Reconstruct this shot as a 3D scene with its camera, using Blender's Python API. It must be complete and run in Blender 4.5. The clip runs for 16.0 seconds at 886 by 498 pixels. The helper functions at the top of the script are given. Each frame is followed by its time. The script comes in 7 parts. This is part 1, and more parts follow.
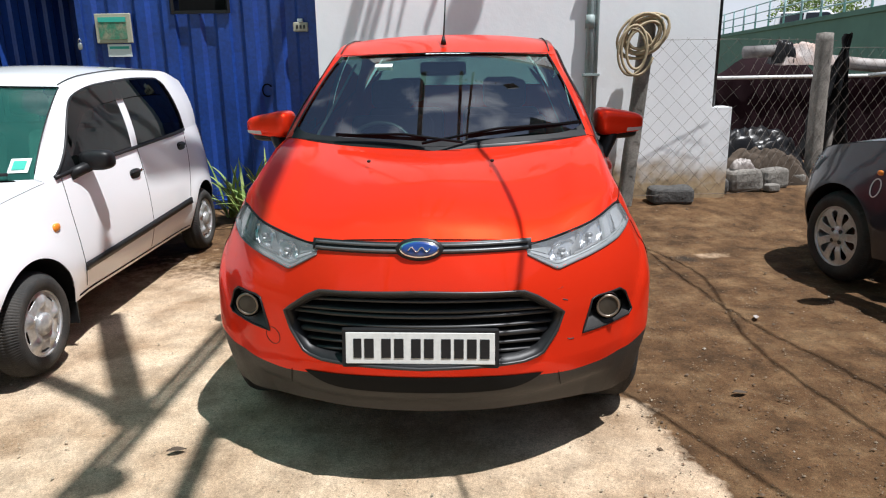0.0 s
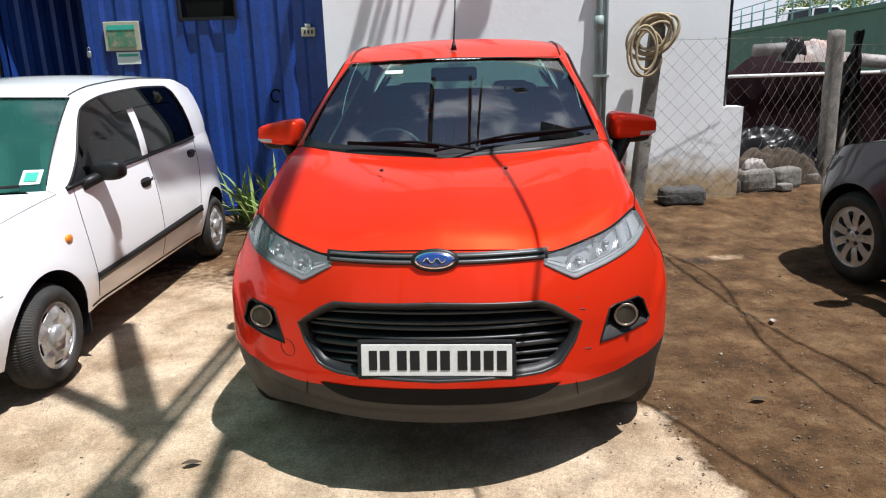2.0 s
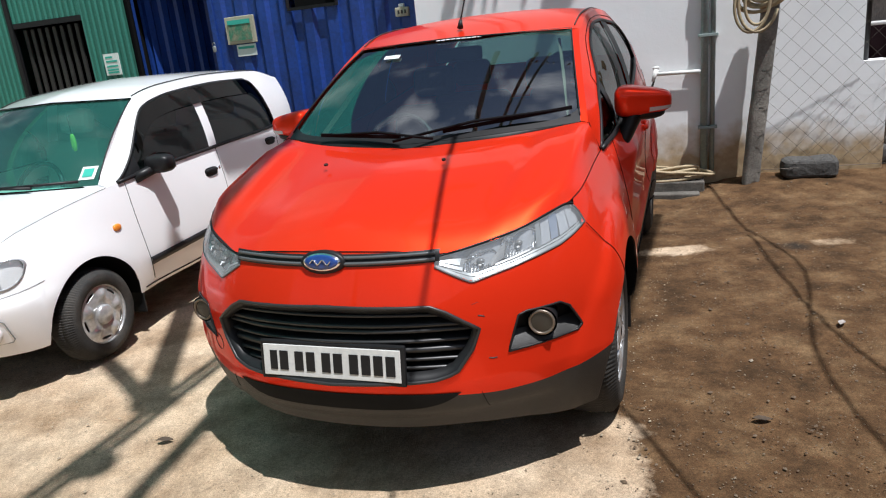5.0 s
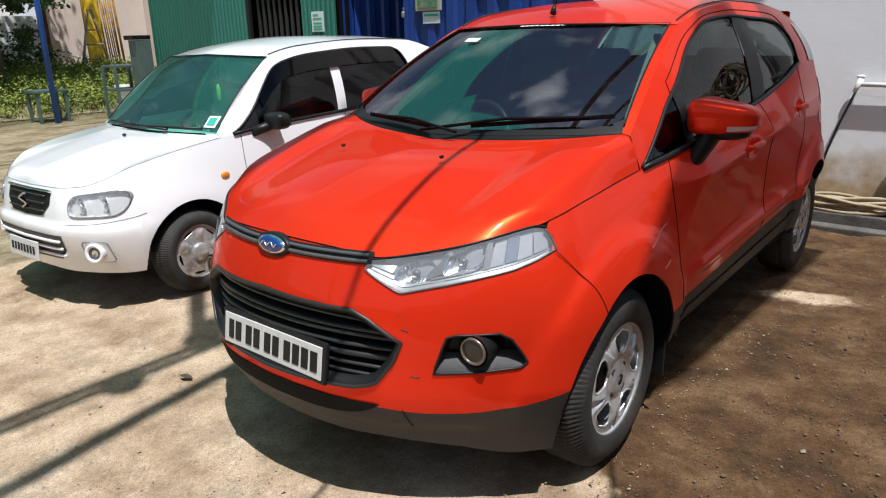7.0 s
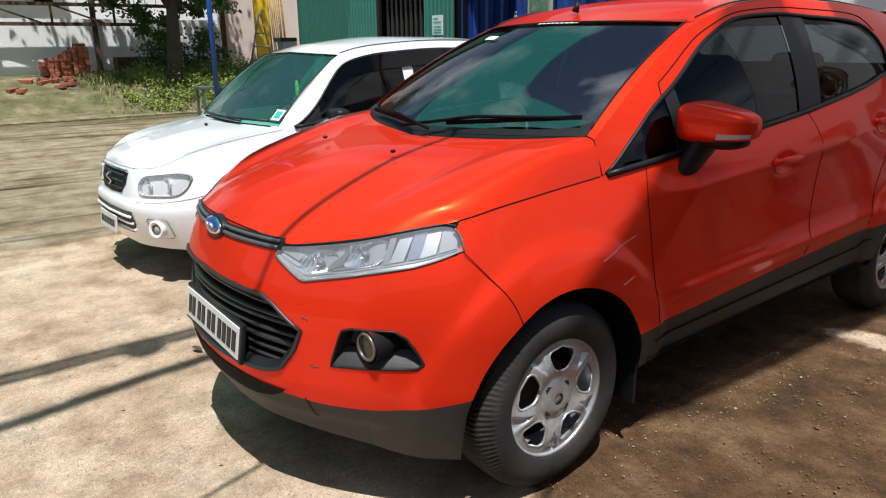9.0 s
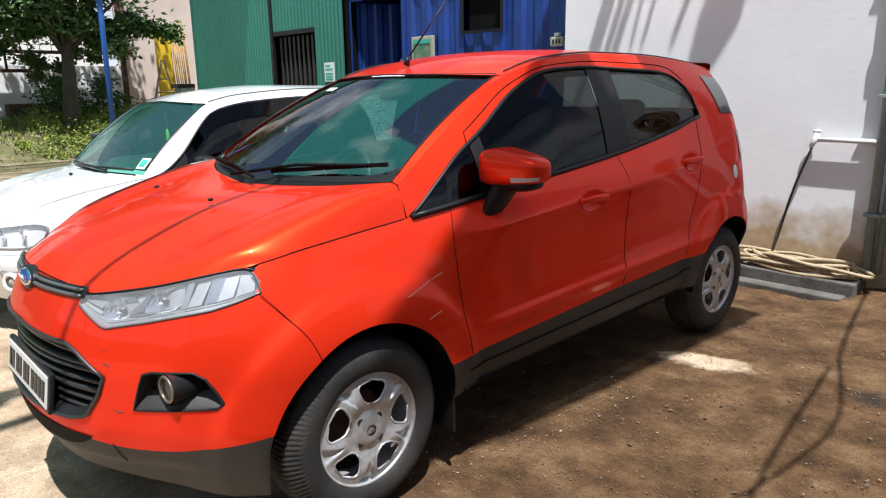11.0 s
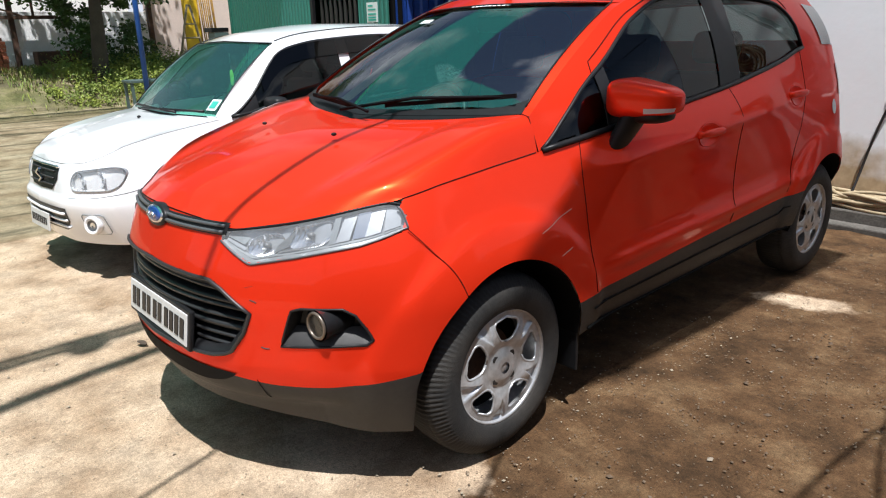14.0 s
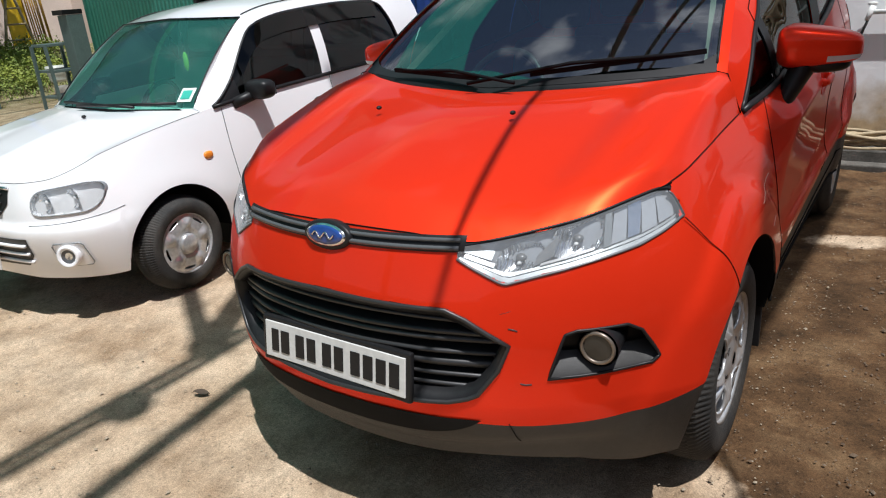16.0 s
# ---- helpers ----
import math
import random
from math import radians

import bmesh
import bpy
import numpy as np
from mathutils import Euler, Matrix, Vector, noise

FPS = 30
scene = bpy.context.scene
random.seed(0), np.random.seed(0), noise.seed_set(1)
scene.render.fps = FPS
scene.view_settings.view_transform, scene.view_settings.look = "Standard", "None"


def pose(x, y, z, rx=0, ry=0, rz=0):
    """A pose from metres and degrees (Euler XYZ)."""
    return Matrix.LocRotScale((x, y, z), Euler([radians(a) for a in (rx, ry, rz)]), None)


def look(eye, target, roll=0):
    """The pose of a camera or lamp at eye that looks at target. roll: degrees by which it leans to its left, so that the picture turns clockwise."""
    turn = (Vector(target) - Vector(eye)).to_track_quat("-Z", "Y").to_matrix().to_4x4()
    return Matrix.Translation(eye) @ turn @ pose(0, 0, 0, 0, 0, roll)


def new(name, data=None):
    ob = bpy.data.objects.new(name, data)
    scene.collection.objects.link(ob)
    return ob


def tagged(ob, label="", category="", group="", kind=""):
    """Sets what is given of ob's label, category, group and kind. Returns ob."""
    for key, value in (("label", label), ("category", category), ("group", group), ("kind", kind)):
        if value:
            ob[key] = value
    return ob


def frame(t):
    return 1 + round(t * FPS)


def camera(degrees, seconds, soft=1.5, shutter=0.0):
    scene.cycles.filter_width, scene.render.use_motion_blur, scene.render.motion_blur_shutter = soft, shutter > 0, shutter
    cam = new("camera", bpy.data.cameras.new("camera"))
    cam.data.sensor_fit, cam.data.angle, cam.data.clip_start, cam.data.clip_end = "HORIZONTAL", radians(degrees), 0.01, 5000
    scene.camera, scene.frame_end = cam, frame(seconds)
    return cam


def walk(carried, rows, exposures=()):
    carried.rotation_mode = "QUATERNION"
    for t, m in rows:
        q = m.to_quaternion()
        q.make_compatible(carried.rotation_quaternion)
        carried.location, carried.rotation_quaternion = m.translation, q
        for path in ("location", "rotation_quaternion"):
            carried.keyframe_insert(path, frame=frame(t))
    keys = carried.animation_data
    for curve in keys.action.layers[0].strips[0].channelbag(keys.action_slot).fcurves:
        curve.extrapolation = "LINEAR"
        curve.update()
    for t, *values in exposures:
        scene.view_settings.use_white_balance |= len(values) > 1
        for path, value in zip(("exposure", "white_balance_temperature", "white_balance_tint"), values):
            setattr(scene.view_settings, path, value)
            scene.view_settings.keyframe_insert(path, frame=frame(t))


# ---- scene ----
cam = camera(65.7, 16.0, soft=1.15)
PATH = [
    (0, (0.18, 0.178, 1.405), (0.071, 2.109, 0.894), -0.8),
    (0.5, (0.176, 0.188, 1.421), (0.057, 2.124, 0.936), -1.0),
    (1, (0.171, 0.191, 1.422), (0.085, 2.127, 0.93), -1.5),
    (1.5, (0.16, 0.198, 1.423), (0.056, 2.131, 0.921), -1.5),
    (2, (0.155, 0.208, 1.431), (0.023, 2.137, 0.922), -1.6),
    (2.5, (0.159, 0.227, 1.454), (0.023, 2.13, 0.853), -0.5),
    (3, (0.23, 0.253, 1.475), (0.079, 2.157, 0.881), -2.0),
    (3.5, (0.423, 0.27, 1.49), (0.049, 2.152, 0.925), -2.4),
    (3.7, (0.496, 0.286, 1.49), (0.104, 2.163, 0.921), -2.9),
    (5.8, (1.317, 0.776, 1.426), (0.446, 2.472, 0.825), -3.8),
    (6, (1.357, 0.856, 1.438), (0.473, 2.535, 0.807), -1.9),
    (6.5, (1.469, 0.987, 1.448), (0.413, 2.579, 0.853), -3.6),
    (7, (1.685, 1.063, 1.454), (0.471, 2.534, 0.853), -1.3),
    (7.5, (1.791, 1.159, 1.438), (0.516, 2.579, 0.838), -2.9),
    (8, (1.846, 1.343, 1.408), (0.541, 2.732, 0.8), 0.8),
    (8.5, (1.965, 1.494, 1.405), (0.52, 2.75, 0.83), -1.5),
    (9, (2.15, 1.596, 1.398), (0.617, 2.745, 0.824), -0.6),
    (9.5, (2.255, 1.612, 1.393), (0.71, 2.77, 0.87), 0.2),
    (10, (2.362, 1.655, 1.423), (0.919, 2.953, 0.939), -1.4),
    (10.2, (2.402, 1.688, 1.431), (0.997, 3.031, 0.962), -0.6),
    (12.3, (2.532, 1.89, 1.418), (1.016, 3.098, 0.927), -2.7),
    (12.5, (2.51, 1.86, 1.411), (0.972, 3.024, 0.882), -3.0),
    (13, (2.426, 1.764, 1.393), (0.906, 2.912, 0.783), -2.7),
    (13.5, (2.313, 1.63, 1.399), (0.907, 2.914, 0.788), -3.2),
    (14, (2.2, 1.555, 1.38), (0.777, 2.822, 0.773), -1.6),
    (14.5, (1.965, 1.483, 1.376), (0.583, 2.802, 0.785), -0.8),
    (15, (1.702, 1.362, 1.373), (0.444, 2.758, 0.687), -1.7),
    (15.5, (1.443, 1.212, 1.393), (0.308, 2.676, 0.64), -3.6),
    (16, (1.158, 1.145, 1.39), (0.07, 2.667, 0.685), -4.5),
]
# exposure drifts as the camera turns; white balance a little cool
EXPOSURE = [(0, -0.03), (3, -0.05), (3.6, -0.14), (6, -0.26), (7, -0.31), (8, -0.26), (9, -0.24), (9.5, -0.22), (10, -0.10), (12.5, 0.20), (13.3, 0.06), (14, -0.02), (15, -0.18), (16, -0.38)]
walk(cam, [(t, look(eye, target, roll)) for t, eye, target, roll in PATH], [(t, stops + 0.63, 6150, 10) for t, stops in EXPOSURE])

# ---------------------------------------------------------------- light
SUN = Vector((0.32, -0.185, 1.0)).normalized()
sun_data = bpy.data.lights.new("sun", "SUN")
sun_data.energy, sun_data.angle, sun_data.color = 5.0, radians(0.6), (1.0, 0.970, 0.935)
sun = new("sun", sun_data)
sun.matrix_world = look(SUN * 40, (0, 0, 0))

world = bpy.data.worlds.new("sky")
scene.world = world
world.use_nodes = True
wn, wl = world.node_tree.nodes, world.node_tree.links
sky = wn.new("ShaderNodeTexSky")
sky.sky_type, sky.sun_disc = "NISHITA", False
sky.sun_elevation, sky.sun_rotation = math.asin(SUN.z), math.atan2(SUN.x, SUN.y)
sky.dust_density, sky.air_density = 1.4, 1.0
wco = wn.new("ShaderNodeTexCoord")
wcl = wn.new("ShaderNodeTexNoise")
wcl.inputs["Scale"].default_value, wcl.inputs["Detail"].default_value = 4.0, 8.0
wcl.inputs["Distortion"].default_value = 0.3
wramp = wn.new("ShaderNodeValToRGB")
wramp.color_ramp.elements[0].position, wramp.color_ramp.elements[1].position = 0.52, 0.67
wmix = wn.new("ShaderNodeMix")
wmix.data_type = "RGBA"
wmix.inputs["B"].default_value = (10.2, 10.5, 11.2, 1)
wshift = wn.new("ShaderNodeMapping")
wshift.inputs["Location"].default_value = (0.5, 0.2, 0.1)
wl.new(wco.outputs["Generated"], wshift.inputs["Vector"])
wl.new(wshift.outputs["Vector"], wcl.inputs["Vector"])
wl.new(wcl.outputs["Fac"], wramp.inputs["Fac"])
wxyz = wn.new("ShaderNodeSeparateXYZ")
whaze = wn.new("ShaderNodeMapRange")
whaze.inputs["From Min"].default_value, whaze.inputs["From Max"].default_value = 0.46, 0.06
whaze.inputs["To Min"].default_value, whaze.inputs["To Max"].default_value = 0.0, 0.95
wmax = wn.new("ShaderNodeMath")
wmax.operation = "MAXIMUM"
wl.new(wco.outputs["Generated"], wxyz.inputs["Vector"])
wl.new(wxyz.outputs["Z"], whaze.inputs["Value"])
wl.new(whaze.outputs["Result"], wmax.inputs[0])
wl.new(wramp.outputs["Color"], wmax.inputs[1])
wl.new(wmax.outputs[0], wmix.inputs["Factor"])
wl.new(sky.outputs["Color"], wmix.inputs["A"])
wl.new(wmix.outputs["Result"], wn["Background"].inputs["Color"])
wn["Background"].inputs["Strength"].default_value = 0.050


# ---------------------------------------------------------------- materials
def rgb(*c):
    return (*c, 1.0)


def material(name, colour, rough=0.6, metal=0.0, second=None, scale=6.0, fine=60.0, amount=0.5, bump=0.0, bump_scale=120.0,
             coat=0.0, spec=0.5, per_object=0.0, spread=0.12):
    """A principled surface: colour varied by a broad noise towards second, by a fine grain, and by object."""
    m = bpy.data.materials.new(name)
    m.use_nodes = True
    n, l = m.node_tree.nodes, m.node_tree.links
    b = n["Principled BSDF"]
    b.inputs["Roughness"].default_value, b.inputs["Metallic"].default_value = rough, metal
    b.inputs["Specular IOR Level"].default_value = spec
    b.inputs["Coat Weight"].default_value, b.inputs["Coat Roughness"].default_value = coat, 0.04
    b.inputs["Coat IOR"].default_value = 1.40
    co = n.new("ShaderNodeTexCoord")
    second = second or tuple(c * 0.72 for c in colour)
    broad = n.new("ShaderNodeTexNoise")
    broad.inputs["Scale"].default_value, broad.inputs["Detail"].default_value = scale, 6.0
    ramp = n.new("ShaderNodeValToRGB")
    ramp.color_ramp.elements[0].position, ramp.color_ramp.elements[1].position = 0.5 - spread, 0.5 + spread
    mul = n.new("ShaderNodeMath")
    mul.operation = "MULTIPLY"
    mul.inputs[1].default_value = amount
    mix = n.new("ShaderNodeMix")
    mix.data_type = "RGBA"
    mix.inputs["A"].default_value, mix.inputs["B"].default_value = rgb(*colour), rgb(*second)
    l.new(co.outputs["Object"], broad.inputs["Vector"])
    l.new(broad.outputs["Fac"], ramp.inputs["Fac"])
    l.new(ramp.outputs["Color"], mul.inputs[0])
    l.new(mul.outputs[0], mix.inputs["Factor"])
    grain = n.new("ShaderNodeTexNoise")
    grain.inputs["Scale"].default_value, grain.inputs["Detail"].default_value = fine, 4.0
    l.new(co.outputs["Object"], grain.inputs["Vector"])
    hsv = n.new("ShaderNodeHueSaturation")
    span = n.new("ShaderNodeMapRange")
    span.inputs["From Min"].default_value, span.inputs["From Max"].default_value = 0.3, 0.7
    span.inputs["To Min"].default_value, span.inputs["To Max"].default_value = 1 - 0.3 * amount, 1 + 0.25 * amount
    l.new(grain.outputs["Fac"], span.inputs["Value"])
    value = span.outputs["Result"]
    if per_object:
        info = n.new("ShaderNodeObjectInfo")
        rnd = n.new("ShaderNodeMapRange")
        rnd.inputs["To Min"].default_value, rnd.inputs["To Max"].default_value = 1 - per_object, 1 + per_object
        l.new(info.outputs["Random"], rnd.inputs["Value"])
        both = n.new("ShaderNodeMath")
        both.operation = "MULTIPLY"
        l.new(value, both.inputs[0])
        l.new(rnd.outputs["Result"], both.inputs[1])
        value = both.outputs[0]
    l.new(value, hsv.inputs["Value"])
    l.new(mix.outputs["Result"], hsv.inputs["Color"])
    l.new(hsv.outputs["Color"], b.inputs["Base Color"])
    if bump:
        bn = n.new("ShaderNodeTexNoise")
        bn.inputs["Scale"].default_value, bn.inputs["Detail"].default_value = bump_scale, 5.0
        bp = n.new("ShaderNodeBump")
        bp.inputs["Strength"].default_value, bp.inputs["Distance"].default_value = bump, 0.02
        l.new(co.outputs["Object"], bn.inputs["Vector"])
        l.new(bn.outputs["Fac"], bp.inputs["Height"])
        l.new(bp.outputs["Normal"], b.inputs["Normal"])
    return m


def glass(name, tint, gloss=0.02, ior=1.45, haze=0.0, haze_colour=(0.88, 0.91, 0.93)):
    """A thin pane: what is behind it, tinted, a mirror that grows towards grazing angles, and a share of milky haze."""
    m = bpy.data.materials.new(name)
    m.use_nodes = True
    n, l = m.node_tree.nodes, m.node_tree.links
    n.remove(n["Principled BSDF"])
    t, g, mix, f = (n.new("ShaderNode" + k) for k in ("BsdfTransparent", "BsdfGlossy", "MixShader", "Fresnel"))
    t.inputs["Color"].default_value, g.inputs["Roughness"].default_value = rgb(*tint), gloss
    f.inputs["IOR"].default_value = ior
    l.new(f.outputs["Fac"], mix.inputs["Fac"])
    behind = t.outputs["BSDF"]
    if haze:
        d, hz = n.new("ShaderNodeBsdfDiffuse"), n.new("ShaderNodeMixShader")
        d.inputs["Color"].default_value, hz.inputs["Fac"].default_value = rgb(*haze_colour), haze
        l.new(behind, hz.inputs[1])
        l.new(d.outputs["BSDF"], hz.inputs[2])
        behind = hz.outputs["Shader"]
    l.new(behind, mix.inputs[1])
    l.new(g.outputs["BSDF"], mix.inputs[2])
    l.new(mix.outputs["Shader"], n["Material Output"].inputs["Surface"])
    return m


RED = material("red_paint", (0.83, 0.037, 0.0100), 0.35, 0.46, second=(0.79, 0.034, 0.0090), scale=3, fine=900, amount=0.25, coat=0.5, spec=0.06)
RED.node_tree.nodes["Principled BSDF"].inputs["Specular Tint"].default_value = rgb(0.74, 0.15, 0.09)
WHITE_PAINT = material("white_car_paint", (0.80, 0.805, 0.82), 0.35, second=(0.75, 0.755, 0.765), scale=3, fine=400, amount=0.12, coat=1.0)
DARK_PAINT = material("charcoal_car_paint", (0.018, 0.022, 0.033), 0.35, 0.15, scale=3, amount=0.3, coat=1.0)
CLADDING = material("grey_black_plastic", (0.020, 0.0195, 0.0195), 0.5, second=(0.028, 0.026, 0.023), scale=5, amount=0.6, bump=0.15, bump_scale=500)
SLAT = material("grille_grey", (0.022, 0.022, 0.023), 0.40, amount=0.4, scale=9)
PRIVACY = material("privacy_glass", (0.016, 0.017, 0.019), 0.08, amount=0.2, coat=1.0)
BLACK = material("black_plastic", (0.013, 0.013, 0.014), 0.42, amount=0.4, scale=9, spec=0.25)
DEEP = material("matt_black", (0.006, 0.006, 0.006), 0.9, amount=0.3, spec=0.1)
WIPER = material("wiper_rubber", (0.006, 0.006, 0.007), 0.7, amount=0.3, spec=0.06)
RUBBER = material("tyre_rubber", (0.015, 0.015, 0.0145), 0.75, second=(0.042, 0.037, 0.031), scale=7, amount=0.7, bump=0.2, bump_scale=300)
ALLOY = material("silver_wheel_paint", (0.56, 0.57, 0.58), 0.28, 0.55, second=(0.34, 0.33, 0.31), scale=9, amount=0.5)
CHROME = material("chrome", (0.78, 0.78, 0.79), 0.10, 1.0, amount=0.1)
LAMP_SILVER = material("lamp_reflector", (0.36, 0.38, 0.40), 0.25, 0.45, amount=0.2)
LAMP_MIRROR = material("polished_lamp_reflector", (0.72, 0.75, 0.79), 0.16, 0.95, amount=0.1)
LAMP_PALE = material("pale_lamp_reflector", (0.66, 0.66, 0.66), 0.3, 0.3, amount=0.2)
LAMP_GREY = material("lamp_bezel_grey", (0.21, 0.23, 0.24), 0.35, 0.4, amount=0.2)
SATIN_GREY = material("satin_grey_plastic", (0.10, 0.105, 0.11), 0.35, 0.2, amount=0.3)
SEAT_DARK = material("dark_seat_fabric", (0.055, 0.055, 0.058), 0.85, amount=0.4)
PLATE_WHITE = material("number_plate_white", (0.60, 0.60, 0.58), 0.5, amount=0.25, scale=20)
INTAKE = material("matt_black_mesh", (0.010, 0.010, 0.010), 0.8, amount=0.3, spec=0.15)
FOG_GLASS = material("dark_fog_lens", (0.030, 0.027, 0.023), 0.25, 0.0, amount=0.3, coat=0.15)
BADGE_BLUE = material("badge_blue", (0.015, 0.05, 0.22), 0.25, coat=1.0, amount=0.2)
AMBER = material("amber_plastic", (0.80, 0.25, 0.03), 0.3, amount=0.2)
TAIL_RED = material("tail_lamp_red", (0.35, 0.006, 0.012), 0.15, amount=0.2, coat=1.0)
INDICATOR = material("clear_indicator", (0.55, 0.56, 0.56), 0.2, amount=0.2)
TRIM = material("beige_trim", (0.34, 0.30, 0.25), 0.8, amount=0.4)
DASH = material("dusty_dashboard", (0.25, 0.25, 0.24), 0.7, amount=0.4)
PALE_TRIM = material("pale_grey_trim", (0.42, 0.42, 0.40), 0.8, amount=0.3)
STICKER = material("white_sticker", (0.72, 0.76, 0.74), 0.5, amount=0.15)
STICKER_GREEN = material("green_print", (0.05, 0.42, 0.33), 0.5, amount=0.2)
SCRATCH = material("bare_scratch", (0.05, 0.03, 0.03), 0.7, amount=0.4)
SCRATCH_PALE = material("pale_scratch", (0.72, 0.42, 0.32), 0.6, amount=0.4)
WINDSCREEN = glass("windscreen_glass", (0.46, 0.86, 0.75), 0.01, 4.0)
# teal diffuse haze paints in the green light this screen shows
GREEN_SCREEN = glass("green_windscreen_glass", (0.30, 0.94, 0.78), 0.01, 2.2, 0.065, (0.18, 0.70, 0.58))
SIDE_GLASS = glass("tinted_side_glass", (0.33, 0.37, 0.36), 0.01, 1.36)
FRONT_GLASS = glass("filmed_front_glass", (0.17, 0.19, 0.19), 0.01, 1.36)
DARK_GLASS = glass("dark_film_glass", (0.05, 0.055, 0.06), 0.01, 1.5)
LENS = glass("hazed_lamp_lens", (0.97, 0.98, 0.98), 0.02, 1.32, 0.11)
CONCRETE = material("grey_concrete", (0.26, 0.24, 0.21), 0.9, second=(0.13, 0.12, 0.105), scale=5, amount=0.8, bump=0.22, bump_scale=95)
BLUE_STEEL = material("blue_painted_steel", (0.012, 0.052, 0.27), 0.45, second=(0.011, 0.038, 0.19), scale=2.5, fine=30, amount=0.7, bump=0.1, bump_scale=40)
GREEN_STEEL = material("green_painted_sheet", (0.032, 0.18, 0.135), 0.5, second=(0.03, 0.14, 0.11), scale=1.2, amount=0.5)
WALL_WHITE = material("whitewash", (0.88, 0.875, 0.86), 0.9, second=(0.76, 0.75, 0.73), scale=1.6, fine=45, amount=0.4, bump=0.4, bump_scale=26)
GALV = material("galvanised_steel", (0.42, 0.43, 0.42), 0.45, 0.7, amount=0.5, scale=12)
GREY_PIPE = material("grey_green_pipe", (0.28, 0.34, 0.33), 0.55, amount=0.4, scale=8)
RUST = material("rusty_iron", (0.06, 0.035, 0.025), 0.8, second=(0.13, 0.06, 0.03), scale=9, amount=0.8)


# ---------------------------------------------------------------- mesh tools
def thing(name, label, category, at=None, group="", kind=""):
    ob = new(name)
    ob.empty_display_size = 0.1
    if at is not None:
        ob.matrix_world = at
    return tagged(ob, label, category, group, kind)


def mesh_of(name, verts, faces, smooth=False):
    me = bpy.data.meshes.new(name)
    me.from_pydata([tuple(v) for v in verts], [], faces)
    me.update()
    if smooth:
        me.polygons.foreach_set("use_smooth", [True] * len(me.polygons))
    return me


def part(name, bm, mat, parent=None, label="", smooth=False):
    """Links a bmesh, or a mesh, as one object under a thing or a part."""
    if isinstance(bm, bmesh.types.BMesh):
        me = bpy.data.meshes.new(name)
        bm.normal_update()
        bm.to_mesh(me)
        bm.free()
        if smooth:
            me.polygons.foreach_set("use_smooth", [True] * len(me.polygons))
    else:
        me = bm
    if mat and not me.materials:
        me.materials.append(mat)
    ob = new(name, me)
    if parent is not None:
        ob.parent = parent
    return tagged(ob, label)


def pchip(pairs):
    """A smooth curve through pairs of x, y that does not overshoot."""
    xs, ys = np.array(pairs, float).T
    h, d = np.diff(xs), np.diff(ys) / np.diff(xs)
    m = np.zeros(len(xs))
    m[0], m[-1] = d[0], d[-1]
    for k in range(1, len(xs) - 1):
        if d[k - 1] * d[k] > 0:
            w1, w2 = 2 * h[k] + h[k - 1], h[k] + 2 * h[k - 1]
            m[k] = (w1 + w2) / (w1 / d[k - 1] + w2 / d[k])

    def f(x):
        x = np.clip(np.asarray(x, float), xs[0], xs[-1])
        k = np.clip(np.searchsorted(xs, x) - 1, 0, len(h) - 1)
        t = (x - xs[k]) / h[k]
        return (ys[k] * (1 + 2 * t) * (1 - t) ** 2 + m[k] * h[k] * t * (1 - t) ** 2 + ys[k + 1] * t * t * (3 - 2 * t)
                + m[k + 1] * h[k] * t * t * (t - 1))
    return f


def linear(pairs):
    xs, ys = np.array(pairs, float).T
    return lambda x: np.interp(x, xs, ys)


def sheet(rows, flip=False, skip=None):
    """Vertices and faces of a grid of points; skip(centre) leaves a face out."""
    g = np.array(rows, float)
    n, m = g.shape[:2]
    verts = g.reshape(-1, 3)
    faces = []
    for a in range(n - 1):
        for b in range(m - 1):
            f = (a * m + b, a * m + b + 1, (a + 1) * m + b + 1, (a + 1) * m + b)
            if skip is not None and skip(verts[list(f)].mean(0)):
                continue
            faces.append(f[::-1] if flip else f)
    return verts, faces


def sheets(name, grids, smooth=True):
    """One mesh from several (verts, faces)."""
    verts, faces, seen = [], [], {}
    for v, f in grids:
        to = []
        for p in v:
            key = (round(p[0], 5) + 0.0, round(p[1], 5) + 0.0, round(p[2], 5) + 0.0)
            if key not in seen:
                seen[key] = len(verts)
                verts.append(key)
            to.append(seen[key])
        for q in f:
            q = tuple(dict.fromkeys(to[i] for i in q))
            if len(q) > 2:
                faces.append(q)
    return mesh_of(name, verts, faces, smooth)


def mirrored(grid):
    v, f = grid
    return np.array(v) * (-1, 1, 1), [q[::-1] for q in f]


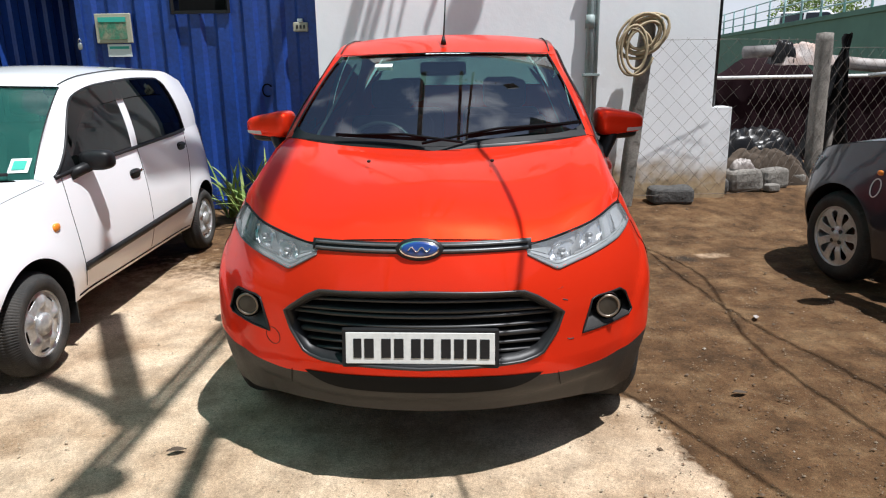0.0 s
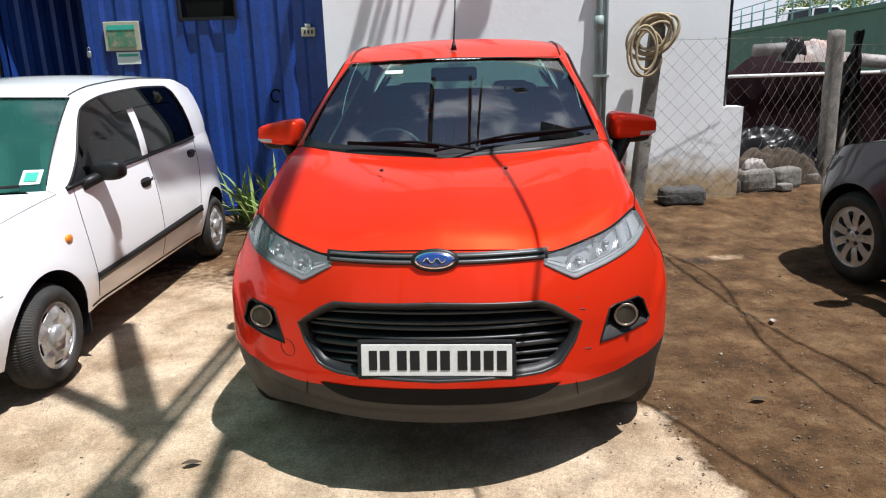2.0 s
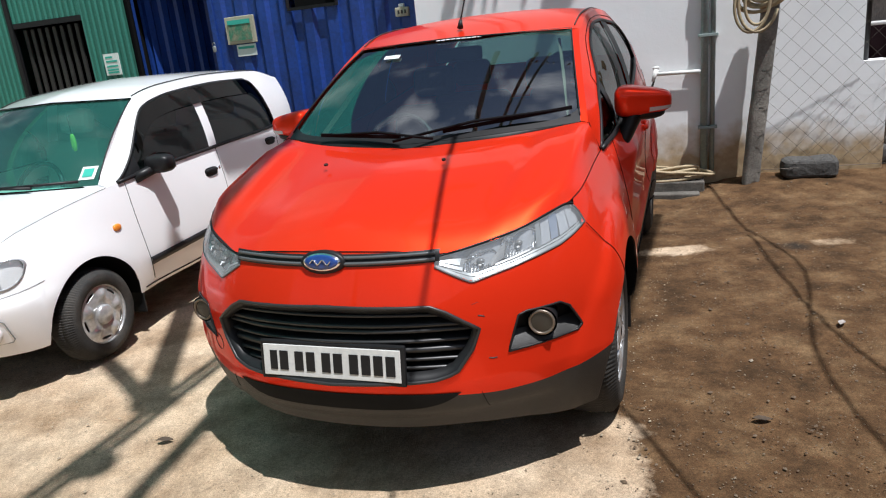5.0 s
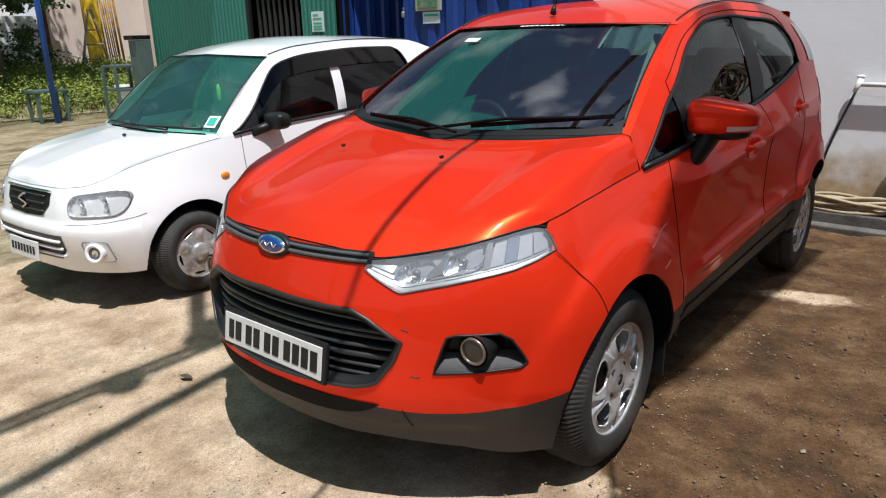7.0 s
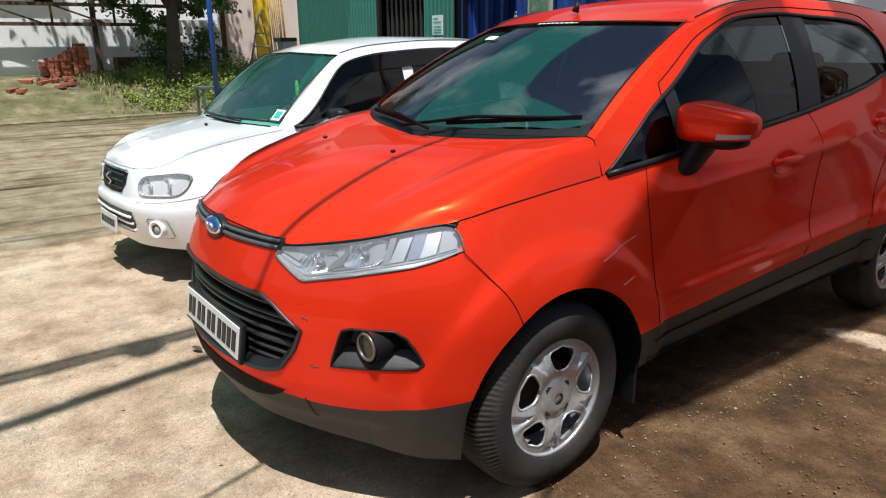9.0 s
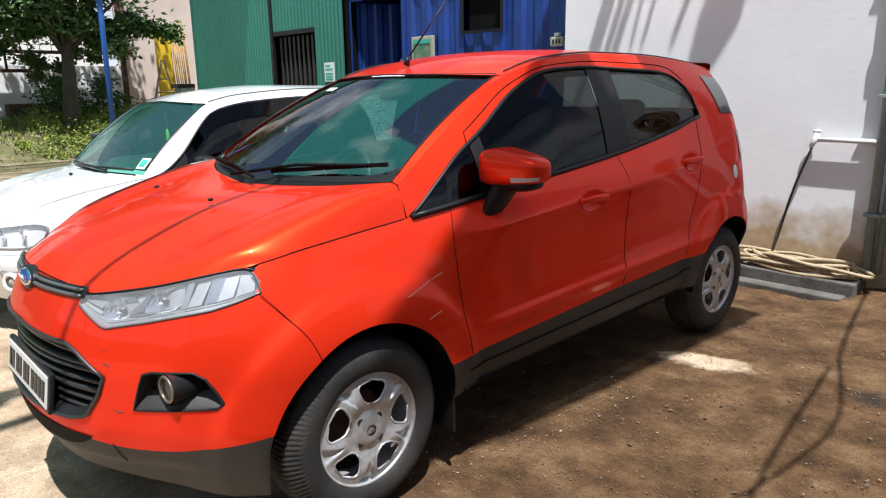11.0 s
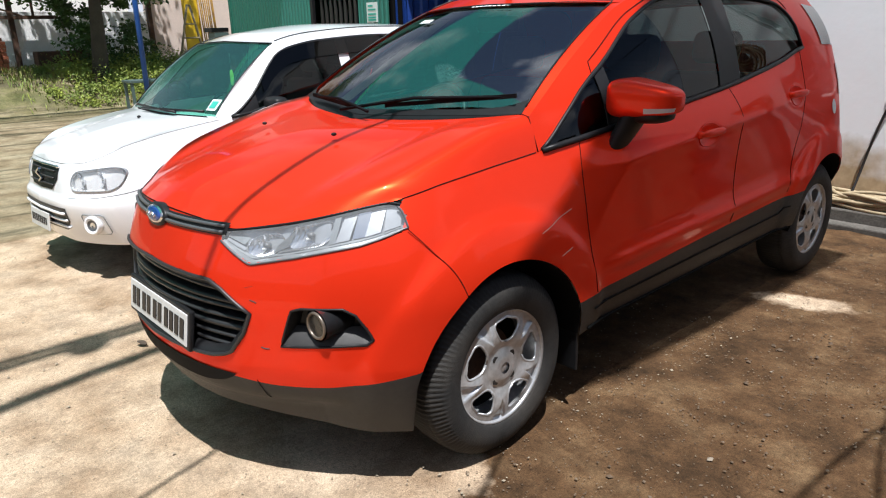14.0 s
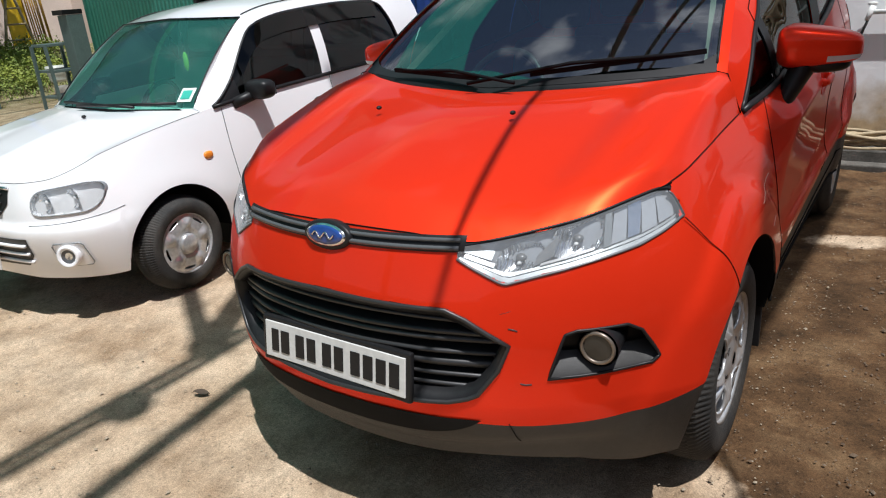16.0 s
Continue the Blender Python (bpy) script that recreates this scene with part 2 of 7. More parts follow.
def tube(points, r, sides=8, closed=False, r_end=None, cap=True):
    """Vertices and faces of a round bar along points."""
    pts = [Vector(p) for p in points]
    n = len(pts)
    verts, faces, up = [], [], None
    for k, p in enumerate(pts):
        a, b = pts[(k - 1) % n if closed else max(k - 1, 0)], pts[(k + 1) % n if closed else min(k + 1, n - 1)]
        d = (b - a).normalized() if (b - a).length > 1e-9 else Vector((0, 0, 1))
        if up is None:
            up = d.orthogonal().normalized()
        up = (up - d * up.dot(d))
        up = up.normalized() if up.length > 1e-6 else d.orthogonal().normalized()
        side = d.cross(up)
        rad = r if r_end is None else r + (r_end - r) * k / (n - 1)
        for s in range(sides):
            t = 2 * math.pi * s / sides
            verts.append(p + (up * math.cos(t) + side * math.sin(t)) * rad)
    for k in range(n if closed else n - 1):
        j = (k + 1) % n
        for s in range(sides):
            q = (s + 1) % sides
            faces.append((k * sides + s, k * sides + q, j * sides + q, j * sides + s))
    if cap and not closed:
        faces.append(tuple(range(sides))[::-1])
        faces.append(tuple((n - 1) * sides + s for s in range(sides)))
    return verts, faces


def bar(a, b, w, h, up=(0, 0, 1)):
    """A square-edged bar from a to b, w across and h along up."""
    a, b = Vector(a), Vector(b)
    d = (b - a).normalized()
    u = Vector(up)
    u = (u - d * u.dot(d))
    u = u.normalized() if u.length > 1e-6 else d.orthogonal().normalized()
    s = d.cross(u)
    c = []
    for p in (a, b):
        for x, y in ((-1, -1), (1, -1), (1, 1), (-1, 1)):
            c.append(p + s * (x * w / 2) + u * (y * h / 2))
    return c, [(0, 3, 2, 1), (4, 5, 6, 7), (0, 1, 5, 4), (1, 2, 6, 5), (2, 3, 7, 6), (3, 0, 4, 7)]


def box(x0, x1, y0, y1, z0, z1, bevel=0.0, segments=2):
    bm = bmesh.new()
    bmesh.ops.create_cube(bm, size=1, matrix=Matrix.LocRotScale(((x0 + x1) / 2, (y0 + y1) / 2, (z0 + z1) / 2), None, (x1 - x0, y1 - y0, z1 - z0)))
    if bevel:
        bmesh.ops.bevel(bm, geom=bm.edges[:], offset=bevel, segments=segments, affect="EDGES", profile=0.5)
    return bm


def lathe(profile, axis="x", steps=48, closed=False):
    """Turns (radius, along) pairs round the axis."""
    rows = []
    for k in range(steps + 1):
        t = 2 * math.pi * k / steps
        c, s = math.cos(t), math.sin(t)
        rows.append([(a, r * c, r * s) if axis == "x" else (r * c, r * s, a) if axis == "z" else (r * s, a, r * c) for r, a in profile])
    return sheet(rows)


def inside(poly):
    def f(x, z):
        hit = False
        for (x0, z0), (x1, z1) in zip(poly, poly[1:] + poly[:1]):
            if (z0 > z) != (z1 > z) and x < (x1 - x0) * (z - z0) / (z1 - z0) + x0:
                hit = not hit
        return hit
    return f


# ---------------------------------------------------------------- cars
class Shell:
    """Half a car's flanks: a plan outline from the nose round to the tail, with a height, a lean and a tuck at each place. Nose at -y."""

    def __init__(self, rows, arches, radius, axle_z, flare=0.02, crease=None, n=330, nose=None, brow=0.0, knee=None):
        rows = np.array(rows, float)
        chord = np.r_[0, np.cumsum(np.hypot(*np.diff(rows[:, :2], axis=0).T))]
        f = [pchip(list(zip(chord, rows[:, c]))) for c in range(rows.shape[1])]
        L = np.linspace(0, chord[-1], n)
        self.x, self.y, self.bot, self.clad, self.top, self.lean, self.tuck = (g(L) for g in f)
        dx, dy = np.gradient(self.x), np.gradient(self.y)
        d = np.hypot(dx, dy)
        self.nx, self.ny = dy / d, -dx / d
        self.nx[0], self.ny[0], self.nx[-1], self.ny[-1] = 0, -1, 0, 1
        self.arches, self.radius, self.axle_z, self.flare, self.crease, self.n, self.nose, self.brow, self.knee = arches, radius, axle_z, flare, crease, n, nose, brow, knee
        self.low = self.bot.copy()
        for a in arches:
            r2 = radius ** 2 - (self.y - a) ** 2
            on = (r2 > 0) & (self.x > 0.5)
            self.low[on] = np.maximum(self.low[on], axle_z + np.sqrt(r2[on]))

    def off(self, i, z):
        zk, zt = 0.60 * self.top[0] / 0.870, self.top[i]
        if self.knee and self.x[i] > 0.6:
            zk = self.knee(self.y[i])
        o = -self.lean[i] * max(0.0, (z - zk) / (zt - zk)) ** 1.7
        zl = 0.45
        o -= self.tuck[i] * max(0.0, (zl - z) / 0.2) ** 1.4
        if self.x[i] > 0.5:
            for a in self.arches:
                d = math.hypot(self.y[i] - a, z - self.axle_z) - self.radius
                if self.brow:
                    o += self.flare * (0.35 * math.exp(-max(d, 0) ** 2 / 0.008) + 0.65 / (1 + math.exp(min(40.0, (d - self.brow) / 0.012))))
                else:
                    o += self.flare * math.exp(-max(d, 0) ** 2 / 0.011)
        if self.nose and i < self.n // 2:
            o += self.nose(z) * min(1.0, max(0.0, (0.70 - self.x[i]) / 0.08))
        if self.crease and self.x[i] > 0.6:
            o += self.crease(self.y[i], z)
        return o

    def pt(self, i, z, d=0.0):
        o = self.off(i, z) + d
        return Vector((self.x[i] + self.nx[i] * o, self.y[i] + self.ny[i] * o, z))

    def side(self, y, z, d=0.0):
        """The flank at a place along the car."""
        i = self.index(y)
        j = i + 1 if self.y[i] < y else i - 1
        t = min(1.0, max(0.0, (y - self.y[i]) / (self.y[j] - self.y[i])))
        p = self.pt(i, z, d).lerp(self.pt(j, z, d), t)
        return Vector((p.x, y, z))

    def index(self, y):
        h = int(np.argmax(self.x > 0.85 * self.x.max() - 0.03))
        e = self.n - 1 - int(np.argmax(self.x[::-1] > 0.6))
        return h + int(np.argmin(np.abs(self.y[h:e] - y)))

    def front(self, x, z, d=0.0):
        """The nose at a distance from the middle."""
        if x <= 0.001:
            return self.pt(0, z, d)
        last = self.pt(0, z, d)
        for i in range(1, self.n // 2):
            p = self.pt(i, z, d)
            if p.x >= x:
                t = (x - last.x) / max(p.x - last.x, 1e-6)
                return last.lerp(p, t)
            last = p
        return last

    def band(self, lo, hi, rows, i0=0, i1=None, d=0.0, skip=None):
        g = []
        for i in range(i0, self.n if i1 is None else i1 + 1):
            a, b = lo(i), max(hi(i), lo(i))
            g.append([self.pt(i, a + (b - a) * k / rows, d) for k in range(rows + 1)])
        return sheet(g, True, skip)

    def front_patch(self, lo, hi, x0, x1, nx, nz, d=0.0, power=1.0):
        g = []
        for k in range(nx + 1):
            x = x0 + (x1 - x0) * (1 - (1 - k / nx) ** power)
            a, b = float(lo(x)), float(hi(x))
            g.append([self.front(x, a + (b - a) * j / nz, d) for j in range(nz + 1)])
        return sheet(g, True)


def coons(A, B, C, D, n, m):
    """A patch between four edge curves of 0..1: A u at v=0, B u at v=1, C v at u=0, D v at u=1."""
    p00, p10, p01, p11 = A(0), A(1), B(0), B(1)
    g = []
    for a in range(n + 1):
        u = a / n
        row = []
        for b in range(m + 1):
            v = b / m
            row.append(A(u) * (1 - v) + B(u) * v + C(v) * (1 - u) + D(v) * u
                       - (p00 * (1 - u) * (1 - v) + p10 * u * (1 - v) + p01 * (1 - u) * v + p11 * u * v))
        g.append(row)
    return g


def curve3(points):
    """A smooth curve of 0..1 through points."""
    p = [Vector(points[0])]
    for q in points[1:]:
        if (Vector(q) - p[-1]).length > 1e-4:
            p.append(Vector(q))
    L = np.r_[0, np.cumsum([(b - a).length for a, b in zip(p, p[1:])])]
    f = [pchip(list(zip(L / L[-1], [q[c] for q in p]))) for c in range(3)]
    return lambda t: Vector([float(g(t)) for g in f])


def wheel(car, x, y, z, r, rim, width, style, side, mats=(RUBBER, ALLOY)):
    """A road wheel facing +x for side 1, -x for side -1."""
    w = part("wheel", sheets("tyre_core", [lathe([(rim * 0.55, -width / 2 + 0.02), (rim * 0.9, -width / 2 + 0.02)])]), DEEP, car)
    w.matrix_basis = pose(x, y, z, 0, 0, 0 if side > 0 else 180)
    h = width / 2
    prof = [(rim * 0.97, h - 0.022), (rim * 1.0, h - 0.006), (rim * 1.04, h), (rim + (r - rim) * 0.35, h + 0.006), (rim + (r - rim) * 0.62, h + 0.003),
            (r - 0.028, h - 0.010), (r - 0.010, h - 0.024), (r - 0.002, h - 0.045), (r - 0.007, h - 0.052), (r - 0.001, h - 0.058), (r, 0.0), (r - 0.002, -h + 0.045), (r - 0.010, -h + 0.024), (rim, -h)]
    # tread: blocks and grooves run across the shoulder and the face
    rows, steps = [], 330
    for k in range(steps + 1):
        row = []
        for j, (rr, a) in enumerate(prof):
            skew = k + (2 if 0 <= a < h - 0.03 else 0)
            cut = 0.008 if 5 <= j <= 10 and skew % 3 == 0 else 0.0
            t = 2 * math.pi * (k % steps) / steps
            row.append((a, (rr - cut) * math.cos(t), (rr - cut) * math.sin(t)))
        rows.append(row)
    grids = [sheet(rows)]
    part("tyre", sheets("tyre", grids, True), mats[0], w)
    # rim barrel, black plate standing in for the shade in the well, cover
    part("rim", sheets("rim", [lathe([(rim * 0.90, -0.02), (rim * 0.93, h - 0.03), (rim * 0.975, h - 0.012), (rim * 1.005, h - 0.004), (rim * 1.0, h - 0.018)], steps=56)]), mats[1], w)
    part("brake_disc", sheets("brake_disc", [lathe([(0.01, h - 0.085), (rim * 0.56, h - 0.085), (rim * 0.58, h - 0.10)])]), RUST, w)
    part("back_plate", sheets("back_plate", [lathe([(rim * 0.40, h - 0.105), (rim * 0.94, h - 0.11)])]), DEEP, w)
    cover, nuts = [], []

    def pierced(holes, r0, r1, w0, w1, dome, lump=0.0, turn=0.0, groove=0.0):
        """A dished disc with rounded openings between r0 and r1 of the rim, their edges rolled."""
        def y_of(q, t):
            ph = math.cos(holes * (t - turn))
            dip = 0.0
            if groove and q > 0.58:
                off = abs((t - turn + math.pi / holes) % (2 * math.pi / holes) - math.pi / holes)
                dip = groove * max(0.0, 1 - (off / (0.01 + 0.42 * (q - 0.56))) ** 4) * min(1.0, (q - 0.58) / 0.06) * min(1.0, max(0.0, (0.96 - q) / 0.03))
            return -dip + h - 0.016 + dome * (1 - q * q) - 0.010 * max(0.0, 1 - abs(q - 0.36) / 0.16) + lump * max(0.0, ph) ** 1.3 * math.exp(-((q - 0.68) / 0.17) ** 2)
        steps, n_ = 360, 30
        rows = []
        for k in range(steps + 1):
            t = 2 * math.pi * (k % steps) / steps
            rows.append([(y_of(q, t), rim * q * math.cos(t), rim * q * math.sin(t)) for q in (0.10 + 0.87 * j / n_ for j in range(n_ + 1))])

        def half(q):
            u = (q - r0) / (r1 - r0)
            return (w0 + (w1 - w0) * u) * min(1.0, math.sqrt(max(0.0, 1 - abs(2 * u - 1) ** 3.4)))

        def hole(c):
            q, t = math.hypot(c[1], c[2]) / rim, math.atan2(c[2], c[1]) - turn - math.pi / holes
            d = abs((t + math.pi / holes) % (2 * math.pi / holes) - math.pi / holes)
            return r0 < q < r1 and d < half(q)
        v, f_ = sheet(rows, True)
        cover.append((v, [q for q in f_ if not hole(np.mean([v[i] for i in q], 0))]))
        rolls = []
        for k in range(holes):
            mid = turn + (2 * k + 1) * math.pi / holes
            us = np.linspace(0.0, 1.0, 14)
            ring = [(q, mid + half(q)) for q in (r0 + (r1 - r0) * u for u in us)] + [(q, mid - half(q)) for q in (r0 + (r1 - r0) * u for u in us[::-1])]
            rolls.append(tube([(y_of(q, t) - 0.003, rim * q * math.cos(t), rim * q * math.sin(t)) for q, t in ring], rim * 0.026, 6, True))
        return rolls
    if style == "six":
        rolls = pierced(5, 0.45, 0.89, math.radians(18), math.radians(25), 0.016, 0.010, 0.82, 0.012)
        cap = lathe([(0.001, h - 0.004), (rim * 0.13, h - 0.006), (rim * 0.175, h - 0.014), (rim * 0.18, h - 0.034)], steps=32)
        for k in range(4):
            t = math.pi / 4 + k * math.pi / 2
            nuts.append(tube([(h - 0.04, rim * 0.27 * math.cos(t), rim * 0.27 * math.sin(t)), (h - 0.006, rim * 0.27 * math.cos(t), rim * 0.27 * math.sin(t))], 0.014, 6))
    elif style == "cap":
        rolls = pierced(5, 0.76, 0.90, math.radians(15), math.radians(17), 0.016, 0.016, 0.2)
        cap = lathe([(0.001, h + 0.016), (rim * 0.26, h + 0.012), (rim * 0.33, h + 0.004), (rim * 0.34, h - 0.01)], steps=32)
    else:
        rolls = pierced(9, 0.30, 0.90, math.radians(5), math.radians(14), 0.004, 0.0, 0.1)
        cap = lathe([(0.001, h - 0.002), (rim * 0.16, h - 0.004), (rim * 0.20, h - 0.012), (rim * 0.20, h - 0.04)], steps=32)
        for k in range(4):
            t = math.pi / 4 + k * math.pi / 2
            nuts.append(tube([(h - 0.04, rim * 0.25 * math.cos(t), rim * 0.25 * math.sin(t)), (h - 0.008, rim * 0.25 * math.cos(t), rim * 0.25 * math.sin(t))], 0.013, 6))
    for q in rolls:
        part("opening_edge", sheets("opening_edge", [q], True), mats[1], w)
    part("wheel_cover", sheets("wheel_cover", cover, True), mats[1], w)
    part("hub_cap", sheets("hub_cap", [cap], True), mats[1], w)
    for q in nuts:
        part("wheel_nut", sheets("wheel_nut", [q], False), CLADDING, w)
    return w


def panel_line(name, car, points, r=0.0035, mat=None):
    part(name, sheets(name, [tube(points, r, 5)]), mat or DEEP, car)


def build_car(S, at):
    """Body, glasshouse, cabin and wheels from one set of sizes; returns the thing, its shell and the flank of the glasshouse."""
    car = thing("car", S["label"], "car", at)
    sh = Shell(S["rows"], S["arches"], S["radius"], S["axle_z"], S.get("flare", 0.02), S.get("crease"), S.get("fine", 330), S.get("nose"), S.get("brow", 0.0), S.get("knee"))
    paint, clad = S["paint"], S.get("clad_mat", CLADDING)
    holes = [inside(h) for h in S.get("holes", ())]

    def skip(c):
        return c[1] < 0.1 and any(h(abs(c[0]), c[2]) for h in holes)
    body = sh.band(lambda i: max(sh.low[i], sh.clad[i]), lambda i: sh.top[i], 44 * S.get("fine", 330) // 330, skip=skip)
    lower = sh.band(lambda i: sh.low[i], lambda i: max(sh.clad[i], sh.low[i]), 10, skip=skip)
    part("body", sheets("body", [body, mirrored(body)]), paint, car)
    if S["rows"][0][3] > S["rows"][0][2] + 0.01:
        part("lower_cladding", sheets("lower_cladding", [lower, mirrored(lower)]), clad, car, "grey-black plastic bumper and sill cladding")
    # wheel wells and floor
    for a in S["arches"]:
        for sgn in (1, -1):
            rows = []
            for k in range(25):
                t = math.pi * (k / 24)
                y, z = a + S["radius"] * math.cos(t), S["axle_z"] + S["radius"] * math.sin(t)
                rows.append([(sgn * x, y, z) for x in (0.45, 0.62, float(sh.side(y, max(z, 0.3)).x) - 0.006)])
            part("wheel_well", sheets("wheel_well", [sheet(rows)]), DEEP, car)
            part("wheel_well_back", sheets("wheel_well_back", [sheet([[(sgn * 0.47, a - S["radius"] + 0.08, 0.34), (sgn * 0.47, a - S["radius"] + 0.08, 0.72)],
                                                                   [(sgn * 0.47, a + S["radius"] - 0.05, 0.34), (sgn * 0.47, a + S["radius"] - 0.05, 0.72)]])]), DEEP, car)
    part("underbody", box(-0.44, 0.44, S["rows"][0][1] + 0.30, S["rows"][-1][1] - 0.3, 0.27, 0.34), DEEP, car)
    # bonnet
    iA, iC = sh.index(S["cowl_y"]), S.get("corner_i") or sh.index(S["corner_y"])
    front = curve3([sh.pt(i, sh.top[i]) for i in range(0, iC + 1, max(1, iC // 14))] + [sh.pt(iC, sh.top[iC])])
    flank = curve3([sh.pt(i, sh.top[i]) for i in range(iC, iA + 1, max(1, (iA - iC) // 8))] + [sh.pt(iA, sh.top[iA])])
    middle = curve3([sh.pt(0, sh.top[0])] + [(0, y, z) for y, z in S["bonnet_mid"]])
    cowl = curve3([(0, *S["bonnet_mid"][-1])] + [p for p in S["cowl"]] + [sh.pt(iA, sh.top[iA])])
    g = coons(front, cowl, middle, flank, 30, 40)
    for a, row in enumerate(g):
        for b, p in enumerate(row):
            u, v = a / 30, b / 40
            p.z += S.get("bonnet_crease", 0.0) * (math.exp(-((u - 0.60 - 0.1 * v) / 0.07) ** 2)) * math.sin(math.pi * min(1, v * 1.05)) ** 0.6
            if S.get("bonnet_shoulder"):
                p.z += S["bonnet_shoulder"] * math.sin(math.pi * min(1.0, max(0.0, (u - 0.55) / 0.45)) ** 1.6) * min(1.0, v / 0.12) * min(1.0, (1 - v) / 0.25)
    b = sheet(g, True)
    part("bonnet", sheets("bonnet", [b, mirrored(b)]), paint, car)
    edge = [sh.pt(i, sh.top[i], 0.001) for i in range(0, iA, 2)]
    if S.get("gap", 0.0018):
        panel_line("bonnet_gap", car, [Vector((-p.x, p.y, p.z)) for p in edge[::-1]] + edge[1:], S.get("gap", 0.0018))
    # glasshouse
    rail_f = [pchip([(p[1], p[c]) for p in S["rail"]]) for c in (0, 2)]

    def rail(y):
        return Vector((float(rail_f[0](y)), y, float(rail_f[1](y))))

    def belt(y):
        i = sh.index(y)
        p = sh.pt(i, sh.top[i])
        return Vector((p.x, y, sh.top[i]))

    def flankglass(y, w, d=0.0):
        a, b = belt(y), rail(y)
        p = a.lerp(b, w)
        p.x += S.get("tumble", 0.025) * 4 * w * (1 - w) * min(1.0, max(0.0, (y - S["rail"][0][1]) / 0.4)) + d
        return p
    wt = pchip(S["window_top"])
    y0, y1 = S["rail"][0][1], S["rail"][-1][1]
    ys = np.linspace(y0, y1, 90)
    frame_rows = []
    for y in ys:
        w = float(wt(y)) if S["window_top"][0][0] <= y <= S["window_top"][-1][0] else 0.0
        frame_rows.append([flankglass(y, w + (1 - w) * k / 6) for k in range(7)])
    fr = sheet(frame_rows, True)
    part("window_frame", sheets("window_frame", [fr, mirrored(fr)]), paint, car)
    for name, a, b_, mat in S["panes"]:
        for sgn in (1, -1):
            yy = np.linspace(a, b_, 24)
            gr = sheet([[flankglass(y, float(wt(y)) * k / 8, -0.006 if mat is not BLACK else -0.001) for k in range(9)] for y in yy], True)
            part(name, sheets(name, [gr if sgn > 0 else mirrored(gr)]), mat, car)
    lo, hi = S["window_top"][0][0], S["window_top"][-1][0]
    for sgn in (1, -1):
        tb = [flankglass(y, 0.0, 0.004) for y in np.linspace(lo, hi, 30)]
        tp = [flankglass(y, float(wt(y)), 0.002) for y in np.linspace(lo, hi, 60)]
        tb, tp = ([Vector((p.x * sgn, p.y, p.z)) for p in q] for q in (tb, tp))
        df = [flankglass(y, wy + min((1 - wy) * .45, .048 / max(.05, rail(y).z - belt(y).z)), 0.001) for y in np.linspace(S.get("frame_seam", lo), hi - .06, 70) for wy in [float(wt(y))]]
        if S.get("frame_seam"):
            df = [flankglass(S["frame_seam"] - .012, float(wt(S["frame_seam"])), 0.001)] + df
            panel_line("door_frame_seam", car, [Vector((p.x * sgn, p.y, p.z)) for p in df], 0.0020)
        part("window_seal", sheets("window_seal", [tube(tb, 0.011, 6), tube(tp, 0.008, 6)]), BLACK, car)
    # roof
    vt, vb = S["screen_top"], S["screen_bottom"]
    zc = pchip(S["roof_mid"])
    rows = []
    for k in range(31):
        r = k / 30
        ye, yc = vt[1][1] + (y1 - vt[1][1]) * r, vt[0][1] + (S["roof_mid"][-1][0] - vt[0][1]) * r
        e = rail(ye)
        row = []
        for j in range(21):
            a = j / 20
            y = yc + (ye - yc) * a * a
            row.append((e.x * a, y, e.z + (float(zc(yc)) - e.z) * (1 - a ** 2.4)))
        rows.append(row)
    rf = sheet(rows)
    part("roof", sheets("roof", [rf, mirrored(rf)]), paint, car)
    for sgn in (1, -1):
        part("roof_moulding", sheets("roof_moulding", [tube([Vector((sgn * (rail(y).x - 0.03), y, rail(y).z + 0.009)) for y in np.linspace(vt[1][1] + 0.03, y1 - 0.1, 30)], 0.0035, 6)]), CLADDING, car)
    # windscreen
    def screen(a, b, d=0.0):
        lo_, hi_ = (Vector((w[1][0] * a, w[0][1] + (w[1][1] - w[0][1]) * a * a, w[0][2] + (w[1][2] - w[0][2]) * a)) for w in (vb, vt))
        p = lo_.lerp(hi_, b)
        p.y -= 0.02 * 4 * b * (1 - b) + d
        p.z += 0.02 * 4 * b * (1 - b) + d
        return p
    scr = sheet([[screen(a / 24, b_ / 16, -0.004) for b_ in range(17)] for a in range(25)], True)
    part("windscreen", sheets("windscreen", [scr, mirrored(scr)]), S.get("screen_glass", WINDSCREEN), car).visible_shadow = False
    ring = [screen(1, k / 20, 0.002) for k in range(1, 21)] + [screen(1 - k / 20, 1, 0.002) for k in range(1, 21)]
    part("windscreen_seal", sheets("windscreen_seal", [tube(ring, 0.0035, 6), mirrored(tube(ring, 0.0035, 6))]), BLACK, car)
    if S.get("joined_foot"):
        # the bonnet's rear edge runs up to the screen's corner and down to the window's tip
        cw = sheet([[screen(a / 20, 0.02, 0.0), screen(a / 20, -0.03, 0.0), Vector(cowl(a / 20 * S["joined_foot"])) + Vector((0, 0.006, -0.012))] for a in range(21)])
        part("cowl_panel", sheets("cowl_panel", [cw, mirrored(cw)]), BLACK, car)
        seam = [screen(1, 0, 0.004), rail(y0) + Vector((.003, -.002, .003)), flankglass(y0, 0.5, 0.003), flankglass(y0, 0.0, 0.003)]
        for q in (seam, [Vector((-p.x, p.y, p.z)) for p in seam]):
            panel_line("bonnet_gap", car, q, 0.0018)
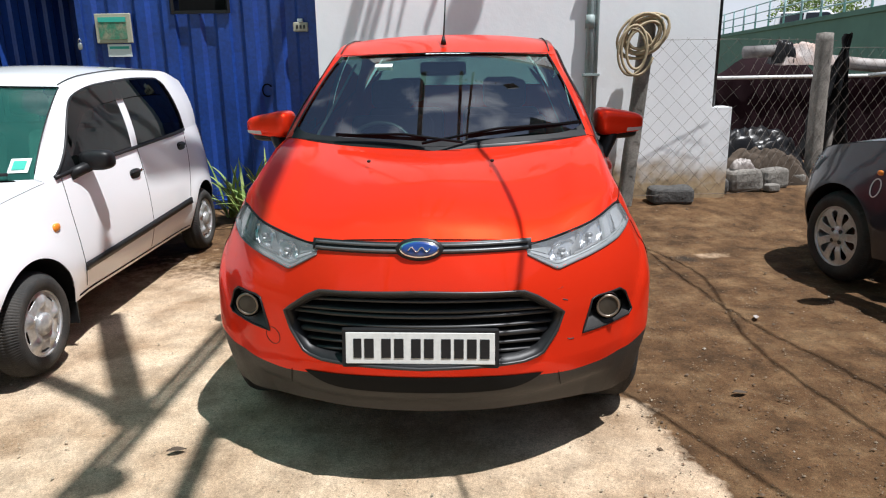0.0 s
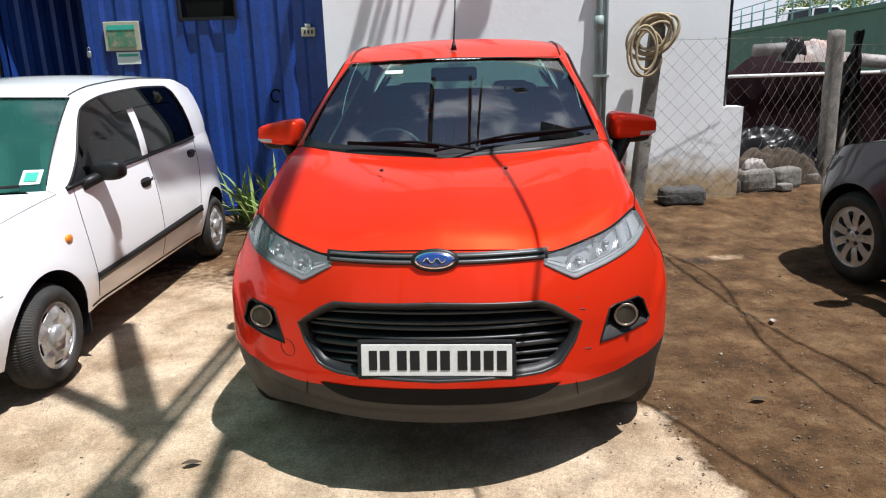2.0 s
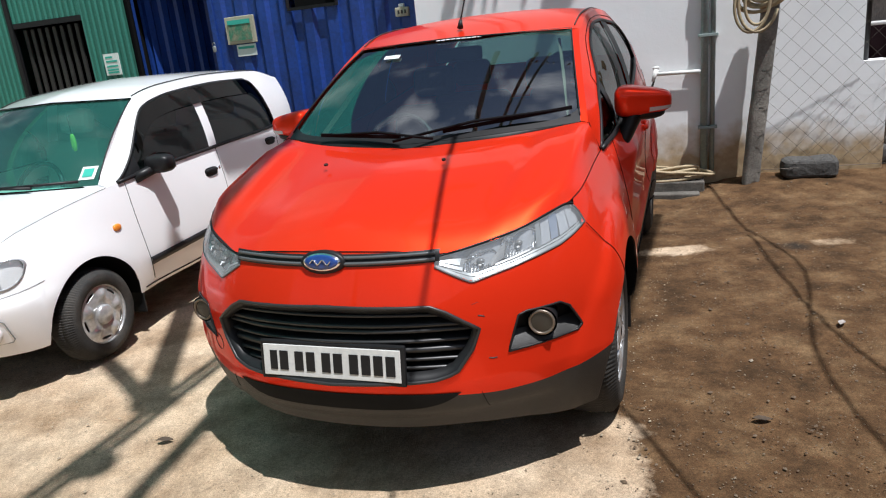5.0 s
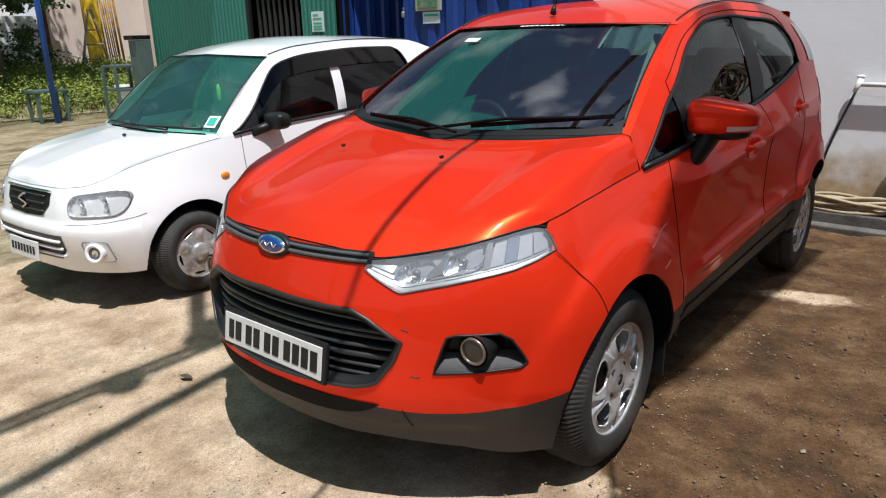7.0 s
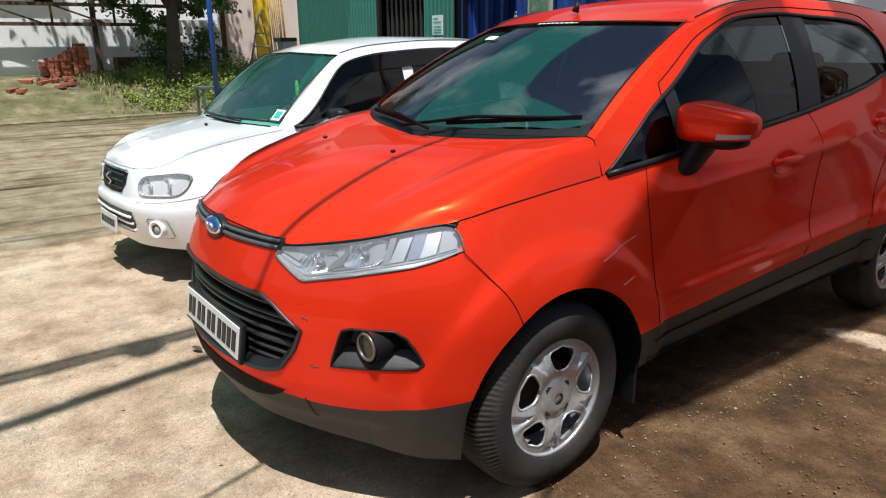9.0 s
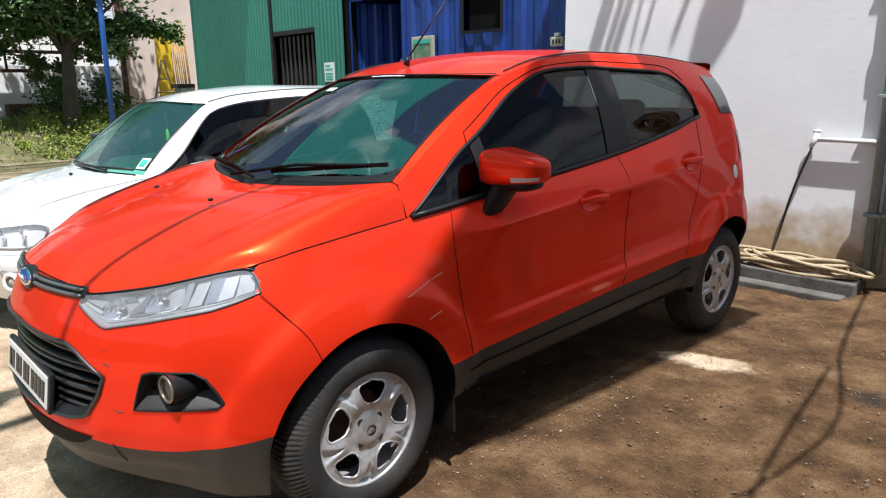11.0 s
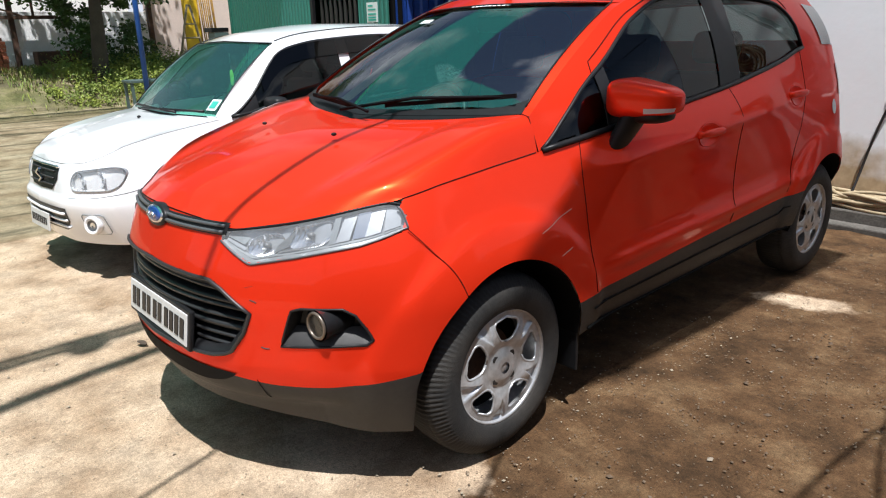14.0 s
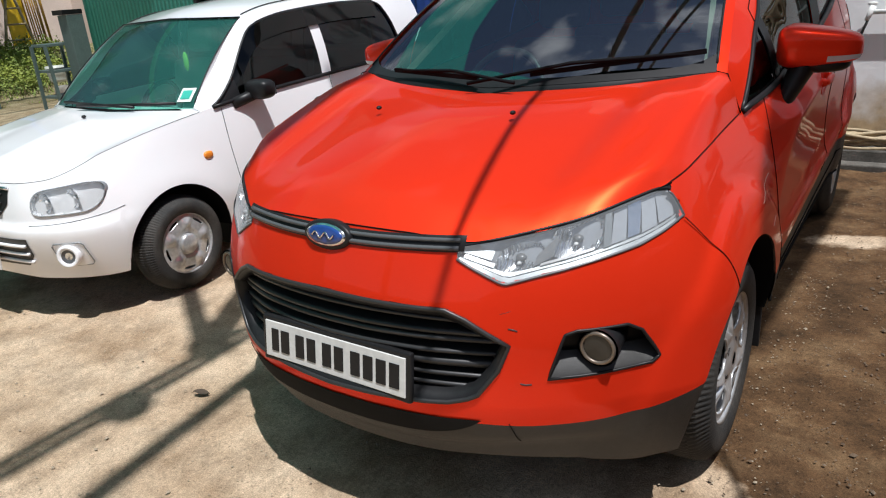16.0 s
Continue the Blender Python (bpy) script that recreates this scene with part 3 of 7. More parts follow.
        # black ceramic border of the screen, deeper in the rounded lower corners
        frit = sheet([[screen(a, b_, 0.0012) for b_ in np.linspace(0, 0.040 + 0.07 * a ** 14, 4)] for a in np.linspace(0, 1, 40)], True)
        part("screen_border", sheets("screen_border", [frit, mirrored(frit)]), BLACK, car)
    else:
        cw = [[screen(a / 20, 0, 0.0), Vector(cowl(a / 20)) + Vector((0, 0, -0.014 if a < 17 else 0.001))] for a in range(21)]
        cw = [[p, p.lerp(q, 0.5) + Vector((0, 0, -0.012 * (k < 18))), q] for k, (p, q) in enumerate(cw)]
        cw.append([flankglass(y0, 1.0), flankglass(y0, 0.5), flankglass(y0, 0.0)])
        foot, cw = sheet(cw[17:]), sheet(cw[:18])
        part("cowl_panel", sheets("cowl_panel", [cw, mirrored(cw)]), DEEP, car)
        for q in (foot, mirrored(foot)):
            part("pillar_foot", sheets("pillar_foot", [q]), paint, car)
    ap = [[screen(1, k / 16).lerp(flankglass(y, 1.0), j / 3) for j in range(4)] for k, y in enumerate(np.linspace(y0, vt[1][1], 17))]
    ap = sheet(ap, False)
    for q in (ap, mirrored(ap)):
        part("pillar", sheets("pillar", [q]), paint, car)
    # tail: hatch glass and rear lamps
    i9 = sh.index(y1)
    rr = []
    for i in range(i9, sh.n, 2):
        q = (i - i9) / (sh.n - 1 - i9)
        a, b_ = sh.pt(i, sh.top[i]), Vector((rail(y1).x * (1 - q), y1 + (S["roof_mid"][-1][0] - y1) * q, rail(y1).z + (float(zc(9)) - rail(y1).z) * (1 - (1 - q) ** 2.4)))
        rr.append([a.lerp(b_, k / 8) for k in range(9)])
    hg = sheet(rr, True)
    part("rear_window", sheets("rear_window", [hg, mirrored(hg)]), SIDE_GLASS, car)
    for a in S["arches"]:
        for sgn in (1, -1):
            wheel(car, sgn * (S["hub_x"] - S["tyre_w"] / 2), a, S["tyre_r"], S["tyre_r"], S["rim_r"], S["tyre_w"], S["wheel_style"], sgn)
    # cabin
    fl = S["cabin"]
    part("dashboard", box(-fl["half"], fl["half"], fl["dash"] - 0.22, fl["dash"] + 0.16, 0.62, fl["dash_z"], 0.06, 3), S.get("dash_mat", DASH), car)
    part("cabin_floor", box(-fl["half"], fl["half"], fl["dash"], y1 - 0.3, 0.34, 0.40), DASH, car)
    for sx in (-0.34, 0.34):
        for sy, w in ((fl["seat"], 0.25), (fl["rear_seat"], 0.27)):
            part("seat_cushion", box(sx - w, sx + w, sy - 0.5, sy + 0.06, 0.46, 0.62, 0.05, 3), S.get("seat_mat", TRIM), car)
            bk = part("seat_back", box(-w, w, -0.07, 0.07, 0.0, fl["back"], 0.05, 3), S.get("seat_mat", TRIM), car)
            bk.matrix_basis = pose(sx, sy, 0.56, -12, 0, 0)
            hr = part("headrest", box(-0.13, 0.13, -0.05, 0.05, 0.0, 0.17, 0.045, 3), S.get("seat_mat", TRIM), car)
            hr.matrix_basis = pose(sx, sy + 0.21 * (fl["back"] + 0.05), 0.56 + fl["back"] + 0.03, -10, 0, 0)
    st = part("steering_wheel", sheets("steering_wheel", [tube([(0.185 * math.cos(t), 0, 0.185 * math.sin(t)) for t in np.linspace(0, 2 * math.pi, 33)[:-1]], 0.016, 8, True),
                                                       bar((-0.18, 0, 0), (0.18, 0, 0), 0.03, 0.05), bar((0, 0, -0.18), (0, 0, 0), 0.04, 0.03, (0, 1, 0)),
                                                       tube([(0, -0.02, 0), (0, 0.02, 0)], 0.065, 16)]), BLACK, car)
    st.matrix_basis = pose(-0.34, fl["dash"] + 0.30, fl["dash_z"] - 0.05, -24, 0, 0)
    return car, sh, flankglass, screen


# the red compact SUV
def crease_line(y):
    """Height of the shoulder crease through the door handles."""
    return 0.90 + 0.068 * (y - 0.4)


def door_share(y):
    """How fully the doors' section holds: from the wing, over both doors, fading into the rear quarter."""
    k = min(1.0, max(0.0, (y - 0.35) / 0.3))
    f = min(1.0, max(0.0, (y - 1.65) / 0.95))
    return k * k * (3 - 2 * k) * (1 - 0.75 * f * f * (3 - 2 * f))


DOOR = pchip([(-.50, .004), (-.44, .010), (-.385, .026), (-.345, .012), (-.29, .003), (-.18, .001), (-.06, .008), (-.012, .015), (.004, .019), (.03, .017), (.12, .010)])


def red_crease(y, z):
    """The doors' section: shoulder crease, a hollow that faces slightly down, a ridge over the sill."""
    if y < 0.35:
        return 0.0
    dent = sum(-.016 * math.exp(-(((y - hy) / .080) ** 2 + ((z - hz) / .040) ** 2) ** 2) for hy, hz in ((1.19, .945), (2.09, 1.030)))
    return dent + door_share(y) * float(DOOR((z - crease_line(y)) * 0.385 / (0.35 + 0.033 * (y - 0.4)) if z < crease_line(y) else z - crease_line(y)))


GRILLE = [(-0.01, 0.715), (0.335, 0.705), (0.385, 0.68), (0.472, 0.615), (0.455, 0.56), (0.40, 0.478), (0.34, 0.462), (-0.01, 0.452)]
FOG = [(0.545, 0.520), (0.578, 0.632), (0.600, 0.640), (0.690, 0.640), (0.715, 0.620), (0.748, 0.545), (0.735, 0.530)]
LAMP_LO = linear([(0.346, 0.814), (0.445, 0.760), (0.455, 0.757), (0.465, 0.759), (0.56, 0.780), (0.66, 0.812), (0.708, 0.842)])
LAMP_HI = pchip([(0.346, 0.838), (0.44, 0.850), (0.56, 0.874), (0.66, 0.904), (0.708, 0.918)])
HEADLAMP = [(0.345, 0.814), (0.40, 0.784), (0.455, 0.757), (0.575, 0.782), (0.685, 0.806), (0.744, 0.838), (0.733, 0.880), (0.714, 0.905), (0.710, 0.935), (0.5, 0.935), (0.352, 0.85)]
def lamp_point(sh, x, v, d):
    """A place on the SUV's headlamp: x from the inner tip outwards, v from the lower to the upper edge; the outer end is blunt and wraps round."""
    r = min(1.0, max(0.0, (x - 0.680) / 0.032)) ** 2
    lo, hi = float(LAMP_LO(x)) + 0.008 * r, float(LAMP_HI(x)) - 0.012 * r
    s = min(1.0, max(0.0, (x - 0.54) / 0.17))
    return sh.front(x + 0.036 * s * s * (3 - 2 * s) * max(0.0, 1 - v) ** 0.8, lo + (hi - lo) * v, d)


RED_SPEC = dict(
    label="red-orange compact SUV with scratched bumper and dusty tyres", paint=RED, fine=660, frame_seam=.60, seat_mat=SEAT_DARK,
    rows=[(0, -.815, .27, .42, .870, .085, .05), (.10, -.811, .27, .42, .869, .085, .05), (.25, -.79, .27, .41, .863, .085, .05), (.40, -.735, .265, .40, .847, .07, .05),
          (.53, -.655, .245, .385, .858, .075, .05), (.65, -.565, .225, .39, .886, .085, .05), (.745, -.455, .212, .41, .908, .10, .05),
          (.815, -.335, .215, .435, .925, .11, .04), (.84, -.2, .28, .44, .945, .11, .03), (.845, .0, .30, .45, .965, .11, .02),
          (.845, .25, .31, .455, .988, .105, .03), (.845, .5, .325, .465, 1.02, .078, .05), (.845, 1.5, .345, .515, 1.12, .085, .05),
          (.848, 2.0, .36, .535, 1.19, .10, .05), (.850, 2.4, .37, .54, 1.255, .12, .04), (.845, 2.62, .37, .54, 1.25, .12, .05),
          (.820, 2.78, .38, .55, 1.245, .105, .05), (.70, 2.90, .38, .55, 1.27, .10, .05), (.45, 2.95, .38, .55, 1.27, .10, .05), (0, 2.97, .38, .55, 1.27, .10, .05)],
    arches=(0.0, 2.52), radius=0.365, axle_z=0.325, flare=0.024, brow=0.135, nose=lambda z: -0.022 / (1 + math.exp(max(-40.0, min(40.0, (z - 0.325) / 0.006)))), crease=red_crease, knee=lambda y: 0.60 + (crease_line(y) - 0.62) * door_share(y), holes=(GRILLE, FOG, HEADLAMP),
    cowl_y=0.25, corner_y=-0.335, bonnet_mid=[(-.66, .925), (-.50, .985), (-.22, 1.045), (.03, 1.066)], cowl=[(.35, .095, 1.080), (.55, .178, 1.094), (.640, .236, 1.103), (.668, .250, 1.105), (.697, .250, 1.098), (.722, .250, 1.048)], joined_foot=.83, bonnet_crease=0.013, bonnet_shoulder=0.022,
    rail=[(.697, .25, 1.098), (.632, .60, 1.308), (.588, .92, 1.466), (.590, 1.2, 1.535), (.592, 1.6, 1.563), (.585, 2.0, 1.560), (.570, 2.4, 1.540), (.548, 2.72, 1.512)],
    window_top=[(.27, 0.02), (.40, .44), (.529, .64), (.73, .74), (.95, .855), (1.13, .90), (1.35, .885), (1.6, .845), (2.0, .79), (2.12, .735), (2.22, .58), (2.28, .33), (2.31, 0.02)],
    panes=[("quarter_glass", .27, .60, DARK_GLASS), ("window_divider", .60, .66, BLACK), ("front_door_glass", .66, 1.42, FRONT_GLASS), ("centre_pillar", 1.42, 1.60, BLACK), ("rear_door_glass", 1.60, 2.31, SIDE_GLASS)],
    screen_top=[(0, .78, 1.478), (.546, .92, 1.470)], screen_bottom=[(0, .07, 1.078), (.668, .25, 1.105)],
    roof_mid=[(.78, 1.478), (1.1, 1.558), (1.35, 1.590), (1.7, 1.604), (2.1, 1.600), (2.5, 1.575), (2.76, 1.55)],
    hub_x=0.828, tyre_r=0.317, rim_r=0.197, tyre_w=0.20, wheel_style="six",
    cabin=dict(half=0.62, dash=0.46, dash_z=1.0, seat=1.25, rear_seat=2.05, back=0.58))
def white_lamp(x, s):
    """Upper (s=1) and lower (s=-1) edge of the hatchback's rounded headlamp."""
    u = min(1.0, max(0.0, (x - 0.385) / 0.260))
    return 0.596 + 0.022 * u + s * (0.054 + 0.014 * u) * max(0.0, 1 - abs(2 * u - 1) ** 7) ** 0.5


WHITE_LAMP = [(x, white_lamp(x, -1) + 0.006) for x in np.linspace(0.390, 0.640, 14)] + [(x, white_lamp(x, 1) - 0.006) for x in np.linspace(0.640, 0.390, 14)]
WHITE_SPEC = dict(
    label="small white hatchback with black mirrors and silver wheel covers", paint=WHITE_PAINT, screen_glass=GREEN_SCREEN,
    rows=[(0, -.61, .22, .22, .685, .05, .05), (.28, -.595, .22, .22, .69, .05, .05), (.45, -.545, .22, .22, .70, .06, .05), (.58, -.46, .215, .215, .735, .07, .05),
          (.665, -.33, .21, .21, .785, .075, .04), (.705, -.15, .22, .22, .825, .075, .03), (.715, .0, .24, .24, .85, .07, .02), (.725, .28, .25, .25, .885, .06, .03),
          (.735, .6, .25, .25, .915, .05, .05), (.7375, 1.4, .25, .25, .945, .06, .05), (.7375, 2.0, .25, .25, .965, .065, .05), (.725, 2.4, .26, .26, .985, .07, .04),
          (.69, 2.65, .27, .27, .99, .07, .05), (.60, 2.78, .28, .28, .99, .06, .05), (.35, 2.83, .28, .28, .99, .06, .05), (0, 2.84, .28, .28, .99, .06, .05)],
    gap=0.0009, nose=lambda z: 0.026 / (1 + math.exp(min(40.0, (z - 0.492) / 0.007))), holes=(WHITE_LAMP,), arches=(0.0, 2.37), radius=0.305, axle_z=0.258, flare=0.012,
    cowl_y=0.28, corner_y=-0.30, bonnet_mid=[(-.55, .725), (-.35, .795), (0, .865), (.20, .885)], cowl=[(.35, .23, .892), (.57, .27, .89)],
    rail=[(.625, .28, .905), (.578, .50, 1.09), (.535, .80, 1.325), (.545, 1.1, 1.385), (.555, 1.7, 1.415), (.545, 2.2, 1.408), (.53, 2.60, 1.335)],
    window_top=[(.36, 0.03), (.5, .40), (.7, .74), (.85, .86), (1.1, .875), (1.6, .875), (1.98, .865), (2.07, .82), (2.14, .60), (2.18, .35), (2.22, 0.03)],
    panes=[("mirror_sail", .36, .56, BLACK), ("front_door_glass", .56, 1.28, DARK_GLASS), ("centre_pillar", 1.28, 1.37, WHITE_PAINT), ("rear_door_glass", 1.37, 2.22, DARK_GLASS)],
    screen_top=[(0, .74, 1.345), (.528, .80, 1.328)], screen_bottom=[(0, .235, .893), (.615, .28, .900)],
    roof_mid=[(.74, 1.345), (1.0, 1.41), (1.5, 1.455), (2.1, 1.447), (2.64, 1.365)],
    hub_x=0.720, tyre_r=0.252, rim_r=0.158, tyre_w=0.15, wheel_style="cap",
    cabin=dict(half=0.54, dash=0.50, dash_z=0.84, seat=1.12, rear_seat=1.85, back=0.52), seat_mat=PALE_TRIM, dash_mat=PALE_TRIM)
DARK_SPEC = dict(
    label="dark charcoal hatchback with alloy wheels parked on brown soil", paint=DARK_PAINT,
    rows=[(0, -.72, .22, .22, .74, .06, .05), (.35, -.70, .22, .22, .745, .06, .05), (.58, -.60, .22, .22, .775, .07, .05), (.72, -.45, .22, .22, .82, .08, .05), (.80, -.25, .22, .22, .87, .085, .04),
          (.83, 0, .24, .24, .91, .085, .03), (.835, .3, .25, .25, .95, .08, .03), (.835, 1.2, .25, .25, .99, .06, .05), (.835, 2.2, .26, .26, 1.03, .07, .05), (.80, 2.7, .28, .28, 1.05, .08, .05),
          (.6, 2.95, .28, .28, 1.05, .06, .05), (0, 3.0, .28, .28, 1.05, .06, .05)],
    arches=(0.0, 2.39), radius=0.345, axle_z=0.305, flare=0.02,
    cowl_y=0.30, corner_y=-0.25, bonnet_mid=[(-.62, .80), (-.4, .87), (0, .95), (.22, .985)], cowl=[(.4, .25, .99), (.62, .29, .98)],
    rail=[(.70, .30, .97), (.62, .6, 1.18), (.56, 1.0, 1.42), (.57, 1.6, 1.47), (.56, 2.2, 1.45), (.54, 2.7, 1.38)],
    window_top=[(.4, .03), (.6, .45), (.9, .82), (1.3, .86), (2.0, .8), (2.2, .5), (2.35, .03)],
    panes=[("front_door_glass", .4, 1.30, DARK_GLASS), ("centre_pillar", 1.30, 1.40, BLACK), ("rear_door_glass", 1.40, 2.35, DARK_GLASS)],
    screen_top=[(0, .93, 1.43), (.55, 1.0, 1.42)], screen_bottom=[(0, .25, .99), (.68, .30, .97)],
    roof_mid=[(.93, 1.43), (1.3, 1.48), (1.9, 1.50), (2.75, 1.42)],
    hub_x=0.815, tyre_r=0.300, rim_r=0.196, tyre_w=0.175, wheel_style="spokes",
    cabin=dict(half=0.60, dash=0.55, dash_z=0.92, seat=1.25, rear_seat=2.0, back=0.55), seat_mat=DASH)

red, red_sh, red_side, red_screen = build_car(RED_SPEC, pose(-0.015, 3.05, 0))
white, white_sh, white_side, white_screen = build_car(WHITE_SPEC, pose(-2.61, 3.10, 0, 0, 0, 3.55))
dark, dark_sh, dark_side, dark_screen = build_car(DARK_SPEC, pose(3.30, 4.86, 0, 0, 0, 192))


def mirror_pts(pts):
    return [Vector((-p[0], p[1], p[2])) for p in pts]


def on_front(sh, poly, d, n=10):
    """A closed line on the nose through (x, z) corners."""
    out = []
    for (x0, z0), (x1, z1) in zip(poly, poly[1:] + poly[:1]):
        out += [sh.front(x0 + (x1 - x0) * k / n, z0 + (z1 - z0) * k / n, d) for k in range(n)]
    return out


def blob(centre, size, power=2.0, n=18, m=12, squash=None):
    """A rounded lump: a superellipsoid, optionally reshaped by squash(unit) -> unit."""
    rows = []
    for a in range(m + 1):
        t = math.pi * (a / m - 0.5)
        row = []
        for b in range(n + 1):
            p = 2 * math.pi * (b % n) / n
            f = lambda v: math.copysign(abs(v) ** (2 / power), v)
            u = Vector((f(math.cos(t)) * f(math.cos(p)), f(math.cos(t)) * f(math.sin(p)), f(math.sin(t))))
            u = squash(u) if squash else u
            row.append((centre[0] + size[0] * u.x, centre[1] + size[1] * u.y, centre[2] + size[2] * u.z))
        rows.append(row)
    return sheet(rows)


def bowl(sh, x, z, r, d, depth):
    """A polished dish facing out of the nose."""
    c = sh.front(x, z, d)
    n = (sh.front(x, z, d + .05) - c).normalized()
    s = n.cross(Vector((0, 0, 1))).normalized()
    u = s.cross(n)
    return sheet([[c + n * (-depth * (1 - q * q)) + (s * math.cos(t) + u * math.sin(t)) * r * q for t in np.linspace(0, 2 * math.pi, 25)] for q in (.02, .3, .55, .75, .9, 1.0)])


# ---- red SUV, nose
def dress_red():
    car, sh = red, red_sh
    # main grille: dark mouth, rim and slats
    half = sheet([[sh.front(x, lo + (hi - lo) * k / 6, -0.095) for k in range(7)] for x, lo, hi in
                  [(q * 0.49, 0.43, 0.735) for q in np.linspace(0, 1, 18)]])
    part("grille_back", sheets("grille_back", [half, mirrored(half)]), DEEP, car)
    top = linear([(0, .712), (.335, .702), (.385, .678), (.472, .615)])
    low = linear([(0, .455), (.34, .465), (.40, .480), (.455, .56), (.472, .615)])
    rim_up = [(x, float(top(x))) for x in np.linspace(0, .472, 22)]
    rim_dn = [(x, float(low(x))) for x in np.linspace(.472, 0, 22)]
    rim = [sh.front(x, z, 0.003) for x, z in rim_up + rim_dn[1:]]
    part("grille_frame", sheets("grille_frame", [tube(rim + mirror_pts(rim[::-1])[1:-1], 0.006, 8, True)]), SLAT, car)
    mouth = rim + mirror_pts(rim[::-1])[1:]
    part("grille_mouth", sheets("grille_mouth", [sheet([[p, p + Vector((0, .09, 0))] for p in mouth])]), SLAT, car)
    wide = linear([(.46, .32), (.478, .375), (.56, .435), (.615, .450), (.68, .365), (.705, .31)])
    for z, hh in ((.673, .006), (.640, .007), (.622, .007), (.588, .006), (.558, .010), (.528, .006), (.500, .006)):
        w = float(wide(z))
        xs = np.linspace(-w, w, 41)
        def row(dz, d):
            return [Vector((math.copysign(1, x) * p.x, p.y, p.z)) for x in xs for p in [sh.front(abs(x), z + dz - 0.012 * (abs(x) / w) ** 4, d)]]
        g = sheet([row(hh + .002, -0.085), row(hh, -0.034), row(hh * .6, -0.026), row(-hh * .6, -0.027), row(-hh, -0.038), row(-hh - .002, -0.085)])
        part("grille_slat", sheets("grille_slat", [g]), SLAT, car)
    # broad dark surround that falls inwards
    band = [[sh.front(x, z, .004), sh.front(x * .985, .585 + (z - .585) * .96, .002), sh.front(x * .948, .585 + (z - .585) * .83, -.014), sh.front(x * .940, .585 + (z - .585) * .80, -.05)] for x, z in rim_up + rim_dn[1:]]
    band = sheet(band)
    part("grille_surround", sheets("grille_surround", [band, mirrored(band)]), BLACK, car)
    ring = [sh.front(.532 + .030 * math.cos(t), .505 + .030 * math.sin(t), .0008) for t in np.linspace(0, 2 * math.pi, 25)[:-1]]
    part("towing_cover", sheets("towing_cover", [mirrored(tube(ring, .0011, 5, True))]), SCRATCH, car)
    # honeycomb bars behind the slats
    for x in np.linspace(-0.36, 0.36, 19):
        a, b = (sh.front(abs(x), z, -0.088) for z in (0.64, 0.70))
        part("grille_rib", sheets("grille_rib", [bar((math.copysign(a.x, x), a.y, a.z), (math.copysign(b.x, x) + 0.02, b.y, b.z), 0.01, 0.012, (0, 1, 0))], False), BLACK, car)
    # upper bar with two slats, and the badge
    g = sheet([[sh.front(x, z, d) for z, d in ((.862, .001), (.858, .004), (.830, .004), (.826, .001))] for x in np.linspace(0, .362, 16)])
    part("upper_grille", sheets("upper_grille", [g, mirrored(g)]), BLACK, car)
    for z in (.8535, .8365):
        pts = [sh.front(x, z, 0.007) for x in np.linspace(0, .350, 14)]
        part("upper_slat", sheets("upper_slat", [tube(mirror_pts(pts[::-1])[:-1] + pts, 0.0058, 6)]), SATIN_GREY, car)
    c = sh.front(0, .842, 0.004)
    def oval(rx, rz, y0, y1, name, mat, parent):
        ring = [[(q * rx * math.cos(t), y, q * rz * math.sin(t)) for t in np.linspace(0, 2 * math.pi, 33)] for q, y in ((0.02, y1), (0.7, y1 + 0.001), (0.94, y1 + 0.003), (1.0, y1 + 0.008), (1.0, y0))]
        ob = part(name, sheets(name, [sheet(ring)]), mat, parent)
        return ob
    bd = oval(.078, .038, 0.03, -0.012, "badge", BLACK, car)
    bd.matrix_basis = pose(c.x, c.y, c.z, -14, 0, 0)
    tagged(bd, "blue oval badge with a silver rim")
    oval(.066, .029, 0.0, -0.017, "badge_rim", CHROME, bd)
    oval(.060, .0245, 0.0, -0.020, "badge_field", BADGE_BLUE, bd)
    wave = [(x, -0.0225, 0.007 * math.sin(x * 190)) for x in np.linspace(-.036, .036, 30)]
    part("badge_mark", sheets("badge_mark", [tube(wave, 0.0022, 5)]), CHROME, bd)
    # number plate with bars for its characters
    pl = part("number_plate", box(-.258, .258, -.012, .006, -.066, .066, 0.006), BLACK, car, "white number plate in a black frame")
    pl.matrix_basis = pose(-0.002, -0.786, 0.519, -9, 0, 0)
    part("plate_face", box(-.244, .244, -.016, -.011, -.052, .052, 0.002), PLATE_WHITE, pl)
    x = -.218
    for k, w in enumerate((.036, .042, 0, .042, .042, 0, .042, .042, 0, .042, .042, .042, .042)):
        if w:
            part("plate_bar", box(x, x + w * 0.74, -.0185, -.0155, -.032, .032, 0.001), BLACK, pl)
        x += w + (0.0 if w else 0.014)
    # lower mouth insert and its lip
    g = sheet([[sh.front(x, lo + (.424 - .012 * (x / .40) ** 3 - lo) * k / 4, 0.003) for k in range(5)] for x in np.linspace(0, .405, 24) for lo in [.362 + .048 * (x / .405) ** 7]])
    part("lower_intake", sheets("lower_intake", [g, mirrored(g)]), INTAKE, car)
    for sgn in (1, -1):
        flip = (lambda q: q) if sgn > 0 else mirrored
        pts = [sh.front(.462 + .012 * q, .398 - .066 * q, .0015) for q in np.linspace(0, 1, 10)]
        panel_line("bumper_seam", car, pts if sgn > 0 else mirror_pts(pts), 0.0011)
        pts = [sh.side(y, .405 + .033 * (y - .42) + (.02 if y > 2.0 else 0), .001) for y in np.linspace(.44, 2.08, 34)]
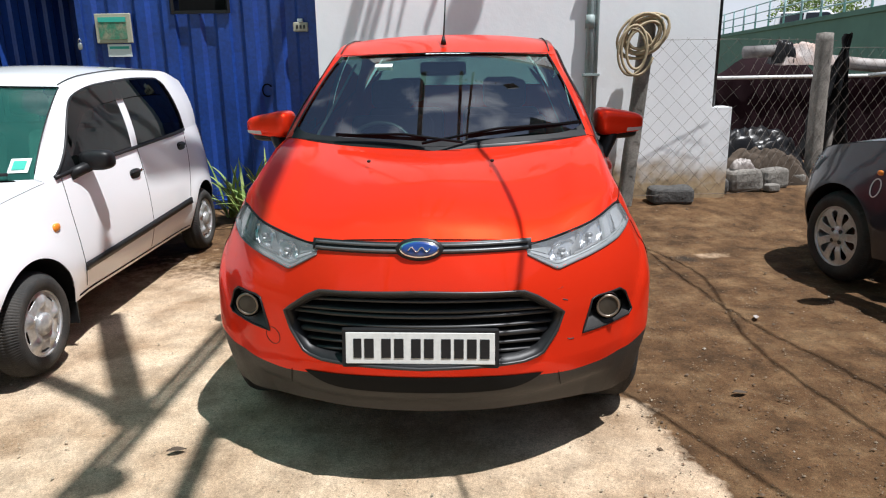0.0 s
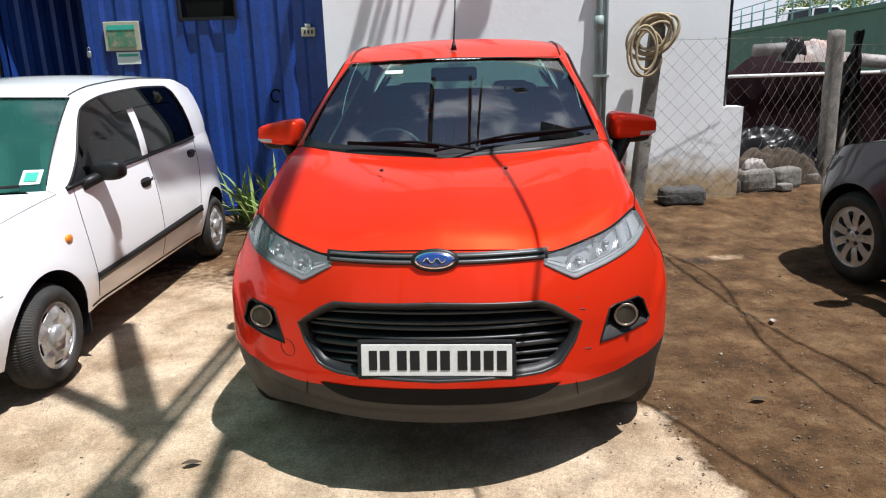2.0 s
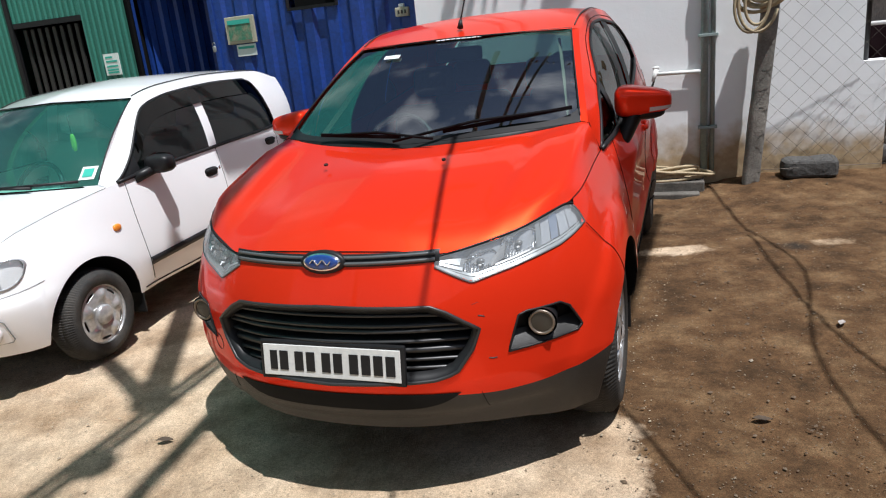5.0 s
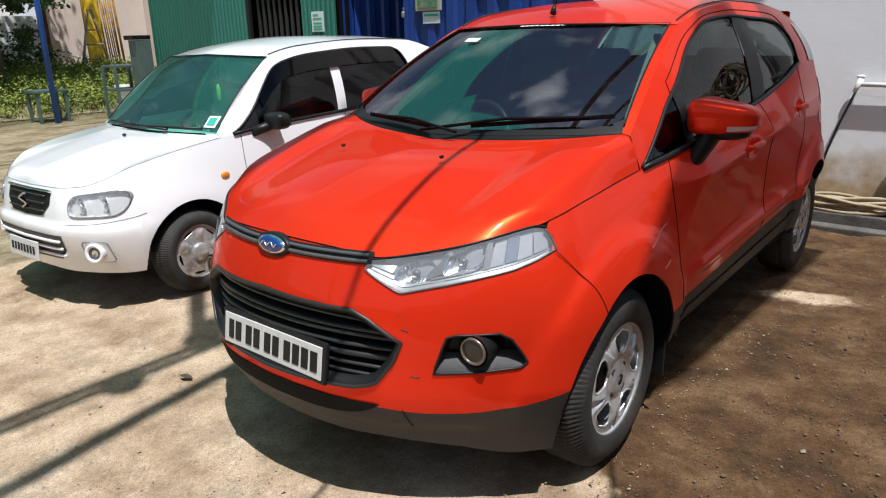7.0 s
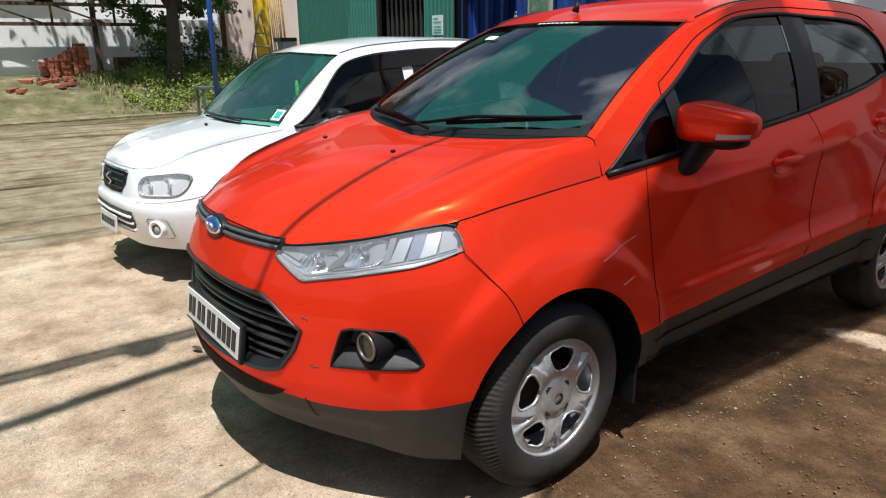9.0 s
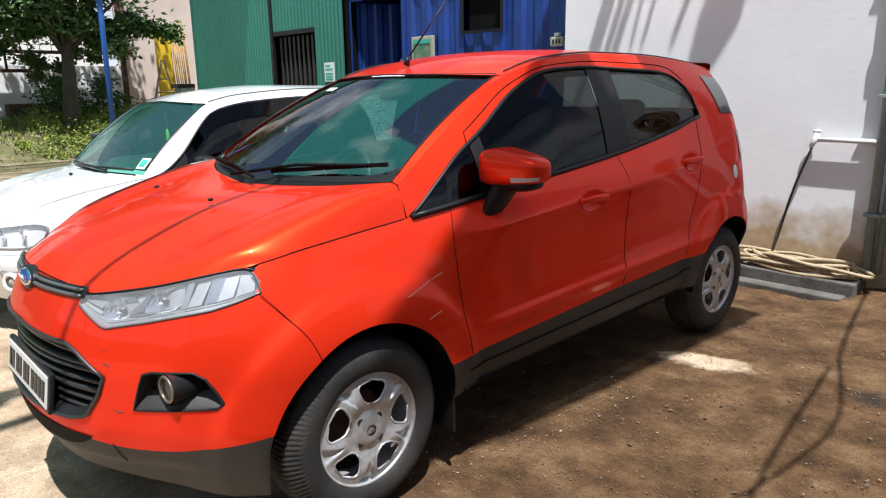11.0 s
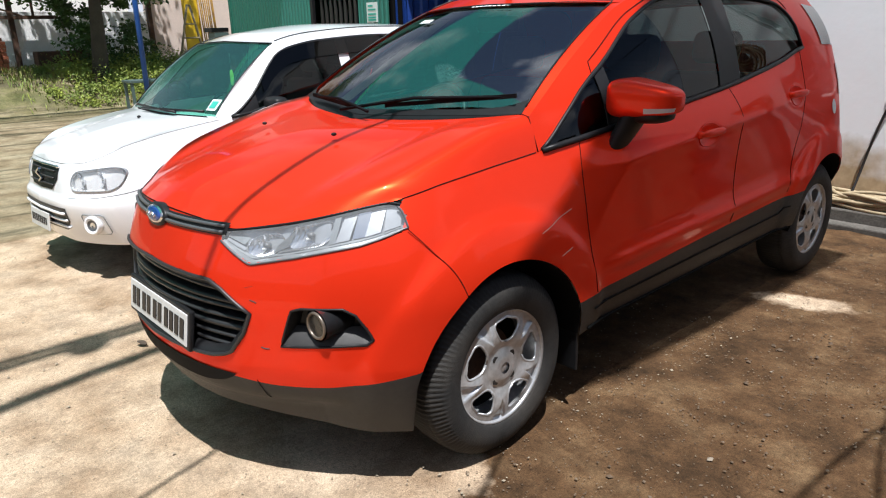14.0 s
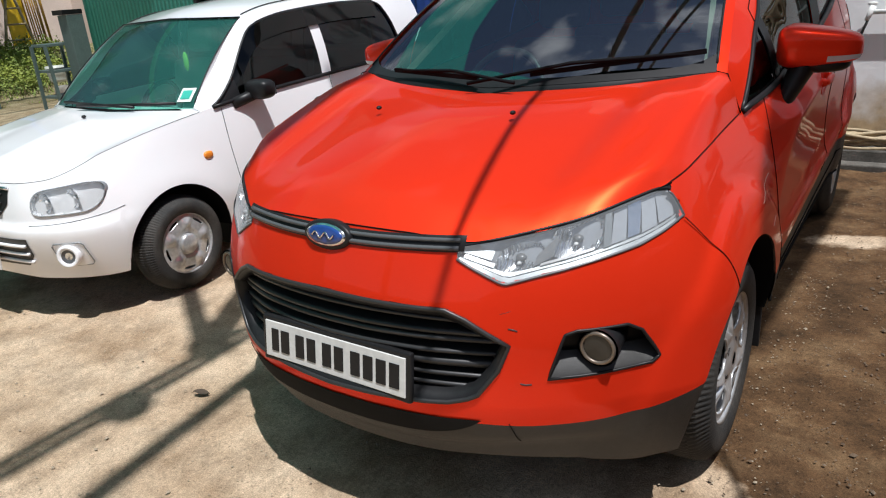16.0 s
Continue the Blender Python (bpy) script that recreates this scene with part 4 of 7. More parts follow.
        panel_line("sill_groove", car, pts if sgn > 0 else mirror_pts(pts), 0.0042)
        # headlamp: fluted reflector, bowls, light strip, clear lens
        ends = [.348 + .364 * (1 - (1 - k / 60) ** 1.6) for k in range(61)]
        back = [[lamp_point(sh, x, -.1 + 1.15 * j / 8, -.026 - .005 * math.cos(k * .52) + .005 * (j % 2 == 0)) for j in range(9)] for k, x in enumerate(ends)]
        hl = part("headlamp", sheets("headlamp", [flip(sheet(back, True))]), LAMP_SILVER, car, "slightly hazed clear headlamp with silver reflector")
        lens = sheet([[lamp_point(sh, x, j / 8, .003) for j in range(9)] for x in ends], True)
        part("lens", sheets("lens", [flip(lens)]), LENS, hl).visible_shadow = False
        edge = [lamp_point(sh, x, -.02, .002) for x in ends] + [lamp_point(sh, .712, v, .002) for v in (.1, .3, .5, .7, .9, 1.0)]
        part("lamp_rim", sheets("lamp_rim", [flip(tube(edge, 0.0032, 6))]), SATIN_GREY, hl)
        part("lamp_brow", sheets("lamp_brow", [flip(tube([lamp_point(sh, x, 1.04, -.002) for x in ends], 0.004, 6))]), BLACK, hl)
        wall = sheet([[p, p + Vector((-.006, .06, 0))] for p in edge])
        part("lamp_wall", sheets("lamp_wall", [flip(wall)]), LAMP_SILVER, hl)
        def lamp_piece(name, mat, x0, x1, lo0, lo1, hi0, hi1, d0, d1, n=10):
            """A patch inside the lamp, between two heights at either end and two depths."""
            g = [[lamp_point(sh, x0 + (x1 - x0) * k, lo0 + (lo1 - lo0) * k + (hi0 - lo0 + (hi1 - lo1 - hi0 + lo0) * k) * q, d0 + (d1 - d0) * q) for q in (0, .33, .67, 1)] for k in np.linspace(0, 1, n)]
            part(name, sheets(name, [flip(sheet(g))]), mat, hl)
        lamp_piece("lower_bezel", LAMP_GREY, .350, .70, .0, .0, .10, .08, -.003, -.007, 24)
        lamp_piece("lower_bezel", LAMP_GREY, .356, .70, .13, .11, .20, .16, -.006, -.010, 24)
        lamp_piece("light_strip", LAMP_SILVER, .360, .424, .26, .24, .40, .34, -.005, -.009)
        lamp_piece("inner_bezel", LAMP_GREY, .356, .415, .46, .40, .98, .62, -.010, -.020)
        # two dished reflectors with vertical facets, a dark wedge between them, and a stepped outer segment
        for cx, cz, rx, rz, n_f in ((.470, .806, .046, .032, 11), (.572, .838, .050, .040, 13)):
            dish = []
            for k in range(n_f * 4 + 1):
                u = k / (n_f * 4) * 2 - 1
                half = math.sqrt(max(0.0, 1 - abs(u) ** 2.6))
                dish.append([sh.front(cx + rx * u, cz + rz * half * v + .12 * rx * u, -.010 - .022 * (1 - u * u) * (1 - v * v) - .0022 * ((k % 4) in (1, 2))) for v in np.linspace(-1, 1, 11)])
            part("reflector", sheets("reflector", [flip(sheet(dish, True))], False), LAMP_MIRROR, hl)
            part("bulb_shield", sheets("bulb_shield", [flip(blob(sh.front(cx, cz, -.014), (.013, .012, .009), 2.2, 14, 10))]), SATIN_GREY, hl)
            part("bulb", sheets("bulb", [flip(blob(sh.front(cx, cz - .010, -.010), (.005, .008, .004), 2, 12, 8))]), INDICATOR, hl)
        lamp_piece("dark_fin", SATIN_GREY, .500, .535, .22, .34, .42, .80, -.006, -.012)
        lamp_piece("dark_fin", SATIN_GREY, .512, .600, .20, .22, .25, .27, -.005, -.008, 16)
        for k in range(4):
            x0 = .622 + .019 * k
            lamp_piece("outer_reflector", LAMP_MIRROR if k == 1 else LAMP_SILVER, x0, x0 + .0185, .20, .20, .90, .90, -.006 - .006 * (k % 2), -.016, 4)
        lamp_piece("divider", LAMP_GREY, .612, .622, .18, .18, .92, .92, -.006, -.008, 3)
        lamp_piece("upper_bezel", LAMP_GREY, .420, .70, .90, .92, .99, .99, -.014, -.006, 20)
        # fog lamp in its housing
        fg = part("fog_lamp", sheets("fog_lamp", [flip(sh.front_patch(lambda x: .505, lambda x: .655, .53, .757, 14, 6, -0.05, 1.3))]), BLACK, car, "round fog lamp in a black housing")
        ring = on_front(sh, FOG, 0.001, 6)
        part("fog_frame", sheets("fog_frame", [flip(tube(ring, 0.004, 6, True))]), BLACK, fg)
        wl_ = sheet([[p, p + Vector((-0.01, 0.06, 0.01))] for p in ring + ring[:1]])
        part("fog_wall", sheets("fog_wall", [flip(wl_)]), CLADDING, fg)
        ramp = sheet([[sh.front(x, .524, 0.0), sh.front(x, .545, -0.012), sh.front(x, .572, -0.040)] for x in np.linspace(.545, .748, 12)])
        part("fog_ramp", sheets("fog_ramp", [flip(ramp)]), CLADDING, fg)
        c0 = Vector((.640, -.574, .594))
        axis = Vector((-.006, .070, 0)).normalized()
        can = tube([c0 + axis * d for d in (.10, .075, .035, .012, -.006)], .042, 24, r_end=.048, cap=False)
        part("fog_can", sheets("fog_can", [flip(can)]), BLACK, fg)
        rg = tube([c0 + Vector((.038 * math.cos(t), -.007 + .0035 * math.cos(t), .038 * math.sin(t))) for t in np.linspace(0, 2 * math.pi, 25)[:-1]], .005, 6, True)
        part("fog_ring", sheets("fog_ring", [flip(rg)]), material("bronze_ring", (0.22, 0.18, 0.145), 0.35, 0.6, amount=0.2), fg)
        disc = sheet([[c0 + Vector((q * .036 * math.cos(t), -.006 + .003 * q * math.cos(t) - .004 * (1 - q * q), q * .036 * math.sin(t))) for t in np.linspace(0, 2 * math.pi, 25)] for q in (.01, .4, .7, 1)])
        part("fog_lens", sheets("fog_lens", [flip(disc)]), FOG_GLASS, fg)
        # seams: wing to bumper, doors, fuel flap side
        f = curve3([(0, -.325, .846), (0, -.272, .775), (0, -.222, .70), (0, -.195, .632)])
        pts = [sh.side(f(t).y, f(t).z, .0012) for t in np.linspace(0, 1, 26)]
        panel_line("wing_seam", car, pts if sgn > 0 else mirror_pts(pts), 0.0013)
        for line in (((.435, 1.005), (.415, .88), (.41, .74), (.425, .60), (.45, .468)), ((1.475, 1.115), (1.475, .9), (1.465, .7), (1.455, .52)),
                     ((2.27, 1.23), (2.22, 1.05), (2.14, .88), (2.08, .74), (2.04, .56))):
            f = curve3([(0, y, z) for y, z in line])
            pts = [sh.side(f(t).y, f(t).z, .0005) for t in np.linspace(0, 1, 16)]
            panel_line("door_seam", car, pts if sgn > 0 else mirror_pts(pts), 0.0016)
        pts = [sh.side(y, .33 + .02 * (y - .4), .004) for y in np.linspace(.42, 2.10, 20)]
        panel_line("sill_groove", car, pts if sgn > 0 else mirror_pts(pts), 0.006)
        # mud flap
        fp = box(.70, .835, .372, .384, .17, .44, .004)
        if sgn < 0:
            bmesh.ops.scale(fp, vec=(-1, 1, 1), verts=fp.verts)
            bmesh.ops.reverse_faces(fp, faces=fp.faces)
        part("mud_flap", fp, BLACK, car)
        # handles
        for y, z in ((1.19, .945), (2.09, 1.030)):
            p = sh.side(y, z)
            cup = sheet([[sh.side(y + .085 * q * math.cos(t), z + .045 * q * math.sin(t), .003) for t in np.linspace(0, 2 * math.pi, 33)] for q in (0.02, .2, .35, .5, .65, .75, .85, .93, 1)])
            hd = part("door_handle", sheets("door_handle", [flip(cup)]), RED, car)
            lip = [sh.side(y + .086 * math.cos(t), z + .046 * math.sin(t), .002) for t in np.linspace(0, 2 * math.pi, 29)[:-1]]
            part("handle_lip", sheets("handle_lip", [flip(tube(lip, .0022, 6, True))]), RED, hd)
            g = blob((p.x + .030, y, z + .010), (.012, .100, .017), 2.6, 16, 10)
            for dy in (-.085, .085):
                part("handle_foot", sheets("handle_foot", [flip(blob((p.x + .012, y + dy, z + .008), (.022, .018, .016), 2.6))]), RED, hd)
            part("grip", sheets("grip", [flip(g)]), RED, hd)
        # door mirror
        def shape(u):
            return Vector((u.x, u.y * (1 - .32 * u.x) + .10 * u.x, u.z * (1 - .26 * u.x) - .10 * u.x))
        cap = blob((.885, .665, 1.133), (.120, .088, .060), 4.0, 32, 20, shape)
        mr = part("door_mirror", sheets("door_mirror", [flip(cap)]), RED, car, "red door mirror with clear indicator strip")
        base = blob((.878, .672, 1.080), (.100, .074, .030), 2.6, 20, 10)
        part("mirror_base", sheets("mirror_base", [flip(base)]), BLACK, mr)
        stalk = sheet([[Vector((.792 + .055 * k + (.030 + .014 * k) * math.cos(t), .605 + .05 * k + (.052 + .02 * k) * math.sin(t), .945 + .135 * k)) for t in np.linspace(0, 2 * math.pi, 17)] for k in np.linspace(-.1, 1, 7)])
        part("mirror_stalk", sheets("mirror_stalk", [flip(stalk)]), BLACK, mr)
        root = lambda v: math.copysign(abs(v) ** .5, v)
        ind = sheet([[Vector((.885, .665, 1.133)) + Vector([1.02 * e * c for e, c in zip((.120, .088, .060), shape(Vector((root(math.cos(t)) * root(math.cos(p)), root(math.cos(t)) * root(math.sin(p)), root(math.sin(t))))))])
                      for t in (-.56 + .14 * q, -.16 + .03 * q)] for q in np.linspace(0, 1, 16) for p in [math.radians(-86 + 72 * q)]])
        part("mirror_indicator", sheets("mirror_indicator", [flip(ind)]), INDICATOR, mr)
        gl = sheet([[(x, .742, z) for z in (1.09, 1.165)] for x in (.815, .945)])
        part("mirror_glass", sheets("mirror_glass", [flip(gl)]), CHROME, mr)
        # tail lamp, quarter glass behind the last pillar
        tl = sheet([[sh.pt(i, z, .004) for z in np.linspace(.985, 1.15, 6)] for i in range(sh.index(2.745), sh.index(2.745) + 48, 2)])
        part("tail_lamp", sheets("tail_lamp", [flip(tl)]), TAIL_RED, car)
        qg = sheet([[red_side(2.585 - .10 * w + (.132 + .10 * w) * q, w, .004) for w in np.linspace(.02, .76, 8)] for q in np.linspace(0, 1, 8)])
        part("corner_glass", sheets("corner_glass", [flip(qg)]), PRIVACY, car)
    # scratches on the bumper corner and wing
    for pts, r, m in (([(.468, .655), (.478, .652), (.486, .648)], .0026, SCRATCH), ([(.45, .69), (.47, .695)], .0014, SCRATCH), ([(.49, .512), (.50, .508), (.512, .508)], .0028, SCRATCH)):
        panel_line("bumper_scratch", car, [sh.front(x, z, -.001) for x, z in pts], r, m)
    panel_line("wing_scratch", car, [sh.side(.16 + .18 * q, .745 + .045 * q, .0006) for q in np.linspace(0, 1, 14)], .0013, SCRATCH_PALE)
    panel_line("wing_scratch", car, [sh.side(.24 + .06 * q, .655 + .015 * q, .0006) for q in np.linspace(0, 1, 8)], .0012, SCRATCH_PALE)
    bd = sheet([[sh.side(2.63 + .03 * q * math.cos(t), .93 + .04 * q * math.sin(t), .003) for t in np.linspace(0, 2 * math.pi, 13)] for q in (.05, 1)])
    part("round_sticker", sheets("round_sticker", [bd]), STICKER, car)
    # bonnet jets, aerial, wipers
    for x in (-.24, .24):
        part("washer_jet", sheets("washer_jet", [blob((x, -.215, 1.056), (.008, .010, .006))]), BLACK, car)
    ae = part("aerial", sheets("aerial", [tube([(0, .90, 1.525), (0, .915, 1.565)], .016, 10, r_end=.007)]), BLACK, car)
    part("aerial_mast", sheets("aerial_mast", [tube([(0, .915, 1.56), (0.005, 1.30, 1.98)], .0042, 6)]), BLACK, ae)
    for x0, x1, b1 in ((.12, -.38, .025), (-.05, .58, .085)):
        a = red_screen(abs(x0) / .655, 0.0, .03)
        piv = Vector((x0, a.y - .03, a.z - .01))
        tip = red_screen(abs(x1) / .65, b1, .02)
        tip = Vector((math.copysign(tip.x, x1), tip.y, tip.z))
        mid = piv.lerp(tip, .5) + Vector((0, -.012, .02))
        wp = part("wiper", sheets("wiper", [tube([piv, mid, tip], .0062, 6)]), WIPER, car)
        d = (tip - piv).normalized()
        part("wiper_blade", sheets("wiper_blade", [bar(piv.lerp(tip, .30) + Vector((0, .004, .002)), tip + d * .05, .011, .015)], False), WIPER, wp)
    # roof rear spoiler
    sp = sheet([[(x, 2.56 + .30 * k - .07 * (x / .55) ** 2 * k, float(zr - (zr - 1.531) * (abs(x) / .55) ** 2.4) - .004 * k - d) for k, zr, d in ((0, 1.574, 0), (.4, 1.562, -.004), (.8, 1.556, -.006), (.97, 1.553, .000), (1, 1.550, .012), (1, 1.548, .036), (.6, 1.552, .062), (.3, 1.556, .075))] for x in np.linspace(-.55, .55, 25)], True)
    part("roof_spoiler", sheets("roof_spoiler", [sp]), RED, car)
    # windscreen stickers and inner mirror
    def patch(name, x0, x1, b0, b1, d, mat, lab=""):
        g = [[red_screen(abs(x) / .6, b, d) for b in (b0, b1)] for x in (x0, x1)]
        g = [[Vector((x, p.y, p.z)) for p in r] for r, x in zip(g, (x0, x1))]
        part(name, sheets(name, [sheet(g)], False), mat, car, lab)
    patch("windscreen_sticker", -.335, -.245, .80, .845, .002, STICKER, "small white paper sticker")
    for k in range(9):
        patch("windscreen_writing", -.085 + .026 * k, -.085 + .026 * k + .019, .975, .986, .004, STICKER)
    im = part("inner_mirror", box(-.12, .12, -.02, .02, -.035, .035, .015, 2), BLACK, car)
    im.matrix_basis = pose(0, .84, 1.40, -10, 0, 0)
    # pale trim on the far pillar's inside and the parcel shelf
    for sgn in (1, -1):
        g = sheet([[Vector((sgn * (.60 - .12 * k), .34 + .56 * k + d, 1.07 + .36 * k)) for d in (0.02, 0.10)] for k in np.linspace(0, 1, 8)])
        part("pillar_trim", sheets("pillar_trim", [g]), TRIM, car)
    part("roof_lining", sheets("roof_lining", [sheet([[(x, y, 1.50 - .05 * (x / .5) ** 2 - .06 * max(0, 1.1 - y) + .02) for x in np.linspace(-.5, .5, 9)] for y in np.linspace(.95, 2.7, 8)])]), TRIM, car)


dress_red()


# ---- white hatchback
def dress_white():
    car, sh = white, white_sh
    for sgn in (1, -1):
        flip = (lambda q: q) if sgn > 0 else mirrored
        lo, hi = (lambda x: white_lamp(x, -1)), (lambda x: white_lamp(x, 1))
        hl = part("headlamp", sheets("headlamp", [flip(sh.front_patch(lo, hi, .386, .644, 30, 8, -.016, 1.2))]), LAMP_PALE, car, "clear rounded headlamp with silver reflector")
        part("lens", sheets("lens", [flip(sh.front_patch(lo, hi, .386, .644, 30, 8, .010, 1.2))]), LENS, hl).visible_shadow = False
        us = .515 + .129 * np.sin(np.linspace(-math.pi / 2, math.pi / 2, 30))
        ring = [sh.front(x, lo(x), .006) for x in us] + [sh.front(x, hi(x), .006) for x in us[::-1]]
        part("lamp_rim", sheets("lamp_rim", [flip(tube(ring, .0030, 6, True))]), LAMP_SILVER, hl)
        part("lamp_wall", sheets("lamp_wall", [flip(sheet([[p, p + Vector((0, .06, 0))] for p in ring + ring[:1]]))]), LAMP_SILVER, hl)
        part("lamp_bowl", sheets("lamp_bowl", [flip(bowl(sh, .455, .602, .048, .004, .022))]), LAMP_MIRROR, hl)
        part("lamp_bowl", sheets("lamp_bowl", [flip(bowl(sh, .562, .614, .046, .004, .022))]), LAMP_MIRROR, hl)
        part("bulb", sheets("bulb", [flip(blob(sh.front(.455, .602, -.008), (.014, .014, .014)))]), INDICATOR, hl)
        part("bulb", sheets("bulb", [flip(blob(sh.front(.562, .614, -.008), (.012, .014, .012)))]), INDICATOR, hl)
        # fog lamp
        fx, fz = .535, .350
        fl = part("fog_lamp", sheets("fog_lamp", [flip(sh.front_patch(lambda x: fz - .06, lambda x: fz + .065, fx - .065, fx + .065, 10, 6, .004))]), WHITE_PAINT, car, "round fog lamp in a white surround")
        c = sh.front(fx, fz, .014)
        n_ = Vector((.55, -1, .05)).normalized()
        s_ = n_.cross(Vector((0, 0, 1))).normalized()
        u_ = s_.cross(n_)
        rec = [sh.front(fx + x, fz + z, .005) for x, z in ((-.058, -.06), (.050, -.06), (.060, -.045), (.060, .05), (.050, .062), (-.050, .062), (-.060, .05))]
        part("fog_recess", sheets("fog_recess", [flip(tube(rec, .003, 6, True))]), LAMP_GREY, fl)
        i0, i1 = int(np.argmax(sh.x > .36)), sh.index(-.27)
        pts = [sh.pt(i, .500 + .045 * ((i - i0) / (i1 - i0)) ** 2, .001) for i in range(i0, i1, 3)]
        panel_line("bumper_gap", car, pts if sgn > 0 else mirror_pts(pts), .0018, LAMP_GREY)
        dish = [[c + n_ * d + (s_ * math.cos(t) + u_ * math.sin(t)) * r for t in np.linspace(0, 2 * math.pi, 25)] for r, d in ((.054, -.02), (.054, .016), (.046, .022), (.034, .012), (.018, .006), (.002, .004))]
        part("fog_bezel", sheets("fog_bezel", [flip(sheet(dish[:4], True))]), WHITE_PAINT, fl)
        part("fog_ring", sheets("fog_ring", [flip(sheet(dish[3:5], True))]), SATIN_GREY, fl)
        part("fog_lens", sheets("fog_lens", [flip(sheet(dish[4:], True))]), LAMP_MIRROR, fl)
        # flank: moulding, indicator, handles, seams, mirror
        g = sheet([[sh.side(y, z + .036 * (y - .45), d) for z, d in ((.386, .001), (.390, .012), (.430, .012), (.434, .001))] for y in np.linspace(.42, 2.02, 30)])
        part("side_moulding", sheets("side_moulding", [flip(g)]), BLACK, car)
        part("side_indicator", sheets("side_indicator", [flip(blob(sh.side(.242, .666), (.012, .030, .020), 2.6))]), AMBER, car)
        for y, z in ((1.20, .792), (2.06, .870)):
            p = sh.side(y, z)
            hd = part("door_handle", sheets("door_handle", [flip(blob((p.x, y, z), (.012, .072, .030), 3))]), BLACK, car)
            part("grip", sheets("grip", [flip(blob((p.x + .012, y, z + .010), (.010, .062, .012), 3))]), BLACK, hd)
        part("door_lock", sheets("door_lock", [flip(blob(sh.side(1.305, .802), (.006, .012, .012)))]), CHROME, car)
        for line in (((.41, .885), (.40, .70), (.41, .52), (.45, .30)), ((1.335, .94), (1.33, .7), (1.32, .45), (1.32, .29)), ((2.20, .97), (2.16, .80), (2.08, .62), (2.02, .50))):
            f = curve3([(0, y, z) for y, z in line])
            pts = [sh.side(f(t).y, f(t).z, .0003) for t in np.linspace(0, 1, 14)]
            panel_line("door_seam", car, pts if sgn > 0 else mirror_pts(pts), .0022)
        pts = [sh.side(y, .272, .002) for y in np.linspace(.36, 2.02, 16)]
        panel_line("sill_groove", car, pts if sgn > 0 else mirror_pts(pts), .004)
        mr = part("door_mirror", sheets("door_mirror", [flip(blob((.768, .63, .950), (.088, .058, .054), 3.2, 20, 12))]), BLACK, car, "black plastic door mirror")
        part("mirror_stalk", sheets("mirror_stalk", [flip(tube([(.670, .50, .885), (.70, .56, .905), (.745, .62, .93)], .032, 8))]), BLACK, mr)
        part("mirror_glass", sheets("mirror_glass", [flip(sheet([[(x, .690, z) for z in (.915, .985)] for x in (.705, .830)]))]), CHROME, mr)
        # rain visor over the windows
        vis = sheet([[white_side(y, w, .010) for w in (max(.05, 1.0 * wtop - .22), wtop + .03)] for y in np.linspace(.62, 2.02, 40)
                     for wtop in [float(np.interp(y, [.5, .7, .85, 1.1, 1.6, 1.98, 2.07], [.40, .74, .86, .875, .875, .865, .82]))]], True)
        part("rain_visor", sheets("rain_visor", [flip(vis)]), DARK_GLASS, car)
        fp = box(.58, .705, .322, .332, .13, .33, .003)
        if sgn < 0:
            bmesh.ops.scale(fp, vec=(-1, 1, 1), verts=fp.verts)
            bmesh.ops.reverse_faces(fp, faces=fp.faces)
        part("mud_flap", fp, BLACK, car)
        tl = sheet([[sh.pt(i, z, .004) for z in np.linspace(.66, .95, 6)] for i in range(sh.index(2.67), sh.index(2.67) + 16)])
        part("tail_lamp", sheets("tail_lamp", [flip(tl)]), TAIL_RED, car)
    # grilles, badge shape, plate
    gl, gh = linear([(0, .525), (.17, .530), (.245, .600)]), linear([(0, .672), (.245, .672)])
    g = sh.front_patch(gl, gh, 0, .240, 14, 6, .004)
    gr = part("grille", sheets("grille", [g, mirrored(g)]), BLACK, car, "black grille with a silver emblem")
    for z in (.56, .60, .64):
        pts = [sh.front(x, z, .010) for x in np.linspace(0, .20, 8)]
        part("grille_slat", sheets("grille_slat", [tube(mirror_pts(pts[::-1])[:-1] + pts, .006, 5)]), CLADDING, gr)
    pts = [sh.front(x, .668, .008) for x in np.linspace(0, .245, 10)]
    part("grille_trim", sheets("grille_trim", [tube(mirror_pts(pts[::-1])[:-1] + pts, .009, 6)]), CHROME, gr)
    c = sh.front(0, .60, .018)
    part("emblem", sheets("emblem", [bar(c + Vector((-.045, 0, .012)), c + Vector((.02, 0, .042)), .012, .016, (0, 1, 0)), bar(c + Vector((.045, 0, -.012)), c + Vector((-.02, 0, -.042)), .012, .016, (0, 1, 0)),
                                     bar(c + Vector((-.045, 0, .012)), c + Vector((.045, 0, -.012)), .012, .018, (0, 1, 0))], False), CHROME, gr)
    g = sh.front_patch(linear([(0, .285), (.30, .295), (.365, .36)]), linear([(0, .440), (.365, .440)]), 0, .36, 16, 5, .003)
    lg = part("lower_grille", sheets("lower_grille", [g, mirrored(g)]), CLADDING, car)
    for z in (.320, .362, .405):
        pts = [sh.front(x, z, .008) for x in np.linspace(0, .345, 12)]
        part("lower_slat", sheets("lower_slat", [tube(mirror_pts(pts[::-1])[:-1] + pts, .009, 6)]), WHITE_PAINT, lg)
    pl = part("number_plate", box(-.17, .17, -.006, .004, -.055, .055, .004), PLATE_WHITE, car, "white number plate")
    pl.matrix_basis = pose(-.03, -.642, .325, -6, 0, 0)
    for k in range(8):
        part("plate_bar", box(-.14 + .036 * k, -.14 + .036 * k + .022, -.0085, -.0055, -.022, .022), BLACK, pl)
